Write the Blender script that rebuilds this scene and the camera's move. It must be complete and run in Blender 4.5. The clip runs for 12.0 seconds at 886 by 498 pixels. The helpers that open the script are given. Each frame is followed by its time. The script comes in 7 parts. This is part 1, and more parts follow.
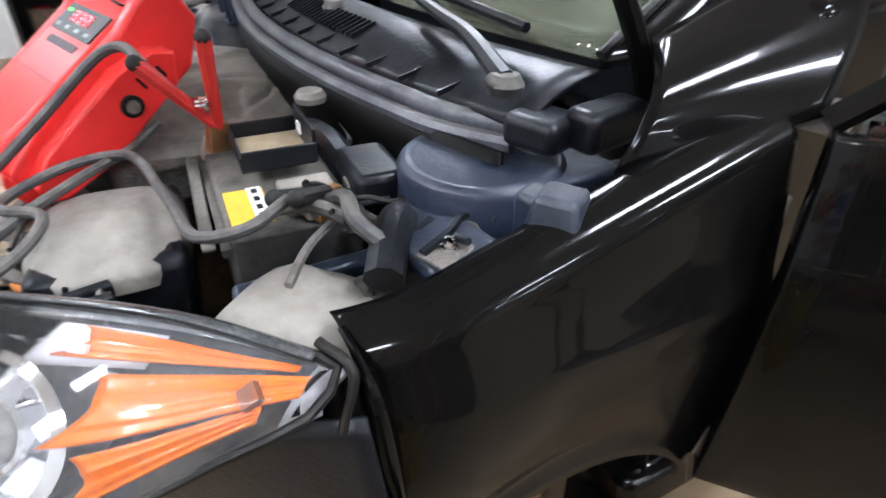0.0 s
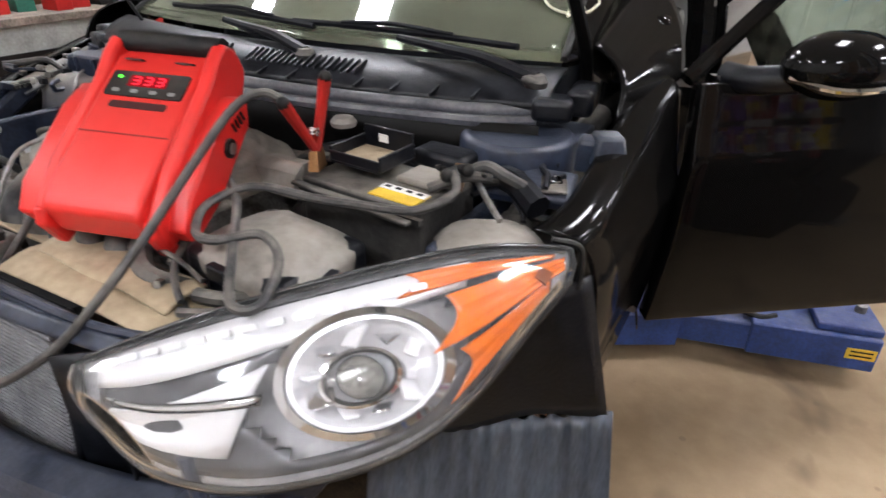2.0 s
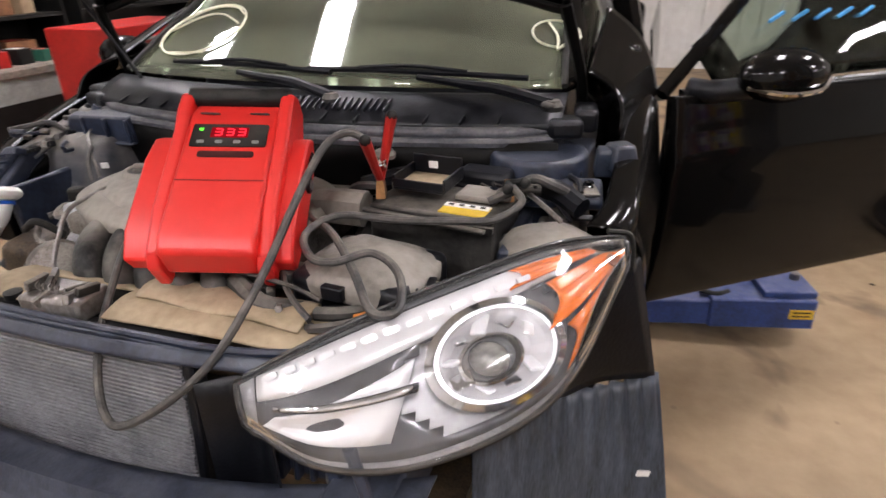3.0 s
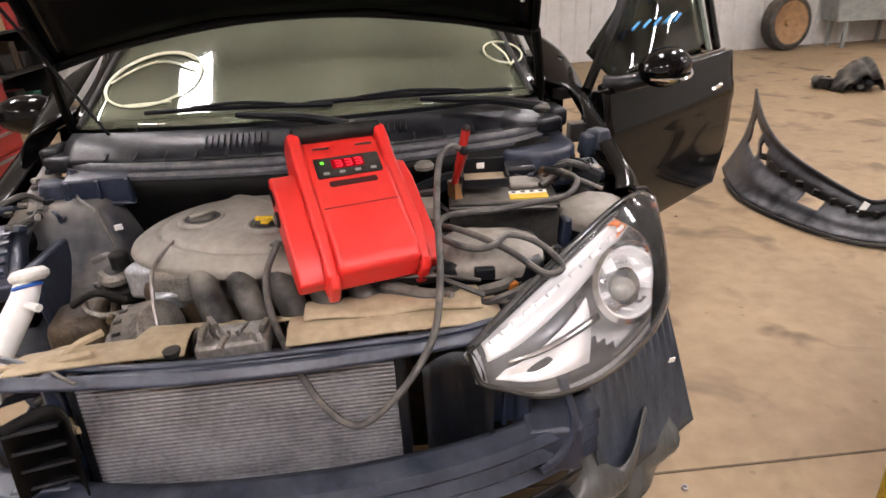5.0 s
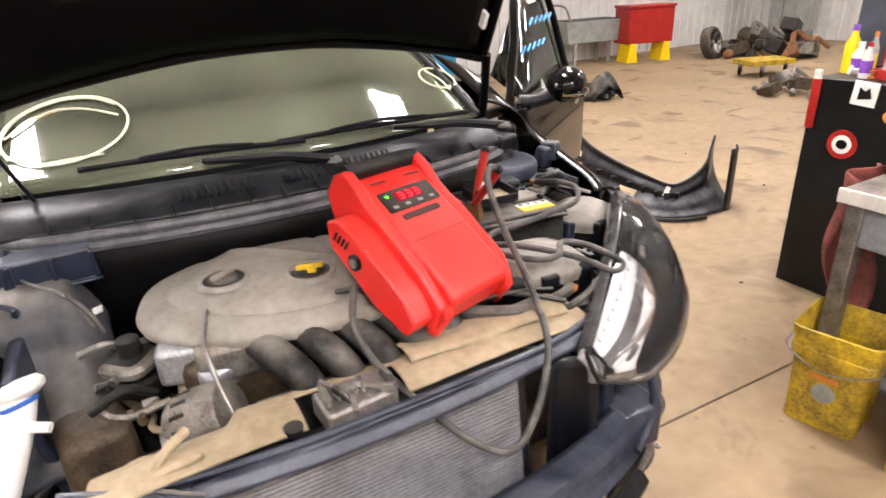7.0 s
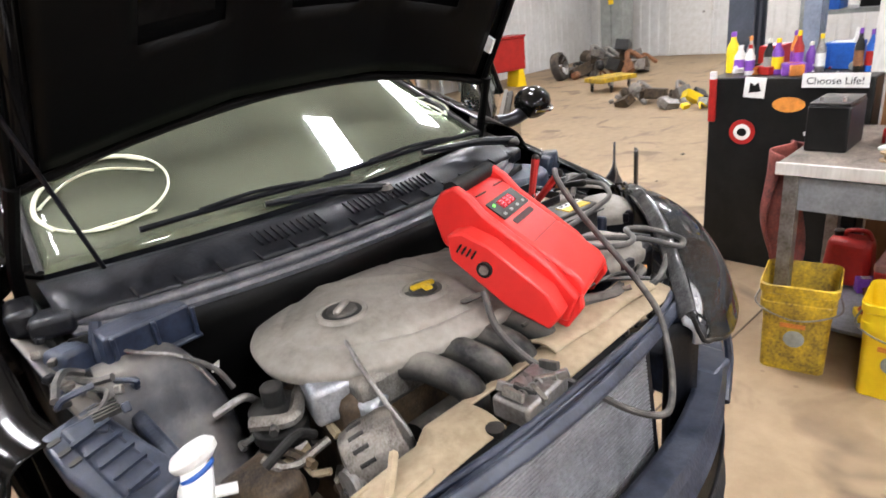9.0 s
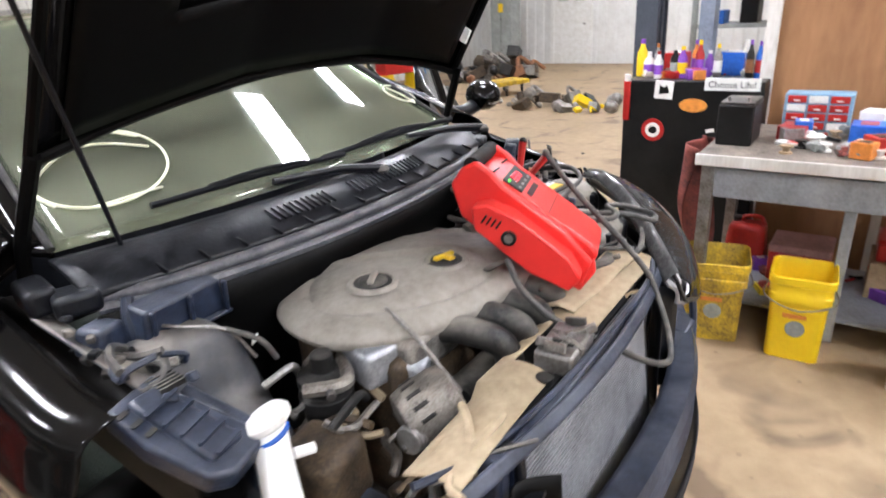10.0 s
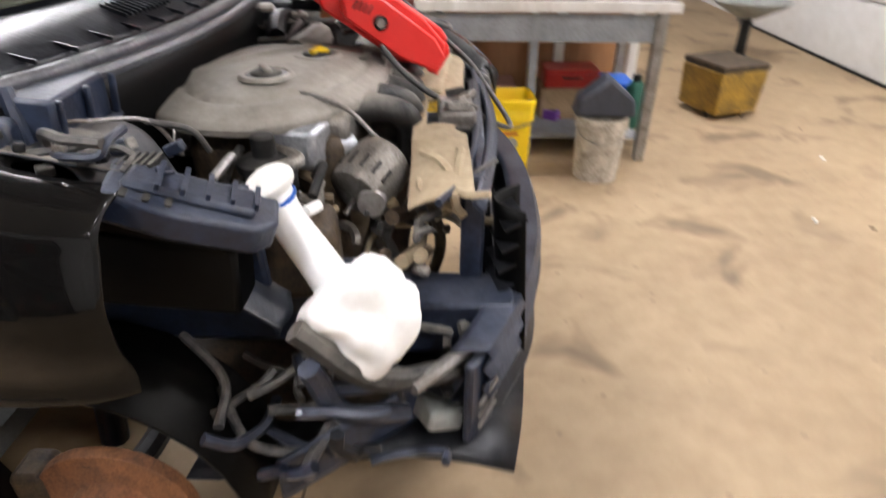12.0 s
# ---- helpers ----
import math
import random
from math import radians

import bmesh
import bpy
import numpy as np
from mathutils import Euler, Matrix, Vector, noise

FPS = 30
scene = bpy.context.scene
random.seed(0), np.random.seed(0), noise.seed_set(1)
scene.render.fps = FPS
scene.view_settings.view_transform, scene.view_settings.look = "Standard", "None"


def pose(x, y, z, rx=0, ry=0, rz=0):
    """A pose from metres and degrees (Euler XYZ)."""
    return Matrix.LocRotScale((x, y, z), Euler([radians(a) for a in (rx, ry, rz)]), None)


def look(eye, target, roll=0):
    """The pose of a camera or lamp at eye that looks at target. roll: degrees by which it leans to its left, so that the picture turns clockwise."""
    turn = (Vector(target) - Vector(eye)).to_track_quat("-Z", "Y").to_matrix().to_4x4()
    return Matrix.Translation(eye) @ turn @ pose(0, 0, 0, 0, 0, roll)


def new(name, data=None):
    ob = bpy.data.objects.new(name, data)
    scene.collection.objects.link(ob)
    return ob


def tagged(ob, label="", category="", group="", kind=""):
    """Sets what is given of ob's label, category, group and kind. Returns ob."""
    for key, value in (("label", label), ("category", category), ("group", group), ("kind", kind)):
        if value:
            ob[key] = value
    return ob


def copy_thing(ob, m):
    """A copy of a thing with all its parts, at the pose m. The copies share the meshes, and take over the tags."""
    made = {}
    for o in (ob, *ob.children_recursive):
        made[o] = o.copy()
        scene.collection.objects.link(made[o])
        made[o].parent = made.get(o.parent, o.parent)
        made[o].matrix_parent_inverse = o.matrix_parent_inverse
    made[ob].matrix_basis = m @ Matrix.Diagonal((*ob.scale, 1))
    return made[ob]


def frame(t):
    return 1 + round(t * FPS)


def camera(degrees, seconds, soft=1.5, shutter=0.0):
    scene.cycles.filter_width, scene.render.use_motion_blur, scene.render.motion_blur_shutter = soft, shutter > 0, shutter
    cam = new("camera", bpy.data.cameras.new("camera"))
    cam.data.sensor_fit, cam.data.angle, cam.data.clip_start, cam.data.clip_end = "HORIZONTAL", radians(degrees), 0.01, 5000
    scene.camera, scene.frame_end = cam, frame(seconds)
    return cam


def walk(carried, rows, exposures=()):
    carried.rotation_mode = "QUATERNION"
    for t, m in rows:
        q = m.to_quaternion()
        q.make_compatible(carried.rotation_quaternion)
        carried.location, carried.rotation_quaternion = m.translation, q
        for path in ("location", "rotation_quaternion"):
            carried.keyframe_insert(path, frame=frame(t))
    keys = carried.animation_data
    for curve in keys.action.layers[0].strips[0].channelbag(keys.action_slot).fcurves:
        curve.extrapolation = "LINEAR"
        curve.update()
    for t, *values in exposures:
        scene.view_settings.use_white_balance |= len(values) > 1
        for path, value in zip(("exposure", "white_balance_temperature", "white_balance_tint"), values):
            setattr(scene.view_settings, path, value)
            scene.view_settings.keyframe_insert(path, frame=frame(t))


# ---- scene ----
cam = camera(72.8, 12.0, shutter=0.5)
PATH = [
    (0, (1.393, 0.439, 1.499), (-0.068, 1.271, 0.415), 0.6),
    (0.2, (1.355, 0.382, 1.508), (-0.019, 1.372, 0.443), 3.2),
    (0.5, (1.281, 0.31, 1.506), (-0.023, 1.458, 0.516), 1.5),
    (1, (1.231, 0.156, 1.516), (0.176, 1.538, 0.528), 1.8),
    (1.5, (1.261, -0.141, 1.52), (0.395, 1.364, 0.527), 0.9),
    (2, (1.187, -0.301, 1.541), (0.342, 1.238, 0.582), 0.9),
    (2.5, (1.085, -0.415, 1.576), (0.229, 1.137, 0.65), -0.1),
    (2.7, (1.041, -0.494, 1.58), (0.268, 1.121, 0.69), -0.9),
    (4.3, (0.538, -0.847, 1.642), (0.478, 0.951, 0.768), -1.3),
    (4.5, (0.43, -0.9, 1.656), (0.398, 0.902, 0.789), -4.3),
    (5, (0.251, -0.971, 1.685), (0.391, 0.828, 0.823), -3.6),
    (5.5, (0.097, -0.898, 1.697), (0.351, 0.906, 0.872), -5.1),
    (6, (-0.088, -0.869, 1.692), (0.375, 0.88, 0.84), -2.6),
    (6.5, (-0.319, -0.88, 1.703), (0.357, 0.797, 0.849), -3.7),
    (7, (-0.413, -0.771, 1.714), (0.447, 0.838, 0.895), -3.1),
    (7.2, (-0.453, -0.714, 1.718), (0.382, 0.894, 0.87), -3.4),
    (8.8, (-0.905, -0.568, 1.704), (0.27, 0.849, 0.923), -7.2),
    (9, (-0.92, -0.511, 1.715), (0.318, 0.878, 0.983), -7.0),
    (9.5, (-1.011, -0.423, 1.717), (0.35, 0.834, 0.964), -3.7),
    (10, (-1.214, -0.322, 1.702), (0.272, 0.782, 0.946), -3.8),
    (10.5, (-1.306, -0.166, 1.648), (0.218, 0.794, 0.779), -4.6),
    (11, (-1.291, -0.031, 1.591), (0.416, 0.773, 0.927), -4.9),
    (11.4, (-1.379, 0.069, 1.495), (0.434, 0.535, 0.791), 2.0),
    (11.5, (-1.434, 0.083, 1.482), (0.378, 0.457, 0.721), 3.2),
    (12, (-1.619, 0.179, 1.454), (0.097, 0.199, 0.427), 0.4),
]
walk(cam, [(t, look(eye, target, roll)) for t, eye, target, roll in PATH],
     [(0, 0.52, 5800, 9), (1.5, 0.27, 6150, 10), (2.5, -0.12, 6500, 15), (4.5, -0.18, 6950, 18), (5.0, 0.0, 6950, 18), (6.0, 0.23, 6950, 18), (7.0, 0.52, 6950, 16), (9, 0.42, 6350, 12), (11, 0.5, 6150, 12), (12, 0.25, 6500, 13)])

# ---- world and lamps ----
W = bpy.data.worlds.new("world")
scene.world = W
W.use_nodes = True
W.node_tree.nodes["Background"].inputs[0].default_value = (0.9, 0.95, 1.0, 1)
W.node_tree.nodes["Background"].inputs[1].default_value = 0.3
LAMP_POWER = 92.0


# ---- materials ----
def mat(name, base, rough=0.5, metal=0.0, spec=0.5, dark=None, scale=8.0, dust=None, dust_amount=0.0, bump=0.0,
        bump_scale=120.0, coat=0.0, coat_rough=0.08, trans=0.0, emit=None, emit_s=0.0, ior=1.45, stretch=(1, 1, 1), rough_var=0.1, per_object=0.0):
    """Procedural surface: two noise scales mix base and dark, dust settles on what faces up, fine bump."""
    m = bpy.data.materials.new(name)
    m.use_nodes = True
    nt = m.node_tree
    n, l = nt.nodes, nt.links
    b = n["Principled BSDF"]
    b.inputs["Roughness"].default_value = rough
    b.inputs["Metallic"].default_value = metal
    b.inputs["Specular IOR Level"].default_value = spec
    b.inputs["IOR"].default_value = ior
    b.inputs["Coat Weight"].default_value = coat
    b.inputs["Coat Roughness"].default_value = coat_rough
    b.inputs["Transmission Weight"].default_value = trans
    if emit:
        b.inputs["Emission Color"].default_value = (*emit, 1)
        b.inputs["Emission Strength"].default_value = emit_s
    tc = n.new("ShaderNodeTexCoord")
    mp = n.new("ShaderNodeMapping")
    mp.inputs["Scale"].default_value = stretch
    l.new(tc.outputs["Object"], mp.inputs["Vector"])
    big = n.new("ShaderNodeTexNoise")
    big.inputs["Scale"].default_value = scale
    big.inputs["Detail"].default_value = 7
    big.inputs["Roughness"].default_value = 0.62
    l.new(mp.outputs[0], big.inputs["Vector"])
    fine = n.new("ShaderNodeTexNoise")
    fine.inputs["Scale"].default_value = scale * 9
    fine.inputs["Detail"].default_value = 4
    l.new(mp.outputs[0], fine.inputs["Vector"])
    add = n.new("ShaderNodeMath")
    add.operation = "MULTIPLY_ADD"
    add.inputs[1].default_value = 0.35
    l.new(fine.outputs[0], add.inputs[0])
    half = n.new("ShaderNodeMath")
    half.operation = "MULTIPLY"
    half.inputs[1].default_value = 0.65
    l.new(big.outputs[0], half.inputs[0])
    l.new(half.outputs[0], add.inputs[2])
    ramp = n.new("ShaderNodeMapRange")
    ramp.inputs["From Min"].default_value, ramp.inputs["From Max"].default_value = 0.36, 0.64
    l.new(add.outputs[0], ramp.inputs["Value"])
    mix = n.new("ShaderNodeMix")
    mix.data_type = "RGBA"
    mix.inputs["A"].default_value = (*(dark or tuple(c * 0.6 for c in base)), 1)
    mix.inputs["B"].default_value = (*base, 1)
    l.new(ramp.outputs[0], mix.inputs["Factor"])
    out = mix.outputs["Result"]
    if per_object:
        info = n.new("ShaderNodeObjectInfo")
        hsv = n.new("ShaderNodeHueSaturation")
        mr = n.new("ShaderNodeMapRange")
        mr.inputs["To Min"].default_value, mr.inputs["To Max"].default_value = 1 - per_object, 1 + per_object
        l.new(info.outputs["Random"], mr.inputs["Value"])
        l.new(mr.outputs[0], hsv.inputs["Value"])
        l.new(out, hsv.inputs["Color"])
        out = hsv.outputs[0]
    rsum = n.new("ShaderNodeMath")
    rsum.operation = "MULTIPLY_ADD"
    rsum.inputs[1].default_value = rough_var
    rsum.inputs[2].default_value = max(rough - rough_var / 2, 0.0)
    l.new(big.outputs[0], rsum.inputs[0])
    rout = rsum.outputs[0]
    if dust:
        geo = n.new("ShaderNodeNewGeometry")
        sep = n.new("ShaderNodeSeparateXYZ")
        l.new(geo.outputs["Normal"], sep.inputs[0])
        up = n.new("ShaderNodeMapRange")
        up.inputs["From Min"].default_value, up.inputs["From Max"].default_value = -0.1, 0.95
        up.inputs["To Max"].default_value = dust_amount
        l.new(sep.outputs["Z"], up.inputs["Value"])
        mul = n.new("ShaderNodeMath")
        mul.operation = "MULTIPLY"
        spots = n.new("ShaderNodeMapRange")
        spots.inputs["From Min"].default_value, spots.inputs["From Max"].default_value = 0.36, 0.68
        l.new(big.outputs[0], spots.inputs["Value"])
        l.new(up.outputs[0], mul.inputs[0])
        l.new(spots.outputs[0], mul.inputs[1])
        dm = n.new("ShaderNodeMix")
        dm.data_type = "RGBA"
        dm.inputs["B"].default_value = (*dust, 1)
        l.new(mul.outputs[0], dm.inputs["Factor"])
        l.new(out, dm.inputs["A"])
        out = dm.outputs["Result"]
        rm = n.new("ShaderNodeMix")
        rm.inputs[3].default_value = 0.85
        l.new(mul.outputs[0], rm.inputs[0])
        l.new(rout, rm.inputs[2])
        rout = rm.outputs[0]
    l.new(out, b.inputs["Base Color"])
    l.new(rout, b.inputs["Roughness"])
    if bump:
        grain = n.new("ShaderNodeTexNoise")
        grain.inputs["Scale"].default_value = bump_scale
        grain.inputs["Detail"].default_value = 5
        l.new(mp.outputs[0], grain.inputs["Vector"])
        bp = n.new("ShaderNodeBump")
        bp.inputs["Strength"].default_value = bump
        bp.inputs["Distance"].default_value = 0.004
        l.new(grain.outputs[0], bp.inputs["Height"])
        l.new(bp.outputs[0], b.inputs["Normal"])
    return m


TAN = (0.36, 0.29, 0.20)
GREYDUST = (0.30, 0.27, 0.23)
M_PAINT = mat("black_car_paint", (0.004, 0.0037, 0.0036), 0.16, spec=0.07, dark=(0.003, 0.003, 0.003), coat=0.27, coat_rough=0.04, scale=3, dust=(0.10, 0.08, 0.06), dust_amount=0.03, rough_var=0.06)
M_INNER = mat("black_inner_paint", (0.002, 0.002, 0.002), 0.45, spec=0.1, scale=5, dust=GREYDUST, dust_amount=0.03, bump=0.1)
M_NAVY = mat("dusty_dark_blue_metal", (0.020, 0.030, 0.058), 0.3, spec=0.5, dark=(0.004, 0.006, 0.013), scale=7, dust=(0.27, 0.275, 0.29), dust_amount=0.23, bump=0.25)
M_PLAS = mat("black_plastic", (0.005, 0.006, 0.009), 0.33, spec=0.32, dark=(0.003, 0.003, 0.004), scale=18, dust=(0.27, 0.28, 0.30), dust_amount=0.06, bump=0.22)
M_PLASD = mat("dusty_black_plastic", (0.030, 0.029, 0.028), 0.5, spec=0.4, dark=(0.006, 0.006, 0.006), scale=9, dust=(0.36, 0.33, 0.28), dust_amount=0.55, bump=0.35)
M_COVER = mat("grey_engine_plastic", (0.30, 0.275, 0.24), 0.5, dark=(0.15, 0.135, 0.115), scale=5, dust=(0.38, 0.345, 0.295), dust_amount=0.5, bump=0.3)
M_TAN = mat("mud_dusted_plastic", (0.44, 0.35, 0.23), 0.75, dark=(0.26, 0.20, 0.125), scale=5, bump=0.3)
M_RUBBER = mat("rubber", (0.008, 0.008, 0.008), 0.6, spec=0.3, scale=14, dust=GREYDUST, dust_amount=0.12, bump=0.3)
M_SEAL = mat("grey_rubber_seal", (0.10, 0.104, 0.12), 0.32, dark=(0.035, 0.035, 0.042), scale=14, dust=GREYDUST, dust_amount=0.35, bump=0.2)
M_RED = mat("red_plastic", (0.74, 0.028, 0.024), 0.34, dark=(0.66, 0.022, 0.018), scale=4, dust=(0.5, 0.2, 0.14), dust_amount=0.12, bump=0.12, bump_scale=300)
M_REDM = mat("red_enamel", (0.42, 0.02, 0.015), 0.35, dark=(0.28, 0.014, 0.012), scale=5, bump=0.1)
M_DARKRED = mat("dark_red_plastic", (0.30, 0.02, 0.018), 0.45, scale=6)
M_CHROME = mat("chrome", (0.85, 0.85, 0.86), 0.08, metal=1.0, dark=(0.75, 0.75, 0.77), rough_var=0.08)
M_BOWL = mat("silvered_reflector", (0.97, 0.97, 0.97), 0.2, metal=0.35, dark=(0.85, 0.85, 0.87), scale=30, bump=0.15, bump_scale=40)
M_ALU = mat("cast_aluminium", (0.34, 0.33, 0.31), 0.48, metal=0.7, dark=(0.10, 0.085, 0.07), scale=22, dust=(0.26, 0.21, 0.15), dust_amount=0.6, bump=0.5)
M_STEEL = mat("worn_steel", (0.36, 0.35, 0.34), 0.45, metal=0.7, dark=(0.16, 0.14, 0.12), scale=10, bump=0.3)
M_RUST = mat("rusty_iron", (0.30, 0.13, 0.055), 0.8, dark=(0.10, 0.045, 0.025), scale=16, bump=0.6)
M_OIL = mat("oily_brown_metal", (0.10, 0.068, 0.038), 0.55, metal=0.2, dark=(0.018, 0.013, 0.010), scale=18, bump=0.5)
M_YEL = mat("yellow_plastic", (0.85, 0.60, 0.008), 0.38, dark=(0.78, 0.52, 0.008), scale=5, bump=0.1)
M_YELD = mat("dirty_yellow_plastic", (0.70, 0.47, 0.02), 0.55, dark=(0.14, 0.09, 0.03), scale=9, bump=0.2)
M_YCAP = mat("yellow_cap", (0.80, 0.52, 0.02), 0.45, scale=20)
M_ORANGE = mat("orange_plastic", (0.75, 0.26, 0.05), 0.5, scale=20)
M_WHITE = mat("white_plastic", (0.78, 0.78, 0.76), 0.5, dark=(0.6, 0.58, 0.53), scale=9, dust=TAN, dust_amount=0.2)
M_MILK = mat("milky_plastic", (0.86, 0.86, 0.84), 0.42, dark=(0.76, 0.75, 0.72), scale=7)
M_BLUEP = mat("blue_lift_paint", (0.025, 0.075, 0.30), 0.45, dark=(0.02, 0.04, 0.13), scale=9, dust=GREYDUST, dust_amount=0.45, bump=0.2)
M_BLUE = mat("blue_plastic", (0.02, 0.13, 0.55), 0.4, scale=6)
M_TEAL = mat("blue_drum", (0.03, 0.26, 0.48), 0.45, scale=6)
M_GREEN = mat("dark_green", (0.02, 0.12, 0.08), 0.5, scale=6)
M_CABLE = mat("black_cable", (0.05, 0.047, 0.045), 0.5, dark=(0.03, 0.03, 0.03), scale=22, dust=GREYDUST, dust_amount=0.5)
M_WALL = mat("white_metal_wall", (0.72, 0.72, 0.70), 0.5, dark=(0.58, 0.57, 0.54), scale=1.2, bump=0.1)
M_CEIL = mat("white_ceiling", (0.58, 0.58, 0.55), 0.7, dark=(0.46, 0.45, 0.43), scale=1.5)
M_WOOD = mat("brown_pegboard", (0.36, 0.18, 0.08), 0.65, dark=(0.24, 0.115, 0.05), scale=3, bump=0.2, stretch=(1, 1, 0.25))
M_STUD = mat("white_timber", (0.72, 0.70, 0.66), 0.6, dark=(0.52, 0.49, 0.44), scale=8, stretch=(1, 1, 0.2))
M_BENCH = mat("grey_bench_steel", (0.33, 0.35, 0.38), 0.5, metal=0.2, dark=(0.2, 0.21, 0.22), scale=7, bump=0.25)
M_BENCHTOP = mat("stained_bench_top", (0.26, 0.22, 0.18), 0.65, dark=(0.07, 0.055, 0.045), scale=8, bump=0.3)
M_BLACK = mat("black_enamel", (0.007, 0.007, 0.007), 0.4, spec=0.3, scale=6, bump=0.1, dust=GREYDUST, dust_amount=0.2)
M_CLOTH = mat("dirty_red_rag", (0.30, 0.075, 0.06), 0.9, dark=(0.10, 0.04, 0.035), scale=9, bump=0.6, bump_scale=60)
M_GREY = mat("grey_metal", (0.34, 0.36, 0.34), 0.55, dark=(0.2, 0.21, 0.2), scale=6, bump=0.2)
M_TYRE = mat("tyre_rubber", (0.05, 0.045, 0.04), 0.8, dark=(0.03, 0.028, 0.026), scale=12, dust=(0.3, 0.25, 0.18), dust_amount=0.7, bump=0.5)
M_RIM = mat("rusty_tan_rim", (0.42, 0.25, 0.12), 0.65, dark=(0.22, 0.12, 0.06), scale=12)
M_PAPER = mat("white_label", (0.8, 0.8, 0.77), 0.6, dark=(0.7, 0.69, 0.65), scale=20)
M_LBLYEL = mat("yellow_label", (0.80, 0.55, 0.06), 0.5, dark=(0.65, 0.42, 0.05), scale=30)
M_LBLORG = mat("orange_label", (0.80, 0.30, 0.05), 0.5, scale=20)
M_CHALK = mat("cream_paint_marker", (0.78, 0.78, 0.60), 0.6, dark=(0.6, 0.6, 0.45), scale=60)
M_MBLUE = mat("blue_paint_marker", (0.05, 0.35, 0.75), 0.6, scale=60)
M_SCREEN = mat("red_display", (0.05, 0.0, 0.0), 0.3, emit=(1.0, 0.02, 0.04), emit_s=2.2)
M_LED = mat("green_led", (0.0, 0.05, 0.0), 0.3, emit=(0.1, 1.0, 0.05), emit_s=2.5)
M_TUBE = mat("lamp_diffuser", (0.9, 0.9, 0.9), 0.4, emit=(0.97, 0.97, 1.0), emit_s=LAMP_POWER)
M_COND = mat("condenser_fins", (0.34, 0.34, 0.36), 0.4, metal=0.3, dark=(0.16, 0.16, 0.175), scale=9)
M_SEAT = mat("grey_seat_cloth", (0.10, 0.10, 0.095), 0.9, dark=(0.07, 0.07, 0.066), scale=12, bump=0.4)
M_CARD = mat("cardboard", (0.42, 0.30, 0.18), 0.8, scale=8)


def glass(name, colour, rough=0.0, ior=1.45):
    m = bpy.data.materials.new(name)
    m.use_nodes = True
    b = m.node_tree.nodes["Principled BSDF"]
    b.inputs["Base Color"].default_value = (*colour, 1)
    b.inputs["Roughness"].default_value = rough
    b.inputs["Transmission Weight"].default_value = 1.0
    b.inputs["IOR"].default_value = ior
    return m


def film(name, colour, rough, clear, haze_low=0.0, haze_col=(0.42, 0.44, 0.33), ior=1.5):
    """Thin clear plastic or glass pane: part see-through, part gloss by the angle of view."""
    m = bpy.data.materials.new(name)
    m.use_nodes = True
    nt = m.node_tree
    n, l = nt.nodes, nt.links
    n.remove(n["Principled BSDF"])
    tr = n.new("ShaderNodeBsdfTransparent")
    tr.inputs[0].default_value = (*colour, 1)
    gl = n.new("ShaderNodeBsdfGlossy")
    gl.inputs["Roughness"].default_value = rough
    df = n.new("ShaderNodeBsdfDiffuse")
    df.inputs[0].default_value = (*haze_col, 1)
    nz = n.new("ShaderNodeTexNoise")
    nz.inputs["Scale"].default_value = 6
    nz.inputs["Detail"].default_value = 6
    mr = n.new("ShaderNodeMapRange")
    mr.inputs["From Min"].default_value, mr.inputs["From Max"].default_value = 0.35, 0.75
    mr.inputs["To Min"].default_value, mr.inputs["To Max"].default_value = haze_low, clear
    l.new(nz.outputs[0], mr.inputs[0])
    haze = n.new("ShaderNodeMixShader")
    l.new(mr.outputs[0], haze.inputs[0])
    l.new(tr.outputs[0], haze.inputs[1])
    l.new(df.outputs[0], haze.inputs[2])
    fr = n.new("ShaderNodeFresnel")
    fr.inputs[0].default_value = ior
    mx = n.new("ShaderNodeMixShader")
    l.new(fr.outputs[0], mx.inputs[0])
    l.new(haze.outputs[0], mx.inputs[1])
    l.new(gl.outputs[0], mx.inputs[2])
    l.new(mx.outputs[0], n["Material Output"].inputs[0])
    return m


# olive haze is dust plus the ceiling's reflection put in as diffuse colour
M_WIND = film("tinted_windshield_glass", (0.60, 0.67, 0.56), 0.03, 0.32, 0.14, (0.40, 0.43, 0.30))
M_SIDEG = film("side_glass", (0.7, 0.78, 0.72), 0.0, 0.08)
# the white diffuse share imitates bright reflections on the lens
M_LENS = film("clear_headlight_lens", (0.97, 0.97, 0.97), 0.03, 0.05, 0.015, (0.85, 0.85, 0.85), 1.22)
M_AMBER = mat("amber_reflector", (0.80, 0.17, 0.002), 0.22, dark=(0.62, 0.12, 0.002), scale=60, coat=0.6, bump=0.4, bump_scale=90)


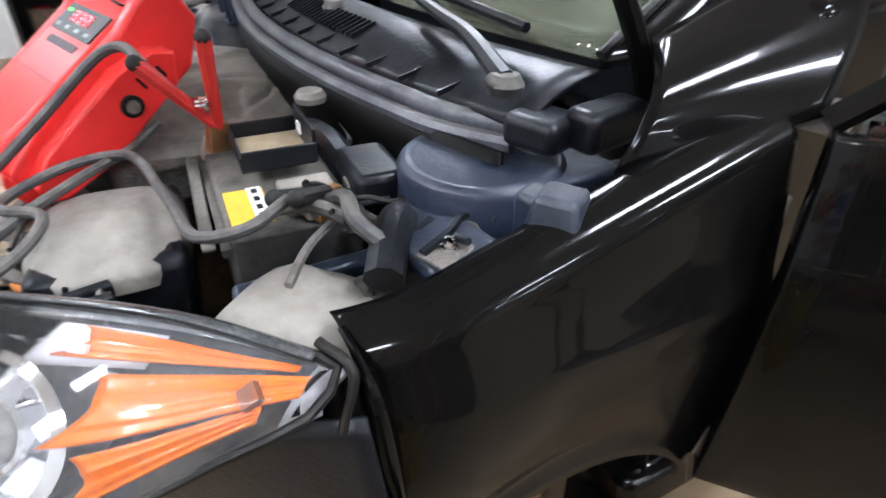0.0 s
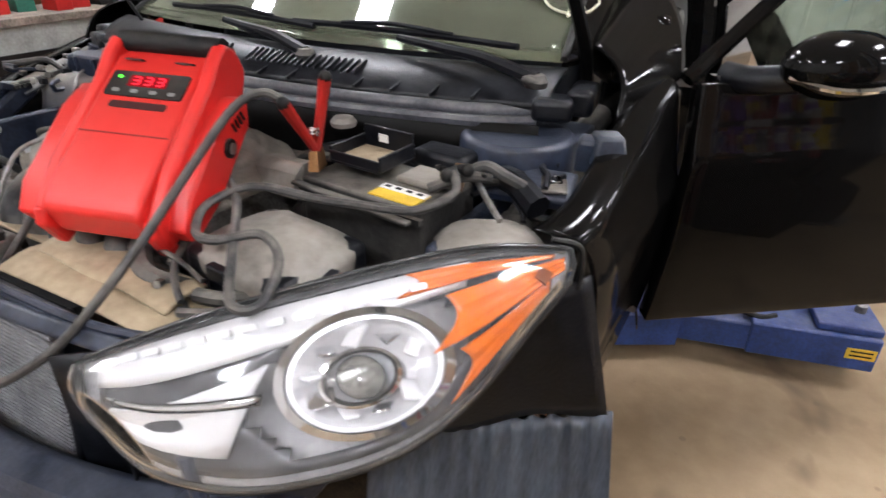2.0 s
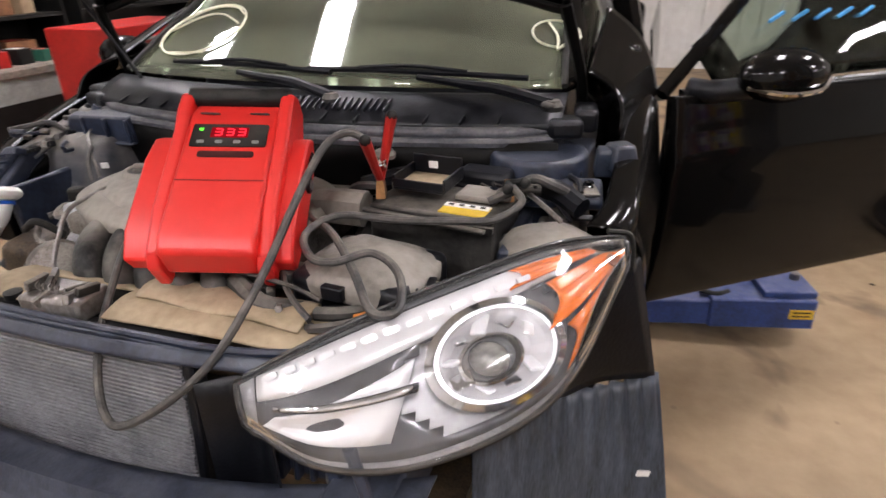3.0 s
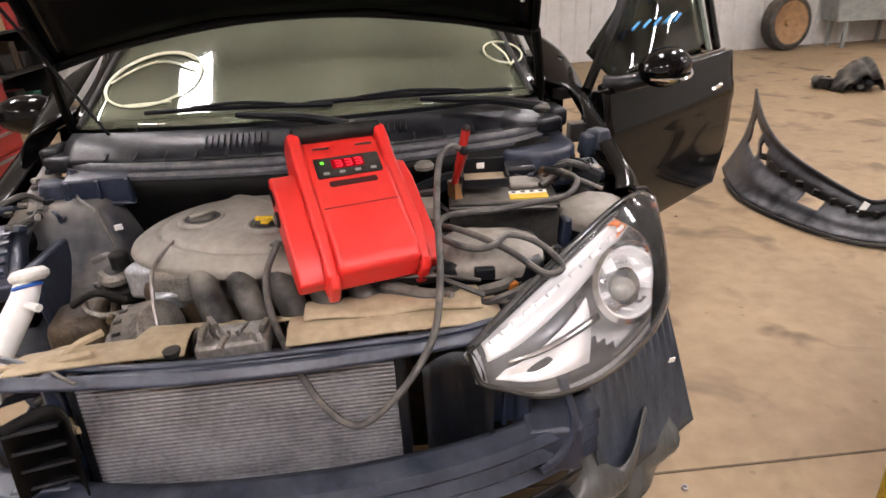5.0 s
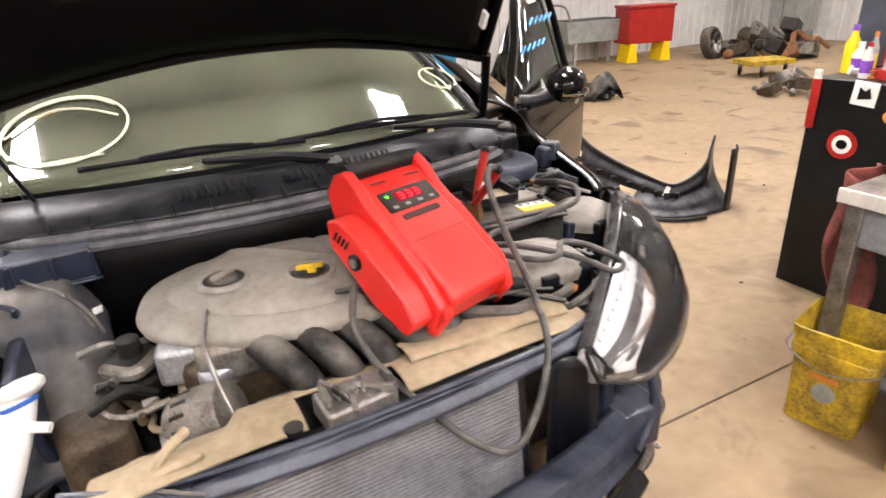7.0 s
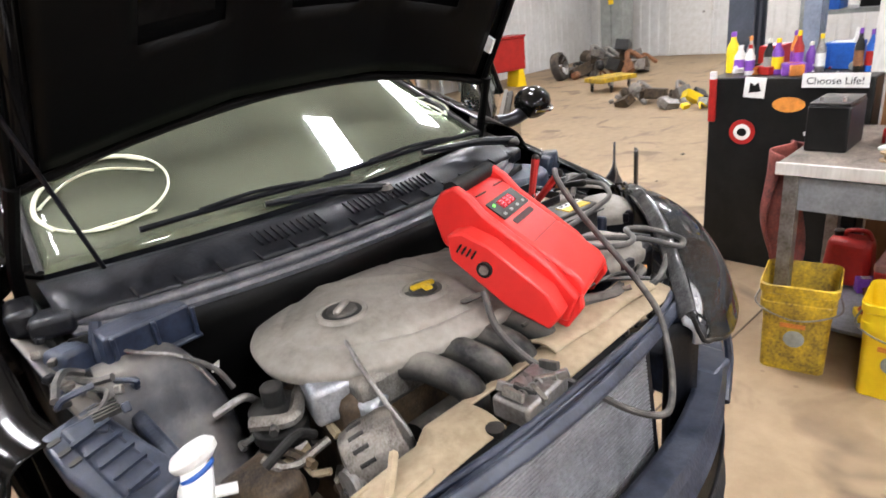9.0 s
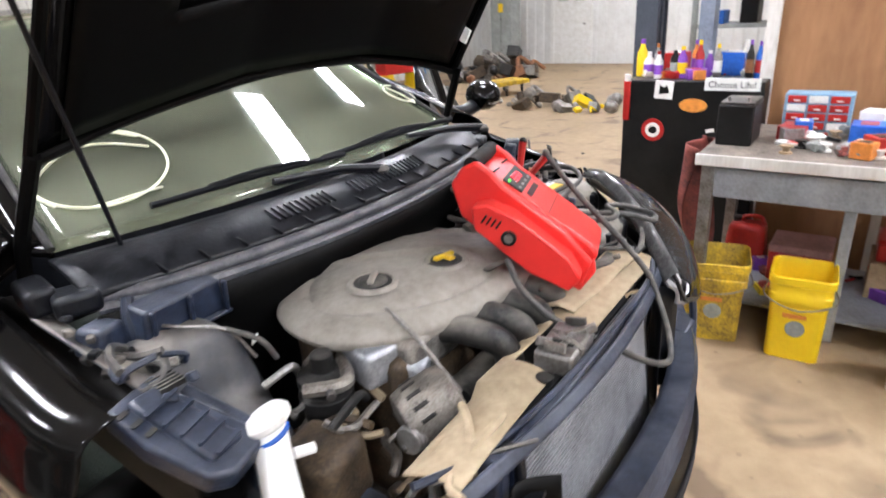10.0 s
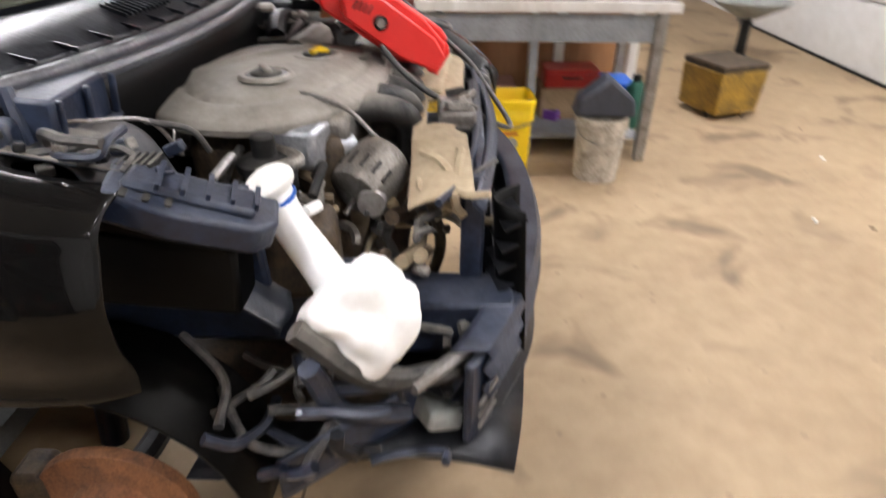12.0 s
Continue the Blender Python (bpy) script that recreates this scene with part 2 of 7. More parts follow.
def floor_mat():
    m = mat("stained_concrete", (0.36, 0.262, 0.158), 0.62, dark=(0.24, 0.165, 0.092), scale=1.1, bump=0.15, bump_scale=60, rough_var=0.35)
    nt = m.node_tree
    n, l = nt.nodes, nt.links
    b = n["Principled BSDF"]
    was = b.inputs["Base Color"].links[0].from_socket
    tc = n.new("ShaderNodeTexCoord")
    st = n.new("ShaderNodeTexNoise")
    st.inputs["Scale"].default_value = 2.3
    st.inputs["Detail"].default_value = 3
    st.inputs["Distortion"].default_value = 0.6
    l.new(tc.outputs["Object"], st.inputs["Vector"])
    mr = n.new("ShaderNodeMapRange")
    mr.inputs["From Min"].default_value, mr.inputs["From Max"].default_value = 0.56, 0.69
    mr.inputs["To Max"].default_value = 0.85
    l.new(st.outputs[0], mr.inputs[0])
    mx = n.new("ShaderNodeMix")
    mx.data_type = "RGBA"
    mx.inputs["B"].default_value = (0.13, 0.085, 0.05, 1)
    l.new(mr.outputs[0], mx.inputs["Factor"])
    l.new(was, mx.inputs["A"])
    sp = n.new("ShaderNodeTexVoronoi")
    sp.inputs["Scale"].default_value = 7
    l.new(tc.outputs["Object"], sp.inputs["Vector"])
    m2 = n.new("ShaderNodeMapRange")
    m2.inputs["From Min"].default_value, m2.inputs["From Max"].default_value = 0.10, 0.06
    m2.inputs["To Max"].default_value = 0.5
    l.new(sp.outputs["Distance"], m2.inputs[0])
    mx2 = n.new("ShaderNodeMix")
    mx2.data_type = "RGBA"
    mx2.inputs["B"].default_value = (0.16, 0.11, 0.07, 1)
    l.new(m2.outputs[0], mx2.inputs["Factor"])
    l.new(mx.outputs["Result"], mx2.inputs["A"])
    l.new(mx2.outputs["Result"], b.inputs["Base Color"])
    return m


M_FLOOR = floor_mat()


# ---- building helpers ----
def smooth_path(pts, n=6):
    """Catmull-Rom points through pts."""
    p = [Vector(q) for q in pts]
    if len(p) < 3:
        return p
    ext = [2 * p[0] - p[1], *p, 2 * p[-1] - p[-2]]
    out = []
    for i in range(1, len(ext) - 2):
        a, b, c, d = ext[i - 1:i + 3]
        for k in range(n):
            t = k / n
            out.append(0.5 * (2 * b + (c - a) * t + (2 * a - 5 * b + 4 * c - d) * t * t + (3 * b - a - 3 * c + d) * t ** 3))
    out.append(p[-1])
    return out


class B:
    """A mesh under construction."""

    def __init__(self):
        self.bm = bmesh.new()

    def box(self, c, s, r=(0, 0, 0), taper=1.0):
        m = pose(*c, *r) @ Matrix.Diagonal((s[0], s[1], s[2], 1))
        vs = bmesh.ops.create_cube(self.bm, size=1, matrix=Matrix())["verts"]
        for v in vs:
            if v.co.z > 0:
                v.co.x *= taper
                v.co.y *= taper
            v.co = m @ v.co
        return self

    def prism(self, poly, depth, m):
        """poly in local xy, from z=0 to depth, placed by m."""
        a = [self.bm.verts.new(m @ Vector((x, y, 0))) for x, y in poly]
        b = [self.bm.verts.new(m @ Vector((x, y, depth))) for x, y in poly]
        k = len(poly)
        self.bm.faces.new(a[::-1])
        self.bm.faces.new(b)
        for i in range(k):
            self.bm.faces.new((a[i], a[(i + 1) % k], b[(i + 1) % k], b[i]))
        return self

    def tube(self, pts, r, seg=10, n=6, r_end=None, caps=True):
        path = smooth_path(pts, n)
        rings, up = [], Vector((0.13, 0.21, 0.97))
        for i, p in enumerate(path):
            d = (path[min(i + 1, len(path) - 1)] - path[max(i - 1, 0)]).normalized()
            x = up.cross(d)
            if x.length < 1e-3:
                x = Vector((1, 0, 0)).cross(d)
            x.normalize()
            y = d.cross(x)
            up = y
            rr = r if r_end is None else r + (r_end - r) * i / (len(path) - 1)
            rings.append([self.bm.verts.new(p + rr * (math.cos(a) * x + math.sin(a) * y)) for a in [2 * math.pi * k / seg for k in range(seg)]])
        for a, b in zip(rings, rings[1:]):
            for k in range(seg):
                self.bm.faces.new((a[k], a[(k + 1) % seg], b[(k + 1) % seg], b[k]))
        if caps:
            self.bm.faces.new(rings[0][::-1])
            self.bm.faces.new(rings[-1])
        return self

    def lathe(self, prof, m=None, seg=24, caps=True):
        """prof: (radius, z) from bottom to top."""
        m = m or Matrix()
        rings = [[self.bm.verts.new(m @ Vector((r * math.cos(2 * math.pi * k / seg), r * math.sin(2 * math.pi * k / seg), z))) for k in range(seg)] for r, z in prof]
        for a, b in zip(rings, rings[1:]):
            for k in range(seg):
                self.bm.faces.new((a[k], a[(k + 1) % seg], b[(k + 1) % seg], b[k]))
        if caps:
            self.bm.faces.new(rings[0][::-1])
            self.bm.faces.new(rings[-1])
        return self

    def grid(self, fn, nu, nv, skip=None):
        """fn(u, v) with u, v in 0..1."""
        vs = [[self.bm.verts.new(fn(i / nu, j / nv)) for j in range(nv + 1)] for i in range(nu + 1)]
        for i in range(nu):
            for j in range(nv):
                if skip and skip((i + 0.5) / nu, (j + 0.5) / nv):
                    continue
                self.bm.faces.new((vs[i][j], vs[i + 1][j], vs[i + 1][j + 1], vs[i][j + 1]))
        loose = [v for v in self.bm.verts if not v.link_faces]
        if loose:
            bmesh.ops.delete(self.bm, geom=loose, context="VERTS")
        return self

    def ball(self, c, s, r=(0, 0, 0), lumps=0.0, seed=0, seg=16):
        m = pose(*c, *r) @ Matrix.Diagonal((s[0], s[1], s[2], 1))
        vs = bmesh.ops.create_uvsphere(self.bm, u_segments=seg, v_segments=max(seg // 2, 6), radius=1, matrix=Matrix())["verts"]
        for v in vs:
            if lumps:
                v.co *= 1 + lumps * noise.noise(v.co * 1.7 + Vector((seed * 3.1, 0, 0)))
            v.co = m @ v.co
        return self


def empty(name, loc=(0, 0, 0)):
    e = new(name)
    e.location = loc
    e.empty_display_size = 0.1
    return e


def part(name, b, material, parent=None, label="", bevel=0.0, thick=0.0, smooth=True, angle=38, seg=2, offset=-1.0, sub=0):
    bm = b.bm if isinstance(b, B) else b
    bmesh.ops.recalc_face_normals(bm, faces=bm.faces)
    me = bpy.data.meshes.new(name)
    bm.to_mesh(me)
    bm.free()
    if smooth:
        me.shade_smooth()
        me.set_sharp_from_angle(angle=radians(angle))
    me.materials.append(material)
    ob = new(name, me)
    if thick:
        md = ob.modifiers.new("thickness", "SOLIDIFY")
        md.thickness, md.offset = thick, offset
    if sub:
        md = ob.modifiers.new("round", "SUBSURF")
        md.levels = md.render_levels = sub
    if bevel:
        md = ob.modifiers.new("edges", "BEVEL")
        md.width, md.segments, md.limit_method, md.angle_limit = bevel, seg, "ANGLE", radians(35)
        md.use_clamp_overlap = True
    if parent:
        ob.parent = parent
        if parent.type == "EMPTY":
            ob.matrix_parent_inverse = Matrix.Translation(-parent.location)
    if label:
        ob["label"] = label
    return ob


def words(name, text, size, m, material, parent=None, depth=0.0006):
    """Lettering in the built-in font, as a mesh."""
    cu = bpy.data.curves.new(name, "FONT")
    cu.body, cu.size, cu.extrude, cu.align_x, cu.align_y = text, size, depth, "CENTER", "CENTER"
    tmp = bpy.data.objects.new(name, cu)
    me = bpy.data.meshes.new_from_object(tmp)
    bpy.data.objects.remove(tmp)
    bpy.data.curves.remove(cu)
    me.transform(m)
    me.materials.append(material)
    ob = new(name, me)
    if parent:
        ob.parent = parent
        if parent.type == "EMPTY":
            ob.matrix_parent_inverse = Matrix.Translation(-parent.location)
    return ob


def lerp_path(pts, u):
    """Point at u (0..1) on the smooth line through evenly spaced pts."""
    p = [Vector(q) for q in pts]
    f = u * (len(p) - 1)
    i = min(int(f), len(p) - 2)
    t = f - i
    a = p[i - 1] if i else 2 * p[0] - p[1]
    b, c = p[i], p[i + 1]
    d = p[i + 2] if i + 2 < len(p) else 2 * p[-1] - p[-2]
    return 0.5 * (2 * b + (c - a) * t + (2 * a - 5 * b + 4 * c - d) * t * t + (3 * b - a - 3 * c + d) * t ** 3)


def axes(o, x, y):
    """Frame at o with its x along x and y near y."""
    x = Vector(x).normalized()
    z = x.cross(Vector(y)).normalized()
    y = z.cross(x)
    return Matrix.Translation(o) @ Matrix((x, y, z)).transposed().to_4x4()


def rounded(w, h, r, k=5):
    """Rounded rectangle, centred."""
    out = []
    for cx, cy, a0 in ((w / 2 - r, h / 2 - r, 0), (-w / 2 + r, h / 2 - r, 90), (-w / 2 + r, -h / 2 + r, 180), (w / 2 - r, -h / 2 + r, 270)):
        for i in range(k + 1):
            a = radians(a0 + 90 * i / k)
            out.append((cx + r * math.cos(a), cy + r * math.sin(a)))
    return out


# ---- structure ----
def structure(name, b, material, label, category, **kw):
    ob = part(name, b, material, None, **kw)
    return tagged(ob, label, category, kind="structure")


XW, XE, YS, YN, HC = -5.2, 14.4, -3.6, 9.4, 3.9
structure("floor", B().box(((XW + XE) / 2, (YS + YN) / 2, -0.06), (XE - XW + 0.4, YN - YS + 0.4, 0.12)), M_FLOOR, "tan stained concrete workshop floor with oil spots", "floor")
structure("ceiling", B().box(((XW + XE) / 2, (YS + YN) / 2, HC + 0.05), (XE - XW + 0.4, YN - YS + 0.4, 0.1)), M_CEIL, "plain white workshop ceiling", "ceiling")


def ribbed_wall(name, x0, y0, x1, y1, label):
    """White sheet-metal wall with shallow ribs."""
    d = Vector((x1 - x0, y1 - y0, 0))
    ln = d.length
    d.normalize()
    nrm = Vector((-d.y, d.x, 0))
    b = B()
    m = Matrix((d, nrm, Vector((0, 0, 1)))).transposed().to_4x4()
    m.translation = (x0, y0, 0)
    poly, s = [], 0.0
    while s < ln:
        poly += [(s, 0.0), (min(s + 0.19, ln), 0.0), (min(s + 0.205, ln), -0.018), (min(s + 0.235, ln), -0.018)]
        s += 0.25
    poly += [(ln, 0.12), (0, 0.12)]
    b.prism(poly, HC, m)
    return structure(name, b, M_WALL, label, "wall", smooth=False)


ribbed_wall("wall_north", XW, YN, XE, YN, "white ribbed sheet-metal wall at the far end")
ribbed_wall("wall_east", XE, YN, XE, YS, "white ribbed sheet-metal wall beside the office door")
ribbed_wall("wall_west", XW, YS, XW, YN, "white ribbed sheet-metal wall behind the tool chests")
ribbed_wall("wall_south", XE, YS - 0.1, XW, YS - 0.1, "white ribbed sheet-metal wall with the garage door")

# floor joints
b = B()
b.box((3.2, 0.478, 0.002), (9.6, 0.008, 0.004), (0, 0, -1.5))
structure("floor_joint", b, mat("dark_joint", (0.15, 0.11, 0.07), 0.9), "dark sawn joint in the concrete", "floor joint")


def garage_door():
    d = empty("garage_door", (4.3, YS, 0))
    for i in range(6):
        part("panel", B().box((4.3, YS + 0.0, 0.31 + i * 0.6), (4.6, 0.045, 0.58)), M_WALL, d, bevel=0.012)
    part("bottom_seal", B().box((4.3, YS + 0.01, 0.012), (4.6, 0.06, 0.024)), M_RUBBER, d, "black rubber bottom seal")
    for x in (1.97, 6.63):
        part("track", B().box((x, YS + 0.05, 1.6), (0.05, 0.06, 3.2)), M_STEEL, d)
    return tagged(d, "white sectional garage door with black bottom seal, closed", "garage door", kind="structure")


garage_door()


def office_door():
    d = empty("door_1", (XE - 0.03, 6.6, 0))
    part("leaf", B().box((XE - 0.05, 6.6, 1.03), (0.045, 0.95, 2.04)), M_WHITE, d, bevel=0.006)
    for y in (6.38, 6.82):
        part("pane", B().box((XE - 0.078, y, 1.72), (0.01, 0.26, 0.34)), M_SIDEG, d, "small dark glass pane")
        part("pane_frame", B().box((XE - 0.070, y, 1.72), (0.012, 0.32, 0.40)), M_WHITE, d)
    for y in (6.08, 7.12):
        part("jamb", B().box((XE - 0.04, y, 1.05), (0.08, 0.09, 2.1)), M_WHITE, d)
    part("head", B().box((XE - 0.04, 6.6, 2.13), (0.08, 1.13, 0.09)), M_WHITE, d)
    part("knob", B().ball((XE - 0.11, 6.22, 1.0), (0.03, 0.03, 0.03)), M_STEEL, d)
    return tagged(d, "white panelled door with two small windows, closed", "door", kind="structure")


office_door()


# ---- ceiling lamps ----
def strip_light():
    e = empty("ceiling_light")
    part("housing", B().box((0, 0, 0.05), (0.40, 1.0, 0.06), taper=0.8), M_WHITE, e, bevel=0.006)
    part("diffuser", B().box((0, 0, 0.008), (0.32, 0.78, 0.024)), M_TUBE, e, "glowing white diffuser", bevel=0.006)
    for y in (-0.35, 0.35):
        part("hanger", B().box((0, y, 0.18), (0.02, 0.02, 0.205)), M_STEEL, e)
    return tagged(e, "white fluorescent ceiling fixture with glowing diffuser, lit", "ceiling light", "ceiling lights")


light = strip_light()
LAMPS = [(-1.35, 2.05), (1.8, 1.85), (3.5, 2.8), (-2.85, 2.2), (-0.6, -2.2), (1.6, -2.3), (-3.2, -1.6), (6.0, 2.2), (9.5, 2.2), (6.0, 6.3), (10.0, 6.3), (0.2, 6.0), (-3.0, 5.6), (3.4, -1.9), (12.6, 4.2)]
light.matrix_basis = pose(*LAMPS[0], 3.62)
for x, y in LAMPS[1:]:
    copy_thing(light, pose(x, y, 3.62))


# ---- the car: body ----
car = empty("car", (0, 2.0, 0))
tagged(car, "black sedan with front bumper off and bonnet propped open", "car")

ARCH_Y, ARCH_Z, ARCH_R = 0.88, 0.40, 0.335


def fender(side, y0, arch_r=ARCH_R):
    """Front wing: rolls over from the top flange to the flank, cut by the wheel arch."""
    y1 = 1.19 if side > 0 else 1.30

    def section(y):
        t = (y - 0.45) / 0.85
        top = 1.075 + 0.27 * (min(y, 1.20) - 0.60)
        low = (0.74 if side > 0 else 0.80) if y < ARCH_Y - arch_r + 0.06 else 0.36
        d = abs(y - ARCH_Y)
        if d < arch_r:
            low = max(low if y < ARCH_Y else 0.36, ARCH_Z + math.sqrt(arch_r ** 2 - d * d))
        if side < 0 and y < 1.04:
            low = max(low, 0.80)
        return t, top, low

    def fn(u, v):
        y = y0 + (y1 - y0) * u
        t, top, low = section(y)
        tip = max(0.0, 1 - (y - y0) / 0.12)
        xi, xo = (0.900 if side > 0 else 0.865) + 0.012 * t, 0.972 + 0.02 * t
        if v < 0.3:
            k = v / 0.3
            a = k * math.pi / 2
            x = xi + (xo - xi) * math.sin(a)
            z = top - 0.045 * (1 - math.cos(a)) + 0.006 * math.sin(2 * a)
        else:
            k = (v - 0.3) / 0.7
            z = (top - 0.045) + (low - top + 0.045) * k
            flare = max(0.0, 1 - (z - low) / 0.05) * 0.012 if abs(y - ARCH_Y) < ARCH_R else 0
            crease = 0.010 * math.exp(-((z - 0.98) / 0.03) ** 2)
            x = xo + 0.030 * math.sin(math.pi * min(k * 1.1, 1)) + crease * t + flare
        return Vector((side * (x - 0.03 * tip * tip), y, z))

    return part("front_fender", B().grid(fn, 64, 34), M_PAINT, car, "glossy black fender panel", thick=0.004, offset=0, angle=50)


fender(1, 0.59)
fender(-1, 0.64, 0.36)

# inner fender rails
for s in (1, -1):
    b = B()
    b.tube([(s * 0.81, 0.50, 0.99), (s * 0.81, 0.7, 1.03), (s * 0.80, 1.0, 1.08), (s * 0.79, 1.3, 1.09)], 0.035, 8)
    b.box((s * 0.79, 0.86, 0.95), (0.09, 0.70, 0.14), (5, 0, 0))
    # the s < 0 rail is coloured black to pass for a shaded gap
    part("inner_fender_rail", b, M_INNER if s < 0 else M_PLASD, car, bevel=0.01)


# cabin shell
def wind(u, v):
    """Windscreen surface: u across, v upward."""
    x = (u - 0.5) * 2
    w = 0.74 - 0.13 * v
    bow = 0.09 * (1 - x * x)
    y = 1.065 - bow + 0.86 * v
    z = 1.262 + 0.475 * v + 0.02 * (1 - x * x) * v
    return Vector((x * w, y, z))


ws = part("windshield", B().grid(wind, 28, 16), M_WIND, car, "dusty tinted windshield with painted ceiling sheen and cream paint-marker circles", thick=0.004)
ws.visible_shadow = False


def scribble(name, pts, parent, r, material, n=8):
    return part(name, B().tube(pts, r, 5, n), material, parent)


def on_glass(x, y):
    v = 0.35
    for _ in range(12):
        bow = 0.09 * (1 - (x / (0.74 - 0.13 * v)) ** 2)
        v = (y - 1.065 + bow) / 0.86
    return wind(0.5 + x / (2 * (0.74 - 0.13 * v)), v) + Vector((0, -0.0035, 0.006))


CX, CY = -0.530, 1.225
ring = [on_glass(CX + (0.158 + 0.012 * i / 26) * math.cos(2 * math.pi * i / 12 + 0.5), CY + (0.115 + 0.015 * i / 26) * math.sin(2 * math.pi * i / 12 + 0.5)) for i in range(0, 19)]
scribble("marker_circle", ring, ws, 0.0038, M_CHALK)
scribble("marker_stroke", [on_glass(CX - 0.15 + 0.29 * i / 6, CY + 0.02 + 0.06 * math.sin(i * 0.55)) for i in range(7)], ws, 0.0035, M_CHALK)
scribble("marker_stroke", [on_glass(CX - 0.09 + 0.17 * i / 4, CY - 0.10 - 0.005 * i) for i in range(5)], ws, 0.0032, M_CHALK)
scribble("marker_loop", [on_glass(0.685 + 0.07 * math.cos(a * 0.7), 1.26 + 0.055 * math.sin(a * 0.7)) for a in range(10)], ws, 0.0035, M_CHALK)
scribble("marker_stroke", [on_glass(0.655, 1.30), on_glass(0.69, 1.25), on_glass(0.70, 1.195)], ws, 0.0035, M_CHALK)
scribble("marker_stroke", [on_glass(0.70, 1.195), on_glass(0.715, 1.22), on_glass(0.728, 1.235)], ws, 0.0035, M_CHALK)

for s in (1, -1):
    b = B()

    def pil(u, v, s=s):
        p = wind(1.0 if s > 0 else 0.0, u)
        q = p + Vector((s * (0.10 + 0.02 * u), 0.10, -0.05))
        r = p + Vector((s * 0.04, 0.03, 0.012))
        return p.lerp(r, v * 2) if v < 0.5 else r.lerp(q, v * 2 - 1)

    b.grid(pil, 14, 8)
    part("front_pillar", b, M_PAINT, car, thick=0.02, offset=-1, angle=60)
    part("windshield_trim", B().tube([wind(1.0 if s > 0 else 0.0, v) + Vector((s * 0.004, 0, 0.005)) for v in (0, 0.3, 0.6, 1)], 0.009, 8), M_RUBBER, car)
    # sail panel between wing and pillar
    b = B()

    def sail(u, v, s=s):
        hi = Vector((0.800, 1.10, 1.300)).lerp(Vector((0.80, 1.50, 1.44)), u)
        lo = Vector((0.905, 0.965, 1.172)).lerp(Vector((0.985, 1.24, 1.225)), u)
        p = hi.lerp(lo, v) + Vector((0.035, -0.012, 0.02)) * math.sin(math.pi * v)
        return Vector((s * p.x, p.y, p.z))

    b.grid(sail, 14, 12)
    part("cowl_side_panel", b, M_PAINT, car, "glossy black panel at the foot of the pillar", thick=0.006, angle=60)
    part("quarter_glass", B().grid(lambda u, v, s=s: Vector((s * (0.79 - 0.06 * v + 0.01 * u), 1.17 + 0.33 * u + 0.10 * v * (1 - u), 1.30 + 0.10 * u + 0.14 * v * (0.15 + 0.85 * u))), 8, 6), M_SIDEG, car, thick=0.004)


def roof(u, v):
    x = (u - 0.5) * 2
    y = 1.92 + 1.75 * v
    return Vector((x * 0.61, y, 1.735 + 0.05 * math.sin(math.pi * min(v * 0.9 + 0.1, 1)) - 0.03 * x * x - 0.14 * max(0, v - 0.6)))


part("roof", B().grid(roof, 14, 14), M_PAINT, car, thick=0.02)
part("rear_window", B().grid(lambda u, v: Vector(((u - 0.5) * 1.22, 3.68 + 0.62 * v, 1.68 - 0.42 * v)), 8, 8), M_SIDEG, car, thick=0.004)
part("boot_lid", B().grid(lambda u, v: Vector(((u - 0.5) * 1.4, 4.28 + 0.30 * v, 1.27 + 0.01 * v - 0.08 * v * v)), 8, 8), M_PAINT, car, thick=0.02)
b = B().box((0, 4.56, 0.86), (1.66, 0.16, 0.78), (-6, 0, 0))
part("rear_bumper", b, M_PAINT, car, bevel=0.06, seg=4)


def flank(side, y0, y1):
    def fn(u, v):
        y = y0 + (y1 - y0) * u
        z = 0.40 + 0.86 * v
        if 3.70 - 0.36 < y < 3.70 + 0.36:
            z = max(z, 0.44 + math.sqrt(max(0.36 ** 2 - (y - 3.70) ** 2, 0)))
        return Vector((side * (0.93 + 0.035 * math.sin(math.pi * v)), y, z))
    return fn


part("rear_side", B().grid(flank(1, 2.48, 4.5), 40, 12), M_PAINT, car, thick=0.01)
part("rear_side", B().grid(flank(-1, 2.48, 4.5), 40, 12), M_PAINT, car, thick=0.01)
part("front_door", B().grid(flank(-1, 1.31, 2.47), 20, 12), M_PAINT, car, thick=0.03, offset=-1, bevel=0.004)
for s in (1, -1):
    part("sill", B().box((s * 0.84, 2.1, 0.36), (0.16, 1.9, 0.14)), M_PAINT, car, bevel=0.03)
    part("roof_rail", B().tube([(s * 0.65, 1.95, 1.72), (s * 0.64, 2.6, 1.77), (s * 0.63, 3.4, 1.72), (s * 0.70, 4.2, 1.33)], 0.045, 8), M_PAINT, car)
    part("centre_pillar", B().tube([(s * 0.86, 2.45, 0.4), (s * 0.85, 2.45, 1.2), (s * 0.66, 2.55, 1.74)], 0.055, 8), M_PAINT, car)
part("door_window", B().grid(lambda u, v: Vector((-0.90 + 0.22 * v, 1.5 + 0.95 * u + 0.1 * v, 1.26 + 0.44 * v * (0.35 + 0.65 * min(1, u * 2)))), 8, 6), M_SIDEG, car, thick=0.004)
part("door_window", B().grid(lambda u, v: Vector((-0.90 + 0.22 * v, 2.5 + 1.0 * u - 0.1 * v, 1.26 + 0.42 * v * (1 - 0.6 * u)), ), 8, 6), M_SIDEG, car, thick=0.004)

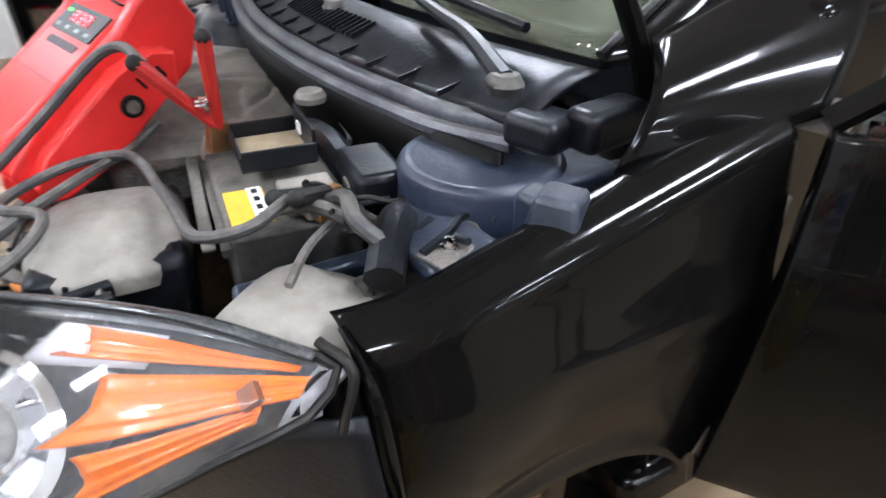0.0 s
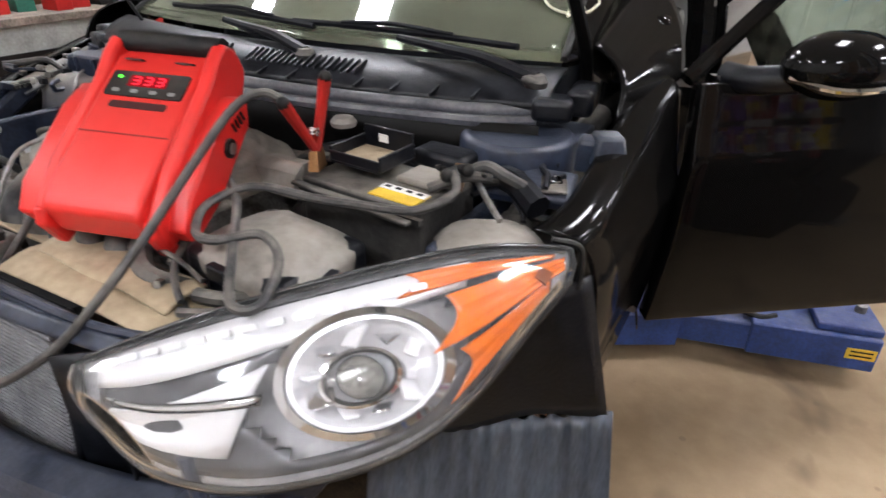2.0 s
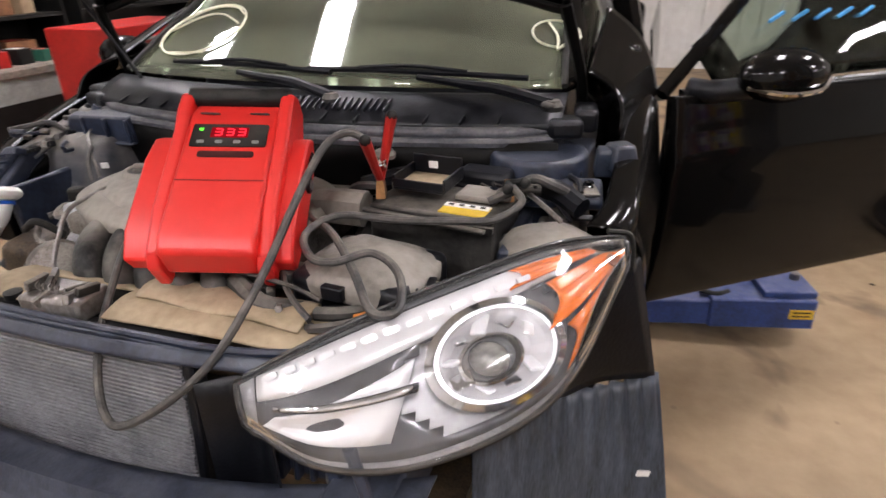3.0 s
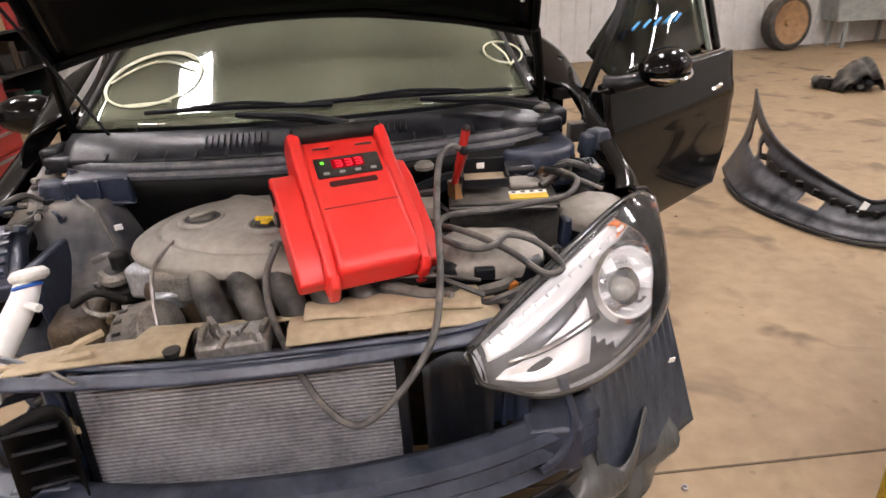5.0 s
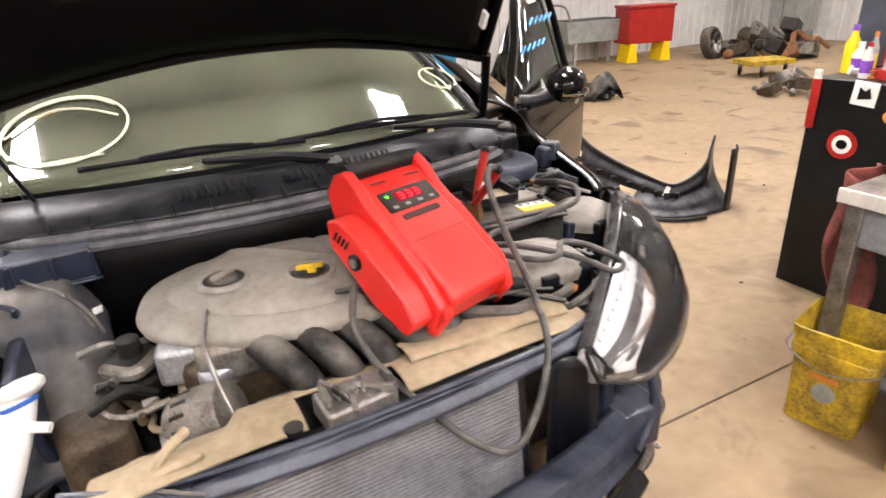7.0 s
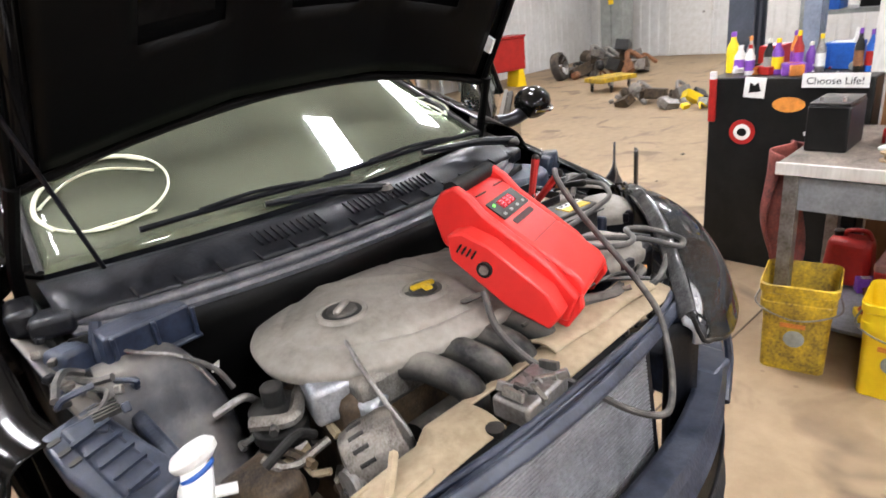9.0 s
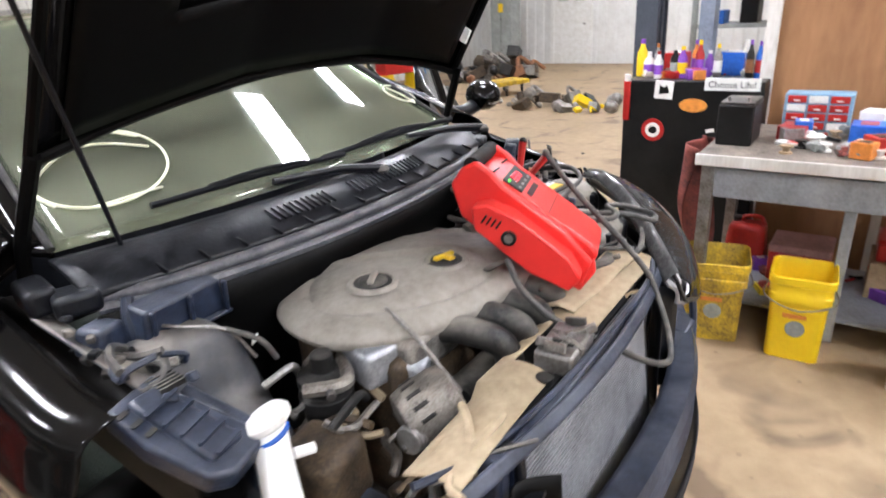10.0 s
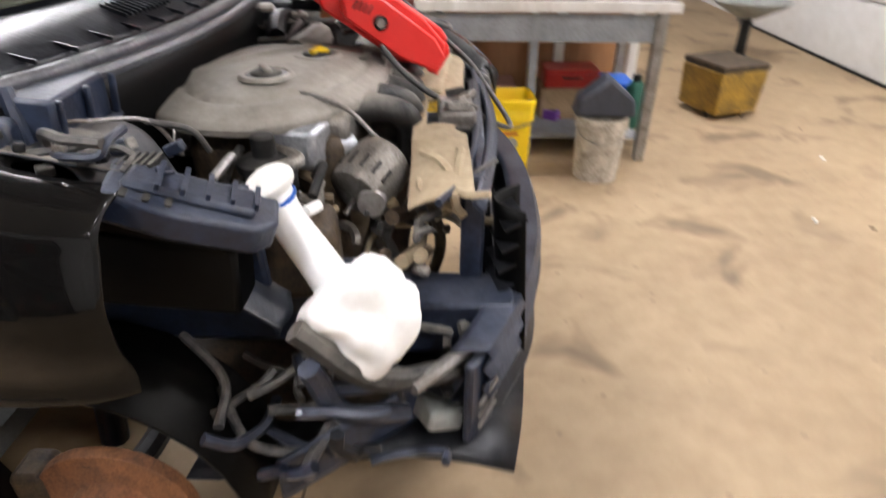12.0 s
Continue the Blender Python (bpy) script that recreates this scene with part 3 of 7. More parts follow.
# cabin inside
part("cabin_floor", B().box((0, 2.5, 0.36), (1.6, 2.6, 0.06)), M_SEAT, car)
b = B().box((0, 1.62, 1.10), (1.42, 0.52, 0.24), (-8, 0, 0))
part("dashboard", b, M_PLAS, car, bevel=0.05, seg=3)
b = B()
b.lathe([(0.168 + 0.017 * math.cos(a), 0.017 * math.sin(a)) for a in [2 * math.pi * k / 8 for k in range(9)]], pose(0.36, 1.95, 1.19, 62, 0, 0), 28, caps=False)
b.box((0.36, 1.96, 1.18), (0.30, 0.03, 0.05), (0, 0, 0))
part("steering_wheel", b, M_PLAS, car)
for x in (0.36, -0.36):
    seat = part("seat", B().box((x, 2.55, 0.66), (0.5, 0.54, 0.2), (5, 0, 0)), M_SEAT, car, bevel=0.06, seg=3)
    part("backrest", B().box((x, 2.88, 1.02), (0.48, 0.16, 0.68), (-16, 0, 0), taper=0.85), M_SEAT, seat, bevel=0.06, seg=3)
    part("headrest", B().box((x, 3.02, 1.46), (0.26, 0.10, 0.19), (-12, 0, 0)), M_SEAT, seat, bevel=0.04, seg=3)
part("rear_bench", B().box((0, 3.7, 0.98), (1.3, 0.2, 0.7), (-18, 0, 0)), M_SEAT, car, bevel=0.06)


# the open driver's door
def open_door():
    H = Vector((0.990, 1.205, 0))
    D = (Vector((1.93, 1.95, 0)) - H).normalized()
    N = Vector((D.y, -D.x, 0))

    def P(a, o, z):
        return H + D * a + N * o + Vector((0, 0, z))

    door = part("front_door", B().grid(lambda u, v: P(1.14 * u + 0.02 * v, 0.035 * math.sin(math.pi * v) + 0.01 * math.exp(-((v - 0.72) / 0.05) ** 2), 0.585 - 0.02 * (1 - v) * u + 0.635 * v), 20, 20), M_PAINT, car, "open glossy black driver door", thick=0.05, offset=-1, bevel=0.006, angle=60)
    part("door_glass", B().grid(lambda u, v: P(0.22 + 0.86 * u, -0.02 - 0.14 * v, 1.22 + 0.42 * v * min(1, 0.25 + 1.5 * u)), 8, 6), M_SIDEG, door, "door glass with blue paint-marker writing", thick=0.004)
    part("window_frame", B().tube([P(0.02, -0.02, 1.22), P(0.30, -0.08, 1.45), P(0.55, -0.15, 1.64), P(0.9, -0.17, 1.68), P(1.10, -0.13, 1.6), P(1.14, -0.02, 1.22)], 0.02, 8), M_PAINT, door)
    part("belt_trim", B().box(P(0.60, 0.012, 1.228), (1.08, 0.02, 0.02), (0, 0, math.degrees(math.atan2(D.y, D.x)))), M_CHROME, door, "chrome belt line trim")
    part("handle", B().tube([P(0.88, 0.03, 1.07), P(0.91, 0.065, 1.075), P(1.02, 0.065, 1.085), P(1.06, 0.03, 1.085)], 0.013, 8), M_CHROME, door, "chrome door handle")
    mir = part("mirror", B().ball(P(0.26, 0.16, 1.285), (0.135, 0.085, 0.072), (0, 0, math.degrees(math.atan2(D.y, D.x)))), M_PAINT, door, "glossy black door mirror", seg=2)
    part("mirror_base", B().tube([P(0.10, 0.0, 1.235), P(0.13, 0.06, 1.235), P(0.2, 0.12, 1.25)], 0.032, 10), M_PLAS, door)
    part("mirror_trim", B().tube([P(0.135, 0.17, 1.262), P(0.20, 0.237, 1.252), P(0.30, 0.243, 1.255), P(0.39, 0.19, 1.27)], 0.007, 6), M_CHROME, door)
    for k, (a, z) in enumerate(((0.42, 1.52), (0.42, 1.40))):
        for i in range(5):
            scribble("marker_bar", [P(a + 0.09 * i, -0.045 - 0.03 * k, z - 0.01), P(a + 0.05 + 0.09 * i, -0.045 - 0.03 * k, z + 0.015)], door, 0.006, M_MBLUE, 2)
    for z in (0.62, 1.08):
        part("hinge", B().box(P(-0.03, -0.02, z), (0.07, 0.05, 0.07)), M_STEEL, door, bevel=0.005)
    part("door_stay", B().box(P(0.0, -0.08, 1.215), (0.12, 0.05, 0.035), (0, 0, 20)), M_STEEL, door)
    part("inner_trim", B().box(P(0.6, -0.075, 0.92), (1.0, 0.05, 0.54), (0, 0, math.degrees(math.atan2(D.y, D.x)))), M_PLAS, door, bevel=0.02)


open_door()


# bonnet, propped open
def hood_pt(u, v):
    """u across, v from the rear edge to the front edge."""
    x = (u - 0.5) * 2
    xx = x * (0.745 - 0.07 * v)
    bow = 0.105 * (1 - x * x) * (1 - v) + 0.10 * (1 - x * x) * v
    L = 0.02 + bow * (1 - v) + v * (0.98 + bow * 0.9)
    a = radians(56)
    crown = 0.035 * (1 - x * x)
    y, z = 1.05 - L * math.cos(a), 1.445 + L * math.sin(a)
    return Vector((xx, y + crown * math.sin(a), z + crown * math.cos(a)))


hood = part("hood", B().grid(hood_pt, 28, 20), M_PAINT, car, "raised black bonnet seen from below", thick=0.006, offset=0)
b = B()
dn = Vector((0, -math.sin(radians(56)), -math.cos(radians(56))))


def under(u, v, d):
    return hood_pt(0.04 + 0.92 * u, 0.03 + 0.94 * v) + dn * d


b.grid(lambda u, v: under(u, v, 0.012 + 0.022 * (abs(math.sin(u * math.pi * 3)) ** 0.5) * (0.5 + 0.5 * math.sin(math.pi * v))), 40, 24, skip=lambda u, v: 0.24 < v < 0.72 and any(abs(u - c) < 0.075 for c in (0.22, 0.5, 0.78)))
part("inner_frame", b, M_INNER, hood, "black pressed inner bonnet frame", thick=0.004)
part("rear_lip", B().tube([hood_pt(u, 0.0) + dn * 0.008 for u in (0, 0.15, 0.35, 0.5, 0.65, 0.85, 1)], 0.012, 8), M_INNER, hood)
part("side_lip", B().tube([hood_pt(1.0, v) + dn * 0.01 for v in (0, 0.3, 0.6, 1)], 0.012, 8), M_INNER, hood)
part("side_lip", B().tube([hood_pt(0.0, v) + dn * 0.01 for v in (0, 0.3, 0.6, 1)], 0.012, 8), M_INNER, hood)
part("front_lip", B().tube([hood_pt(u, 1.0) + dn * 0.012 for u in (0, 0.25, 0.5, 0.75, 1)], 0.014, 8), M_INNER, hood)
part("hood_bumper", B().box(hood_pt(0.965, 0.16) + dn * 0.025, (0.012, 0.03, 0.05), (30, 0, 0)), M_WHITE, hood)
for s in (0, 1):
    b = B()
    p = hood_pt(s, 0.03)
    b.tube([p + dn * 0.02, Vector((p.x * 1.05, 1.09, 1.30)), Vector((p.x * 1.06, 1.13, 1.20))], 0.016, 8)
    part("hood_hinge", b, M_INNER, car)
part("prop_rod", B().tube([(-0.615, 1.02, 1.20), (-0.71, 0.895, 1.53), (-0.805, 0.765, 1.85)], 0.0055, 8, 4), M_PLAS, car, "thin black bonnet prop rod")


# cowl, seal, wipers
def cowl(u, v):
    x = (u - 0.5) * 2
    bow = 0.11 * (1 - x * x)
    y = 1.05 - bow - 0.13 * (1 - v)
    z = 1.192 + 0.062 * v + 0.012 * math.sin(math.pi * v)
    return Vector((x * 0.76, y, z))


cw = part("cowl_panel", B().grid(cowl, 40, 10), M_PLAS, car, "black plastic cowl grille below the windshield", thick=0.012, offset=-1)
for i in range(34):
    u = 0.30 + 0.40 * i / 33
    if 0.43 < u < 0.47:
        continue
    p = cowl(u, 0.42) + Vector((0, 0, 0.004))
    part("cowl_rib", B().box(p, (0.0035, 0.055, 0.008), (22, 0, (0.5 - u) * 20)), M_PLAS, cw)
for i in range(14):
    u = 0.10 + 0.8 * i / 13
    p = cowl(u, 0.12) + Vector((0, 0, 0.004))
    part("cowl_step", B().box(p, (0.005, 0.05, 0.008), (14, 0, 0)), M_PLAS, cw)


def seal_line(dy, dz, xs=0.74):
    out = []
    for i in range(15):
        x = (i / 14 - 0.5) * 2
        bow = 0.12 * (1 - x * x)
        end = max(0, abs(x) - 0.85) / 0.15
        out.append((x * xs, 0.915 - bow + dy + 0.03 * end * end, 1.178 + dz))
    return out


part("bonnet_seal", B().tube(seal_line(0, 0.0), 0.016, 10), M_SEAL, car, "grey rubber bonnet seal")
part("seal_base", B().tube(seal_line(-0.022, -0.020), 0.014, 8), M_SEAL, car)
b = B()
b.grid(lambda u, v: Vector(((u - 0.5) * 1.52, 0.895 - 0.12 * (1 - ((u - 0.5) * 2) ** 2) + 0.05 * v * v, 1.160 - 0.52 * v)), 24, 8)
part("firewall", b, M_INNER, car, thick=0.01)
for piv, mid, tip, b0, b1 in (((0.74, 0.905, 1.228), (0.60, 0.935, 1.252), (0.36, 0.968, 1.268), (0.66, 0.992, 1.272), (0.0, 1.005, 1.274)), ((0.13, 0.893, 1.222), (0.0, 0.925, 1.248), (-0.22, 0.965, 1.264), (0.08, 0.992, 1.268), (-0.52, 1.045, 1.276))):
    piv, mid, tip, b0, b1 = (Vector(q) + Vector((0, 0, 0.025)) for q in (piv, mid, tip, b0, b1))
    arm = part("wiper_arm", B().tube([piv, mid, (mid + tip) / 2, tip], 0.016, 8, r_end=0.009), M_PLAS, car, "black wiper arm resting on the glass")
    part("blade", B().tube([b0, b0.lerp(b1, 0.35) + Vector((0, 0, 0.004)), b0.lerp(b1, 0.7) + Vector((0, 0, 0.004)), b1], 0.0085, 6), M_PLAS, arm)
    part("blade_bridge", B().tube([b0.lerp(b1, 0.25) + Vector((0, 0, 0.01)), b0.lerp(b1, 0.5) + Vector((0, -0.004, 0.02)), b0.lerp(b1, 0.75) + Vector((0, 0, 0.01))], 0.006, 6), M_PLAS, arm)
    part("pivot_cap", B().lathe([(0.024, 0), (0.026, 0.012), (0.018, 0.026), (0.0, 0.028)], pose(piv.x, piv.y, piv.z - 0.016), 16, caps=False), M_PLASD, arm)
part("pivot_cover", B().ball((0.735, 0.90, 1.25), (0.026, 0.022, 0.014)), M_PLASD, car)
for s in (1, -1):
    b = B().box((s * 0.765, 0.955, 1.185), (0.09, 0.08, 0.05), (0, 0, s * 18))
    b.box((s * 0.81, 1.03, 1.195), (0.06, 0.12, 0.06), (0, 0, s * 8))
    part("cowl_end_block", b, M_PLAS, car, bevel=0.014, seg=3)


# strut towers
b = B()
b.lathe([(0.140, -0.30), (0.128, -0.07), (0.126, -0.012), (0.120, 0.0), (0.108, 0.004), (0.100, 0.0), (0.0, 0.002)], pose(0.715, 0.890, 1.140), 36, caps=False)
b.box((0.72, 0.97, 1.01), (0.24, 0.16, 0.25))
part("strut_tower", b, M_NAVY, car, "dusty dark blue strut tower", bevel=0.01, seg=3)

M_TOWER = mat("dust_coated_blue_metal", (0.050, 0.058, 0.075), 0.4, dark=(0.018, 0.022, 0.032), scale=5, dust=(0.38, 0.325, 0.25), dust_amount=0.52, bump=0.25)
PROFILE = [(0.0, 0.885, 1.098), (0.0, 0.80, 1.108), (0.0, 0.745, 1.092), (0.0, 0.715, 1.035), (0.0, 0.690, 0.970), (0.0, 0.630, 0.905), (0.0, 0.550, 0.845), (0.0, 0.470, 0.780)]


def tower_pt(u, v):
    """Tower top that rolls over into the sloping inner wing."""
    p = lerp_path(PROFILE, v)
    edge = max(0.0, (u - 0.68) / 0.32)
    step = 0.012 * math.exp(-((u - 0.42) / 0.05) ** 2) * max(0.0, 1 - 2.2 * v)
    return Vector((-0.80 + 0.265 * u + 0.02 * v * edge, p.y - 0.010 * math.sin(3 * math.pi * u), p.z - 0.13 * edge ** 2.2 + step + 0.018 * (1 - u) * v))


part("strut_tower", B().grid(tower_pt, 40, 48), M_TOWER, car, "dusty blue-grey strut tower and inner wing", thick=0.006, angle=60)
ub = part("cowl_bracket", B().box((-0.625, 0.842, 1.130), (0.20, 0.075, 0.085), (6, 0, 4), taper=0.93), M_NAVY, car, "dusty blue bracket block under the seal", bevel=0.008, seg=3)
for k in range(3):
    part("bracket_web", B().box((-0.70 + 0.085 * k, 0.800, 1.128), (0.010, 0.012, 0.075), (6, 0, 4)), M_NAVY, ub, bevel=0.003)
part("bracket_lip", B().box((-0.625, 0.798, 1.090), (0.21, 0.018, 0.008), (6, 0, 4)), M_NAVY, ub, bevel=0.003)
part("side_block", B().box((-0.775, 0.865, 1.128), (0.085, 0.075, 0.060), (4, 6, 24), taper=0.82), M_NAVY, car, bevel=0.012, seg=3)
part("block_stay", B().tube([(-0.725, 0.85, 1.09), (-0.722, 0.855, 1.14), (-0.705, 0.87, 1.185)], 0.013, 8), M_NAVY, car)
part("flange_rail", B().grid(lambda u, v: Vector((-0.845 + 0.05 * v + 0.03 * u, 0.66 + 0.32 * (1 - u), 1.175 - 0.075 * u - 0.030 * v)), 26, 5), M_TOWER, car, "dusty wing flange with clips", thick=0.006)
for k in range(6):
    y = 0.70 + 0.045 * k
    part("flange_clip", B().box((-0.825 + 0.02 * (k % 2), y, 1.110 + 0.22 * (y - 0.66)), (0.024, 0.016, 0.014), (8 * (k % 3), 6, 20 * k)), (M_PLASD, M_ALU, M_PLAS)[k % 3], car, bevel=0.003)
part("tower_bracket", B().box((0.80, 0.76, 1.078), (0.18, 0.10, 0.03), (15, 0, 8)), M_NAVY, car, bevel=0.01)
b = B().box((0.915, 0.872, 1.145), (0.075, 0.075, 0.060), (0, 0, 32), taper=0.72)
b.box((0.880, 0.865, 1.13), (0.05, 0.05, 0.07), (10, 0, 10), taper=0.8)
part("reservoir", b, mat("grey_blue_plastic", (0.03, 0.042, 0.066), 0.35, dark=(0.015, 0.02, 0.032), scale=18, dust=GREYDUST, dust_amount=0.25), car, "grey-blue fluid reservoir with dusty top", bevel=0.008, seg=2)
part("tower_tag", B().box((-0.545, 0.700, 1.052), (0.022, 0.003, 0.018), (15, 0, 25)), M_PAPER, car, "small white paper tag")

# inner floor of the bay, side rails and subframe
part("bay_floor", B().box((0, 0.62, 0.46), (1.36, 0.62, 0.03)), M_OIL, car)
for s in (1, -1):
    b = B().box((s * 0.60, 0.66, 0.72), (0.11, 0.64, 0.15))
    part("chassis_rail", b, M_NAVY, car, bevel=0.015)
    part("inner_panel", B().box((s * 0.70, 0.72, 0.86), (0.03, 0.42, 0.34), (0, s * 6, 0)), M_NAVY, car, bevel=0.008)
    part("wheel_house", B().lathe([(0.33, -0.10), (0.34, 0.10)], pose(s * 0.80, ARCH_Y, ARCH_Z, 0, 90, 0), 28, caps=False), M_INNER, car, thick=0.006)


# ---- the car: front end ----
part("hinge_pillar", B().box((0.85, 1.385, 0.86), (0.15, 0.22, 0.98)), M_PAINT, car, bevel=0.02)
part("hinge_pillar", B().box((-0.86, 1.40, 0.82), (0.10, 0.16, 0.90)), M_PAINT, car, bevel=0.02)

TOPS = [(0.374, 0.045, 0.958), (0.515, 0.155, 1.020), (0.675, 0.285, 1.070), (0.835, 0.435, 1.096), (0.955, 0.560, 1.072)]
BOTS = [(0.394, 0.025, 0.892), (0.545, 0.022, 0.840), (0.725, 0.085, 0.855), (0.890, 0.235, 0.918), (0.970, 0.520, 1.035)]
HN = Vector((0.34, -0.72, 0.60)).normalized()


def lens_pt(u, v, d=0.0):
    lo, hi = lerp_path(BOTS, u), lerp_path(TOPS, u)
    p = lo.lerp(hi, v)
    swell = 0.045 * math.sin(math.pi * v) * (math.sin(math.pi * (0.08 + 0.84 * u)) ** 0.7)
    return p + HN * (swell - d)


def headlight():
    grey = mat("dark_silver_bezel", (0.19, 0.19, 0.20), 0.2, metal=0.55, dark=(0.05, 0.05, 0.053), scale=12)
    h = part("headlight", B().grid(lambda u, v: lens_pt(u, v, 0.035 + 0.055 * math.sin(math.pi * v) * math.sin(math.pi * u)), 30, 16), mat("silver_lamp_housing", (0.45, 0.45, 0.46), 0.3, metal=0.2, dark=(0.26, 0.26, 0.27), scale=9), car, "clear headlight unit with amber side marker", thick=0.01, offset=-1)
    lens = part("lens", B().grid(lens_pt, 44, 22), M_LENS, h, "clear plastic lens with painted whitish reflections", thick=0.003, offset=-1)
    lens.visible_shadow = False
    # rim that joins lens and housing
    rim = [lens_pt(u, 1.0, 0.012) for u in [i / 14 for i in range(15)]] + [lens_pt(1 - i / 14, 0.0, 0.012) for i in range(15)]
    part("rim", B().tube([*rim, rim[0]], 0.006, 8, 2), M_BLACK, h)
    part("top_flange", B().grid(lambda u, v: lens_pt(0.02 + 0.95 * u, 1.0, 0.0) + Vector((-0.020 * v, 0.034 * v, 0.004 - 0.03 * v * v)), 24, 5), mat("smoky_clear_plastic", (0.10, 0.10, 0.10), 0.15, dark=(0.03, 0.03, 0.03), scale=20), h, thick=0.003)
    part("bezel", B().grid(lambda u, v: lens_pt(0.04 + 0.92 * u, 0.05 + 0.9 * v, 0.030 + 0.012 * math.sin(math.pi * v)), 30, 14, skip=lambda u, v: ((u - 0.60) / 0.20) ** 2 + ((v - 0.46) / 0.40) ** 2 < 1), grey, h, thick=0.004)
    # daytime strip: chrome ledge with clear blocks
    strip = part("light_strip", B().grid(lambda u, v: lens_pt(0.05 + 0.70 * u, 0.78 + 0.15 * v - 0.26 * (1 - u) ** 1.5 * (1 - v), 0.016 + 0.014 * (1 - v)), 30, 4), M_BOWL, h, "silvered light strip", thick=0.003)
    for i in range(13):
        u = 0.09 + 0.57 * i / 12
        p = lens_pt(u, 0.84, 0.014)
        d = (lens_pt(u + 0.02, 0.84, 0.014) - p).normalized()
        part("strip_block", B().prism(rounded(0.026, 0.010, 0.003, 3), 0.008, axes(p, d, HN.cross(d))), M_BOWL, strip)
    # inner reflector, faceted
    part("inner_reflector", B().grid(lambda u, v: lens_pt(0.06 + 0.33 * u + 0.04 * v, 0.16 + 0.46 * v * (0.35 + 0.65 * u), 0.022 + 0.02 * math.sin(math.pi * u) * math.sin(math.pi * v)), 7, 5), M_BOWL, h, "bright silvered inner reflector", thick=0.003, angle=10)
    part("reflector_bar", B().grid(lambda u, v: lens_pt(0.10 + 0.34 * u, 0.40 + 0.06 * v + 0.02 * u, 0.012), 10, 2), M_CHROME, h, thick=0.004)
    # main bowl
    c = lens_pt(0.60, 0.47, 0.06)
    m = axes(c, (0.75, 0.64, 0.15), HN.cross(Vector((0.75, 0.64, 0.15))))
    m = m @ Matrix.Diagonal((1.22, 0.86, 1, 1))
    bowl = part("main_reflector", B().lathe([(0.012, -0.035), (0.035, -0.03), (0.062, -0.012), (0.080, 0.014), (0.086, 0.03), (0.092, 0.03)], m, 28, caps=False), M_BOWL, h, "faceted silvered main reflector bowl", angle=12)
    for k in range(9):
        a = radians(20 + 37 * k)
        p, q = Vector((0.046 * math.cos(a), 0.046 * math.sin(a), -0.004)), Vector((0.082 * math.cos(a), 0.082 * math.sin(a), 0.024))
        part("facet", B().box(m @ ((p + q) / 2), (0.022 + 0.010 * (k % 3), 0.030, 0.007), (20 * math.sin(3 * a), 25 * math.cos(2 * a), math.degrees(a) + 15 * (k % 2))), (M_BOWL, M_CHROME)[k % 2], bowl, bevel=0.003)
    part("shroud", B().lathe([(0.040, -0.03), (0.046, 0.004), (0.050, 0.018), (0.045, 0.020), (0.040, 0.004)], m @ pose(-0.008, -0.006, 0.0), 28, caps=False), M_CHROME, bowl, "bright ring round the projector")
    part("projector_lens", B().ball(m @ Vector((-0.008, -0.006, 0.002)), (0.038, 0.034, 0.030)), mat("projector_glass", (0.42, 0.41, 0.37), 0.08, metal=0.25, dark=(0.16, 0.155, 0.14), scale=14, coat=0.8), bowl, "clear bulbous projector lens")
    part("lower_lip", B().lathe([(0.094, 0.020), (0.106, 0.030), (0.094, 0.036)], m, 40, caps=False), M_CHROME, bowl)
    # amber marker: three wedges
    for ua, ub, a0, a1, e0, e1 in ((0.63, 0.955, 0.80, 0.93, 0.84, 0.90), (0.715, 0.985, 0.45, 0.755, 0.50, 0.80), (0.765, 0.95, 0.10, 0.40, 0.30, 0.44)):
        part("amber_marker", B().grid(lambda u, v: lens_pt(ua + (ub - ua) * u + 0.03 * (1 - u) * math.sin(math.pi * v), (a0 + (e0 - a0) * u) * (1 - v) + (a1 + (e1 - a1) * u) * v, 0.013 + 0.003 * abs(math.sin(9 * v))), 18, 10), M_AMBER, h, "bright amber turn marker", thick=0.003, angle=15)
    part("marker_peg", B().box(lens_pt(0.93, 0.6, 0.012), (0.022, 0.022, 0.01), (35, 20, 0)), mat("dull_amber", (0.25, 0.06, 0.005), 0.4), h)


headlight()

# wing-end gap and bracket behind the lamp
part("lamp_bracket", B().tube([(0.92, 0.56, 1.08), (0.965, 0.58, 1.065), (0.975, 0.56, 1.0)], 0.006, 8), M_BLACK, car)
part("fender_edge", B().tube([(0.91, 0.59, 1.078), (0.955, 0.592, 1.065), (0.985, 0.60, 1.02), (1.0, 0.61, 0.90), (1.0, 0.62, 0.76)], 0.005, 6), M_PAINT, car)

# wheel liner and splash panels on the lamp side
def between(p, q, r, t, u, v):
    """Bilinear patch: p-q along the top, r-t along the bottom."""
    return Vector(p).lerp(Vector(q), u).lerp(Vector(r).lerp(Vector(t), u), v)


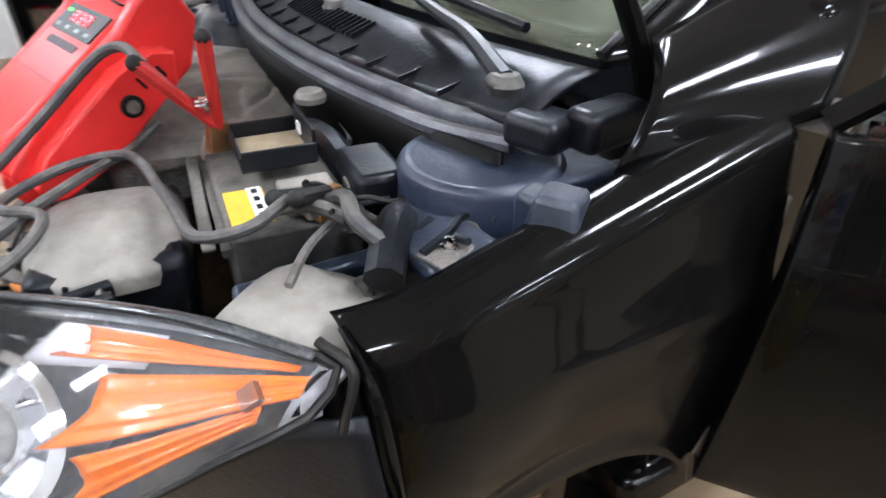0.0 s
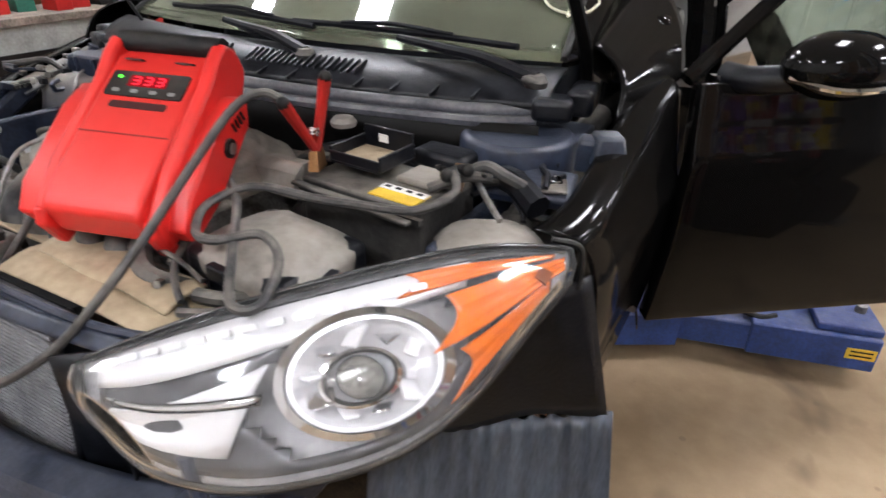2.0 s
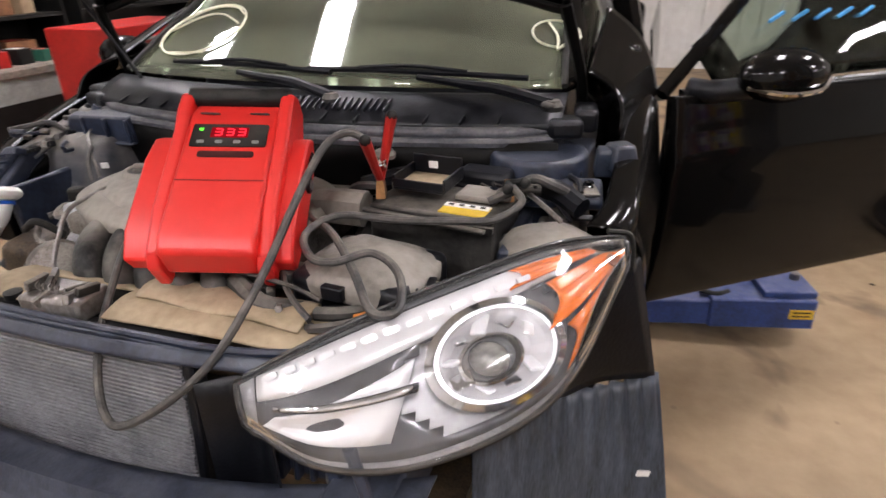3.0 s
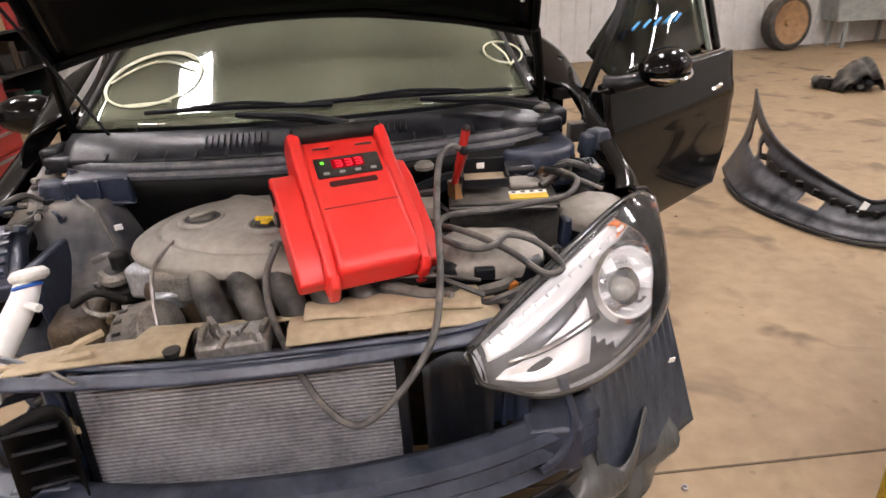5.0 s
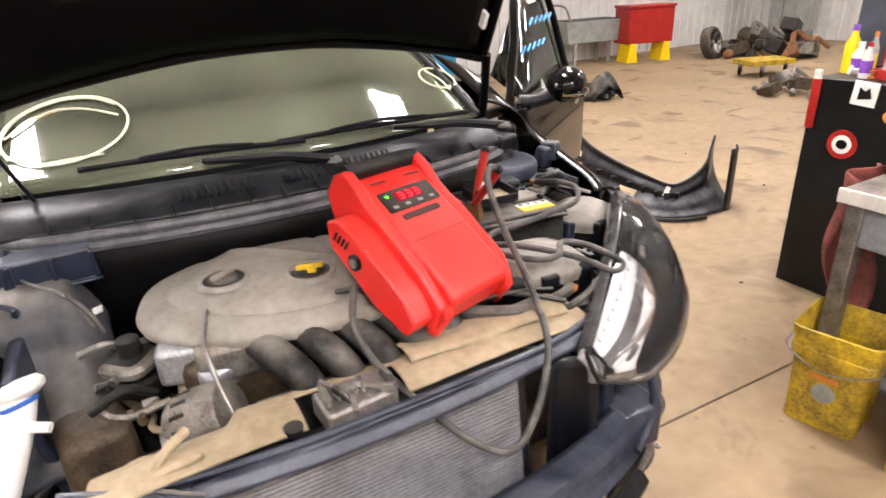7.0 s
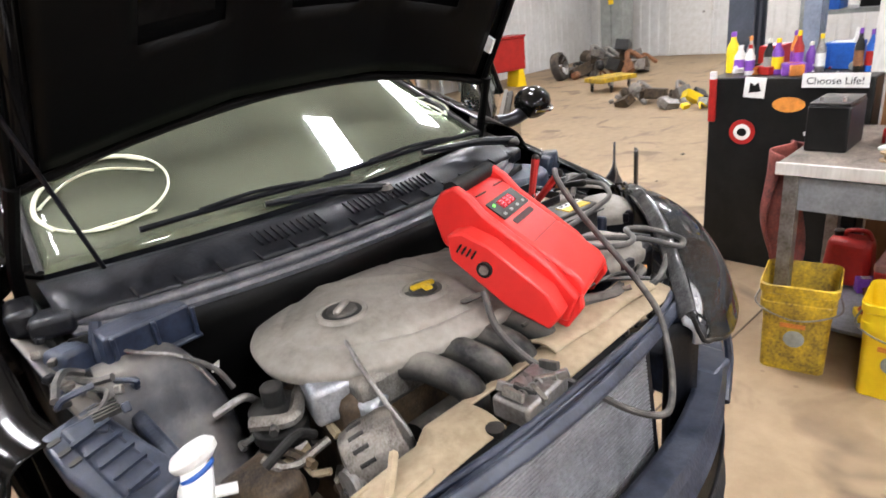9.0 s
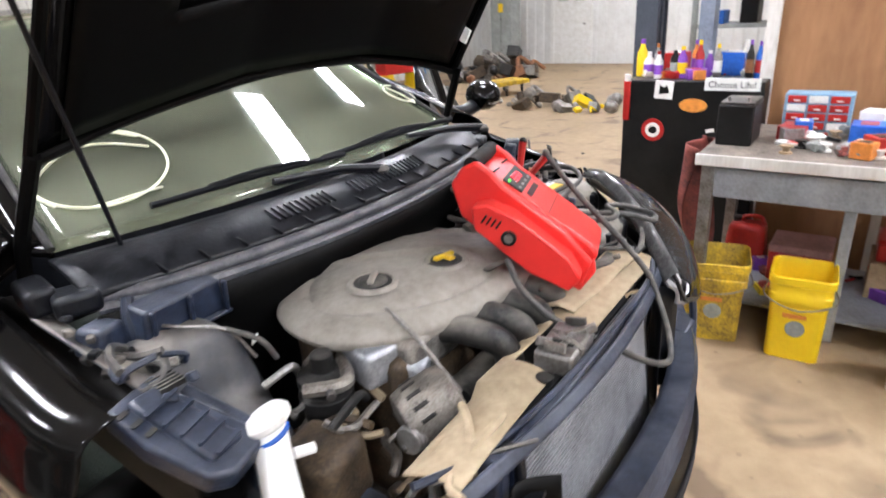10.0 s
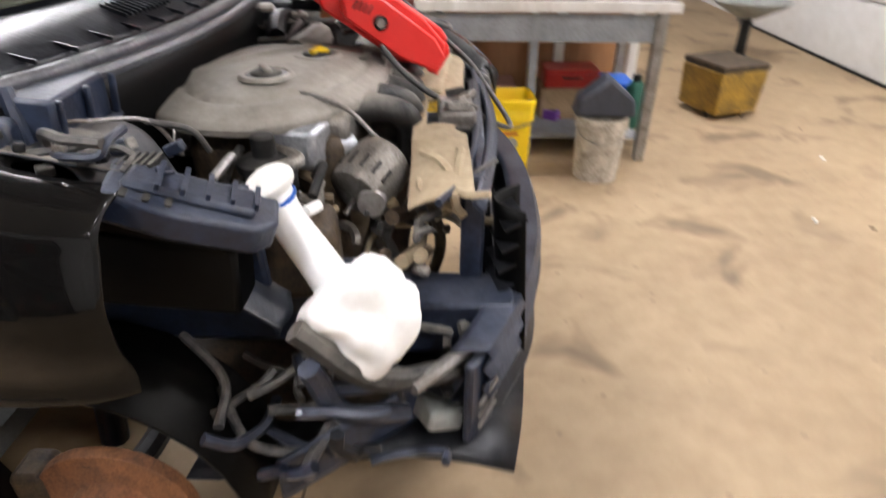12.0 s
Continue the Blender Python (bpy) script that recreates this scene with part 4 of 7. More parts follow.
part("splash_panel", B().grid(lambda u, v: between((0.58, 0.07, 0.84), (0.99, 0.58, 1.02), (0.66, 0.28, 0.74), (1.055, 0.60, 0.73), u, v) + Vector((0, 0, 0.012 * math.sin(11 * u) * v)), 24, 10), M_PLAS, car, "black plastic splash panel under the headlight", thick=0.006)
# stretched grey-blue and dark streaks paint the reflections along the liner ribs
part("wheel_liner", B().grid(lambda u, v: between((0.70, 0.33, 0.75), (1.063, 0.614, 0.72), (0.74, 0.20, 0.32), (1.139, 0.466, 0.30), u, v) + Vector((0.6, -0.8, 0)) * (0.006 * math.sin(75 * u) * max(0.0, 1 - 2.2 * v)), 110, 14), mat("sheen_streaked_liner", (0.075, 0.09, 0.115), 0.3, dark=(0.018, 0.021, 0.027), scale=8, stretch=(4, 1, 0.6)), car, "grey ribbed wheel liner, loose, with painted sheen streaks", thick=0.004)
part("liner_clip", B().box((1.055, 0.488, 0.53), (0.035, 0.004, 0.014), (0, 20, 36)), M_PAPER, car)
# lighter streaks in the colour imitate sheen on the crumpled sheet
part("lower_liner", B().grid(lambda u, v: Vector((0.62 + 0.40 * u + 0.03 * math.sin(7 * v), 0.16 + 0.25 * u + 0.05 * math.sin(9 * u + 5 * v), 0.42 - 0.24 * v + 0.04 * math.sin(11 * u))), 22, 12), mat("sheen_streaked_grey_plastic", (0.10, 0.10, 0.095), 0.3, dark=(0.05, 0.05, 0.048), scale=14, stretch=(5, 1, 1)), car, "crumpled grey lower liner", thick=0.004, angle=70)
part("wiring_boot", B().tube([(0.57, 0.06, 0.86), (0.60, 0.05, 0.74), (0.575, 0.04, 0.66), (0.52, 0.02, 0.63)], 0.012, 8), M_NAVY, car)


# radiator pack
def radiator():
    p0, p1 = Vector((-0.44, 0.10, 0.915)), Vector((0.215, 0.10, 0.955))
    # near-black sheet behind the fins, its colour stands in for shade between them
    rad = part("condenser", B().box((-0.115, 0.125, 0.72), (0.66, 0.02, 0.45), (-6, 0, 0)), mat("fin_gap_shade", (0.006, 0.006, 0.007), 0.7), car, "grey finned condenser with scraped fins")
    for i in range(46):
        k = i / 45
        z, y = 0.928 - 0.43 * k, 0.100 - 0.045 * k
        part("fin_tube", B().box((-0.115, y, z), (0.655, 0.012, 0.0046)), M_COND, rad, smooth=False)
    for x in (-0.452, 0.225):
        part("header_tank", B().box((x, 0.095, 0.72), (0.024, 0.04, 0.47), (-6, 0, 0)), M_PLAS, rad, bevel=0.006)
    part("top_bar", B().box((-0.115, 0.112, 0.945), (0.68, 0.03, 0.022), (-6, -1, 0)), M_NAVY, rad, bevel=0.006)
    for i in range(5):
        part("scrape", B().box((-0.15 + 0.012 * i, 0.0915, 0.86 - 0.004 * i), (0.05, 0.004, 0.004), (0, -14, 0)), M_CHROME, rad)


radiator()
b = B()
b.grid(lambda u, v: Vector((-0.60 + 1.06 * u, 0.130 + 0.055 * (1 - (2 * u - 1) ** 2) * -0.3 + 0.13 * v + 0.03 * math.sin(3 * u), 0.962 + 0.014 * math.sin(math.pi * v) - 0.03 * v * (u < 0.25) + 0.006 * math.sin(9 * u))), 40, 8, skip=lambda u, v: 0.36 < u < 0.54 and v < 0.7)
part("radiator_support", b, M_TAN, car, "tan mud-dusted radiator support panel", thick=0.007, bevel=0.003)
part("support_lip", B().tube([(-0.64, 0.20, 0.965), (-0.50, 0.15, 0.955), (-0.25, 0.118, 0.955), (0.10, 0.105, 0.965), (0.32, 0.115, 0.965), (0.46, 0.15, 0.965)], 0.008, 8), M_NAVY, car, "dark blue metal cross member")
part("cross_member", B().grid(lambda u, v: Vector((-0.62 + 1.1 * u, 0.130 - 0.05 * math.sin(math.pi * u) - 0.02 * v, 0.962 - 0.022 * v)), 30, 4), M_NAVY, car, thick=0.012)
part("air_guide", B().grid(lambda u, v: Vector((0.02 + 0.40 * u, 0.205 + 0.09 * v - 0.03 * u, 0.978 + 0.007 * math.sin(math.pi * v) + 0.012 * u + 0.004 * math.sin(11 * u + 4 * v))), 16, 6), M_TAN, car, "tan dusty air guide plate", thick=0.006)
part("air_guide_rod", B().tube([(0.02, 0.30, 1.015), (0.18, 0.29, 1.02), (0.34, 0.27, 1.02), (0.43, 0.25, 1.01)], 0.005, 6), M_PLASD, car)

# bonnet latch
lat = part("hood_latch", B().box((-0.125, 0.165, 0.965), (0.15, 0.09, 0.05), (0, 0, 4)), M_STEEL, car, "dirty steel bonnet latch", bevel=0.008)
for i in range(9):
    a = i * 0.7
    part("latch_piece", B().box((-0.185 + 0.016 * i, 0.16 + 0.025 * math.sin(a * 2.3), 0.992 + 0.010 * math.cos(a)), (0.012, 0.05, 0.02), (20 * math.sin(a), 15 * math.cos(a), 40 * math.sin(a * 1.7))), (M_ALU, M_STEEL, M_PLASD)[i % 3], lat, bevel=0.002)
part("latch_spring", B().tube([(-0.19 + 0.004 * k, 0.15 + 0.008 * math.cos(k * 1.5), 1.0 + 0.008 * math.sin(k * 1.5)) for k in range(22)], 0.002, 5, 2), M_STEEL, lat)
part("grommet", B().lathe([(0.017, -0.012), (0.019, 0.004), (0.009, 0.006)], pose(-0.255, 0.15, 0.968), 16), M_RUBBER, car)


# bumper beam and supports
def beam(u, v):
    x = -0.76 + 1.44 * u
    y = -0.055 + 0.16 * abs(2 * u - 1) ** 2.4
    prof = [(0.07, 0.72), (0.0, 0.722), (-0.012, 0.70), (0.006, 0.675), (-0.012, 0.65), (0.006, 0.625), (-0.012, 0.60), (0.07, 0.585)]
    f = v * (len(prof) - 1)
    i = min(int(f), len(prof) - 2)
    t = f - i
    return Vector((x, y + prof[i][0] * (1 - t) + prof[i + 1][0] * t, prof[i][1] * (1 - t) + prof[i + 1][1] * t))


bb = part("bumper_beam", B().grid(beam, 40, 28), M_NAVY, car, "dark blue dusty bumper reinforcement beam", thick=0.004, angle=30)
for s in (1, -1):
    part("crash_box", B().box((s * 0.56, 0.17, 0.66), (0.13, 0.26, 0.13)), M_NAVY, bb, bevel=0.01)
    part("beam_slot", B().box((s * 0.60, 0.062, 0.66), (0.08, 0.006, 0.01), (0, s * 12, s * 30)), M_BLACK, bb)
part("lower_guide", B().grid(lambda u, v: Vector((-0.64 + 1.28 * u, -0.09 + 0.17 * abs(2 * u - 1) ** 2.2 + 0.05 * v, 0.56 - 0.10 * v)), 30, 6), M_PLAS, car, "black lower air guide", thick=0.006)
part("lower_beam", B().tube([(-0.62, 0.10, 0.42), (-0.3, -0.02, 0.42), (0.3, -0.02, 0.42), (0.62, 0.10, 0.42)], 0.04, 8), M_PLAS, car)
for s in (1, -1):
    for k in range(4):
        part("post_rib", B().box((s * (0.40 + 0.03 * k), 0.11 + 0.006 * k, 0.82), (0.012, 0.03, 0.25), (0, s * 4, 0)), M_NAVY, car, bevel=0.004)
    part("post_web", B().box((s * 0.45, 0.125, 0.82), (0.13, 0.012, 0.24), (0, s * 4, 0)), M_NAVY, car)
    b = B().box((s * 0.50, 0.13, 0.78), (0.04, 0.05, 0.36))
    part("support_post", b, M_NAVY, car, bevel=0.01)
    if s < 0:
        part("air_deflector", B().grid(lambda u, v: Vector((-0.43 - 0.14 * u - 0.02 * v, 0.03 + 0.06 * math.sin(math.pi * u) - 0.02 * v, 0.91 - 0.33 * v)), 10, 8), M_INNER, car, "black curved air deflector beside the condenser", thick=0.004)
    if s > 0:
        part("air_deflector", B().grid(lambda u, v, s=s: Vector((s * (0.27 + 0.15 * u), 0.06 + 0.05 * math.sin(math.pi * u), 0.92 - 0.34 * v)), 8, 8), M_PLAS, car, thick=0.004)
for i in range(6):
    part("shutter_slat", B().box((-0.52, 0.055 + 0.004 * i, 0.88 - 0.05 * i), (0.10, 0.05, 0.006), (-25, 0, 12)), M_PLAS, car)


# ---- engine ----
def dome(cx, cy, z, a, b_, rot, n, h, edge, k=64, rings=9, crease=1.0):
    """Superelliptic domed cover with a turned-down edge."""
    bb_ = B()
    R = pose(cx, cy, z, 0, 0, rot)

    def ringpt(t, s, zz):
        c, d = math.cos(t), math.sin(t)
        x = a * s * math.copysign(abs(c) ** (2 / n), c)
        y = b_ * s * math.copysign(abs(d) ** (2 / n), d)
        ridge = crease * (0.010 * math.exp(-((x * 0.6 + y * 0.8 - 0.03) / 0.014) ** 2) - 0.008 * math.exp(-((x - 0.11 + 0.25 * y) / 0.009) ** 2))
        ridge -= crease * 0.007 * math.exp(-(((x / a) ** 2 + (y / b_) ** 2 - 0.66) / 0.035) ** 2)
        ridge -= crease * 0.012 * max(0.0, min(1.0, (x - 0.12) / 0.02)) * (1 if y < 0.12 else 0.3)
        return R @ Vector((x, y, zz + (ridge if s < 0.93 else 0)))

    vs = []
    for i in range(rings + 1):
        s = 0.02 + 0.98 * i / rings
        vs.append([bb_.bm.verts.new(ringpt(2 * math.pi * j / k, s, h * (1 - s ** 3.2))) for j in range(k)])
    vs.append([bb_.bm.verts.new(ringpt(2 * math.pi * j / k, 1.015, -edge * 0.4)) for j in range(k)])
    vs.append([bb_.bm.verts.new(ringpt(2 * math.pi * j / k, 1.0, -edge)) for j in range(k)])
    for p, q in zip(vs, vs[1:]):
        for j in range(k):
            bb_.bm.faces.new((p[j], p[(j + 1) % k], q[(j + 1) % k], q[j]))
    bb_.bm.faces.new(vs[0][::-1])
    return bb_


cov = part("engine_cover", dome(-0.10, 0.60, 1.045, 0.368, 0.248, -11, 2.4, 0.055, 0.024, 144, 40), M_COVER, car, "grey dusty plastic engine cover", angle=50)
for x, y, m_, nm in ((-0.272, 0.592, M_COVER, "coolant"), (-0.086, 0.515, M_YCAP, "oil")):
    part("cap_well", B().lathe([(0.047, -0.004), (0.047, 0.0052), (0.0, 0.0050)], pose(x, y, 1.094), 28, caps=False), M_BLACK, cov)
    part("well_ring", B().lathe([(0.064, 0.0), (0.058, 0.0075), (0.050, 0.0085), (0.046, 0.004)], pose(x, y, 1.0935), 30, caps=False), M_COVER, cov)
    part("filler_cap", B().lathe([(0.036, 0.0), (0.034, 0.004), (0.030, 0.006)], pose(x, y, 1.0998), 24), M_PLASD if nm == "coolant" else M_BLACK, cov)
    b = B().box((x, y, 1.110), (0.064, 0.016, 0.012), (0, 0, 30 if nm == "coolant" else -12))
    if nm == "oil":
        b.box((x, y - 0.014, 1.109), (0.022, 0.034, 0.010), (0, 0, -12))
    part("cap_grip", b, m_, cov, "yellow oil cap grip" if nm == "oil" else "", bevel=0.005)
part("badge", B().prism(rounded(0.075, 0.022, 0.010), 0.003, pose(-0.03, 0.40, 1.082, 0, 0, -8)), M_PLASD, cov)
part("dipstick", B().tube([(-0.325, 0.515, 1.075), (-0.355, 0.41, 1.05), (-0.352, 0.35, 0.99), (-0.340, 0.305, 0.93)], 0.0055, 7), M_STEEL, car)

blk = part("engine_block", B().box((-0.08, 0.58, 0.80), (0.66, 0.34, 0.40)), M_OIL, car, "oily engine block under the cover", bevel=0.03)
part("cylinder_head", B().box((-0.06, 0.60, 0.985), (0.64, 0.40, 0.10)), M_ALU, blk, bevel=0.02)
b = B().box((-0.375, 0.50, 0.985), (0.14, 0.12, 0.09), (0, 0, -15))
b.box((-0.34, 0.44, 0.96), (0.10, 0.09, 0.06), (10, 0, 20))
part("timing_cover", b, mat("bright_cast_aluminium", (0.55, 0.57, 0.6), 0.4, metal=0.7, dark=(0.25, 0.26, 0.28), scale=18, bump=0.4), blk, "bright cast aluminium housing", bevel=0.015, seg=3)
for i in range(5):
    x = -0.225 + 0.088 * i
    part("intake_runner", B().tube([(x - 0.03, 0.43, 1.01), (x + 0.0, 0.35, 1.008), (x + 0.035, 0.285, 0.97), (x + 0.06, 0.285, 0.88), (x + 0.06, 0.33, 0.80)], 0.034, 14), M_PLASD, blk, "ribbed black plastic intake runner")
part("intake_plenum", B().tube([(-0.28, 0.36, 0.83), (0.2, 0.36, 0.83)], 0.06, 14), M_PLASD, blk)
alt = part("alternator", B().lathe([(0.03, -0.075), (0.066, -0.062), (0.072, -0.03), (0.072, 0.03), (0.064, 0.06), (0.02, 0.068)], pose(-0.385, 0.355, 0.905, 0, 68, -30), 28), M_ALU, car, "dirty aluminium alternator with vent slots", bevel=0.003)
for i in range(7):
    a = radians(-70 + 24 * i)
    m = pose(-0.385, 0.355, 0.905, 0, 68, -30) @ Matrix.Rotation(a + radians(170), 4, "Z") @ Matrix.Translation((0.070, 0, -0.036))
    part("vent_slot", B().prism(rounded(0.008, 0.010, 0.003, 2), 0.034, m), M_BLACK, alt)
part("pulley", B().lathe([(0.03, 0), (0.032, 0.006), (0.028, 0.012), (0.032, 0.018), (0.028, 0.024), (0.03, 0.03)], pose(-0.45, 0.345, 0.88, 0, -90, 0), 24), M_STEEL, alt)
mnt = part("engine_mount", B().lathe([(0.052, -0.20), (0.054, -0.05), (0.060, -0.045), (0.060, -0.02), (0.048, -0.015), (0.046, 0.0), (0.058, 0.004), (0.058, 0.022), (0.03, 0.03), (0.024, 0.032), (0.024, 0.07), (0.018, 0.075)], pose(-0.497, 0.55, 0.965), 26), M_RUBBER, car, "black hydraulic engine mount", bevel=0.002)
part("mount_bracket", B().tube([(-0.555, 0.55, 0.975), (-0.497, 0.485, 0.985), (-0.44, 0.55, 0.985), (-0.40, 0.58, 0.99)], 0.016, 8), M_ALU, mnt)
part("mount_label", B().box((-0.487, 0.4945, 0.90), (0.03, 0.003, 0.015)), M_PAPER, mnt)
b = B()
b.tube([(-0.60, 0.62, 0.99), (-0.54, 0.60, 1.01), (-0.50, 0.63, 0.96), (-0.47, 0.66, 0.90)], 0.009, 8)
part("bracket_loop", b, M_STEEL, car)
part("pale_housing", B().box((-0.60, 0.47, 0.84), (0.15, 0.16, 0.16), (0, 0, 10), taper=0.9), M_OIL, car, bevel=0.03, seg=3)

# hoses and fittings in the bay
HOSES = [
    ([(-0.50, 0.30, 0.86), (-0.42, 0.27, 0.84), (-0.33, 0.26, 0.85)], 0.018, M_OIL), ([(-0.55, 0.28, 0.78), (-0.45, 0.25, 0.76), (-0.34, 0.24, 0.78)], 0.016, M_TAN),
    ([(-0.56, 0.30, 0.70), (-0.44, 0.26, 0.69), (-0.34, 0.25, 0.70)], 0.018, M_OIL), ([(-0.40, 0.22, 0.85), (-0.38, 0.20, 0.72), (-0.40, 0.24, 0.60)], 0.014, M_OIL),
    ([(-0.59, 0.44, 0.95), (-0.52, 0.43, 0.985), (-0.47, 0.46, 0.94)], 0.010, M_RUBBER), ([(0.12, 0.32, 0.99), (0.26, 0.33, 1.0), (0.36, 0.36, 0.99)], 0.030, M_PLASD),
    ([(0.20, 0.30, 0.99), (0.30, 0.24, 0.985), (0.40, 0.26, 0.97)], 0.022, M_PLASD), ([(0.42, 0.24, 0.985), (0.48, 0.25, 0.99), (0.52, 0.30, 0.98)], 0.014, M_PLASD),
    ([(0.30, 0.72, 1.06), (0.42, 0.74, 1.09), (0.54, 0.74, 1.08), (0.62, 0.72, 1.06)], 0.028, M_PLAS), ([(0.70, 0.65, 1.115), (0.745, 0.665, 1.14), (0.79, 0.66, 1.13), (0.83, 0.69, 1.10)], 0.011, M_CABLE),
    ([(0.66, 0.60, 1.10), (0.72, 0.63, 1.125), (0.76, 0.66, 1.12)], 0.010, M_CABLE), ([(0.755, 0.735, 1.095), (0.80, 0.70, 1.100), (0.855, 0.665, 1.080)], 0.026, M_PLAS),
    ([(0.80, 0.72, 1.10), (0.72, 0.70, 1.09), (0.66, 0.71, 1.075)], 0.008, M_CABLE), ([(-0.60, 0.72, 1.10), (-0.56, 0.66, 1.07), (-0.54, 0.64, 1.02)], 0.006, M_CABLE),
    ([(0.36, 0.52, 0.95), (0.36, 0.66, 1.0), (0.30, 0.76, 0.98)], 0.035, M_RUBBER), ([(0.22, 0.64, 1.03), (0.30, 0.60, 1.05), (0.36, 0.60, 1.05)], 0.045, M_COVER),
    ([(-0.62, 0.36, 0.66), (-0.70, 0.34, 0.62), (-0.76, 0.42, 0.58), (-0.80, 0.52, 0.60)], 0.011, M_CABLE), ([(-0.58, 0.16, 0.70), (-0.66, 0.14, 0.64), (-0.70, 0.20, 0.56)], 0.016, M_PLASD),
]
for pts, r, m_ in HOSES:
    part("hose", B().tube(pts, r, 9), m_, car)
rng = random.Random(7)
for i in range(26):
    x, y, z = rng.uniform(-0.62, -0.30), rng.uniform(0.20, 0.46), rng.uniform(0.62, 0.86)
    part("fitting", B().lathe([(0.010, -0.02), (0.014, -0.012), (0.014, 0.010), (0.009, 0.018)], pose(x, y, z, rng.uniform(0, 180), rng.uniform(0, 180), 0), 10), rng.choice((M_OIL, M_ALU, M_TAN, M_STEEL)), car)
for i in range(16):
    x, y, z = rng.uniform(0.22, 0.55), rng.uniform(0.20, 0.33), rng.uniform(0.93, 0.985)
    part("fitting", B().box((x, y, z), (rng.uniform(0.015, 0.04), rng.uniform(0.015, 0.04), 0.02), (rng.uniform(-20, 20), rng.uniform(-20, 20), rng.uniform(0, 90))), rng.choice((M_PLASD, M_ALU, M_PLAS, M_STEEL)), car, bevel=0.003)
part("orange_clip", B().box((0.503, 0.262, 0.985), (0.030, 0.024, 0.016), (10, 10, 30)), M_ORANGE, car, "small orange plastic connector", bevel=0.003)
for i in range(3):
    part("vent_block", B().box((0.585 + 0.03 * i, 0.345, 1.015), (0.018, 0.06, 0.02), (0, 0, 10)), M_PLAS, car, bevel=0.003)


# air box, fuse box
def lidded_box(name, c, s, rot, top, low, label, bulge=0.25):
    g = part(name, B().box((c[0], c[1], c[2] - s[2] * 0.75), (s[0] * 0.96, s[1] * 0.96, s[2] * 1.5), (0, 0, rot)), low, car, label, bevel=0.02, seg=3)
    part("lid", dome(c[0], c[1], c[2] - 0.01, s[0] / 2, s[1] / 2, rot, 3.4, 0.035, 0.03, 56, 14, 0.5), top, g, angle=50)
    part("lid_clip", B().box((c[0] - s[0] * 0.1, c[1] - s[1] * 0.5, c[2] - 0.02), (0.05, 0.02, 0.03), (0, 0, rot)), low, g, bevel=0.004)
    return g


lidded_box("air_box", (0.470, 0.385, 1.035), (0.27, 0.22, 0.10), -6, M_COVER, M_PLAS, "grey dusty air filter box lid")
lidded_box("relay_box", (0.805, 0.575, 1.035), (0.20, 0.19, 0.08), 40, M_COVER, M_PLAS, "grey dusty relay box lid")


# battery
def battery():
    bx, by, bz = 0.551, 0.624, 1.088
    rz = -5
    R = pose(bx, by, bz, 0, 0, rz)

    def P(x, y, z):
        return R @ Vector((x, y, z))

    bat = part("battery", B().box(P(0, 0, -0.095), (0.30, 0.178, 0.19), (0, 0, rz)), M_PLASD, car, "dusty black car battery with yellow label", bevel=0.006)
    part("side_step", B().box(P(0.0, -0.094, -0.018), (0.30, 0.012, 0.012), (0, 0, rz)), M_PLASD, bat)
    lab = part("label", B().box(P(0.070, -0.052, 0.0022), (0.105, 0.056, 0.003), (0, 0, rz)), M_LBLYEL, bat, "yellow and white battery label")
    part("label_band", B().box(P(0.070, -0.037, 0.0045), (0.105, 0.020, 0.002), (0, 0, rz)), M_PAPER, lab)
    for i in range(4):
        part("label_bar", B().box(P(0.032 + 0.025 * i, -0.037, 0.006), (0.012, 0.008, 0.0015), (0, 0, rz)), M_BLACK, lab)
    tray = part("tray", B().box(P(-0.045, 0.008, 0.03), (0.125, 0.11, 0.006), (0, 0, rz)), M_PLAS, bat, "black open plastic tray", bevel=0.002)
    for c_, s_ in (((-0.045, 0.062, 0.055), (0.125, 0.006, 0.05)), ((-0.045, -0.045, 0.042), (0.125, 0.006, 0.02)), ((-0.107, 0.01, 0.045), (0.006, 0.11, 0.03)), ((0.017, 0.01, 0.045), (0.006, 0.11, 0.03))):
        part("tray_side", B().box(P(*c_), s_, (0, 0, rz)), M_PLAS, tray, bevel=0.002)
    part("tray_bed", B().box(P(-0.045, 0.008, 0.035), (0.115, 0.10, 0.003), (0, 0, rz)), M_TAN, bat)
    part("tag", B().box((0.503, 0.683, 1.147), (0.022, 0.003, 0.016), (0, 0, rz)), M_PAPER, bat, "white paper tag")
    part("vent_cover", B().box(P(0.075, 0.035, 0.008), (0.10, 0.08, 0.014), (0, 0, rz)), M_COVER, bat, bevel=0.005)
    for x in (0.13, -0.13):
        part("terminal_post", B().lathe([(0.011, 0), (0.009, 0.03), (0.0, 0.031)], pose(*P(x, 0.035, 0.0)), 14, caps=False), M_STEEL, bat)
        part("terminal_clamp", B().box(P(x, 0.035, 0.014), (0.036, 0.05, 0.018), (0, 0, rz + 12)), M_ALU, bat, bevel=0.005)
    part("hold_down", B().box((0.535, 0.513, 1.078), (0.29, 0.018, 0.008), (0, 2, -6)), M_PLASD, bat, bevel=0.003)
    part("side_box", B().box(P(0.05, 0.135, 0.005), (0.13, 0.08, 0.06), (0, 0, rz)), M_PLAS, bat, bevel=0.012)
    part("strap", B().tube([(0.735, 0.655, 1.11), (0.780, 0.60, 1.105), (0.825, 0.56, 1.09)], 0.006, 6), M_STEEL, bat, "bare metal battery strap")


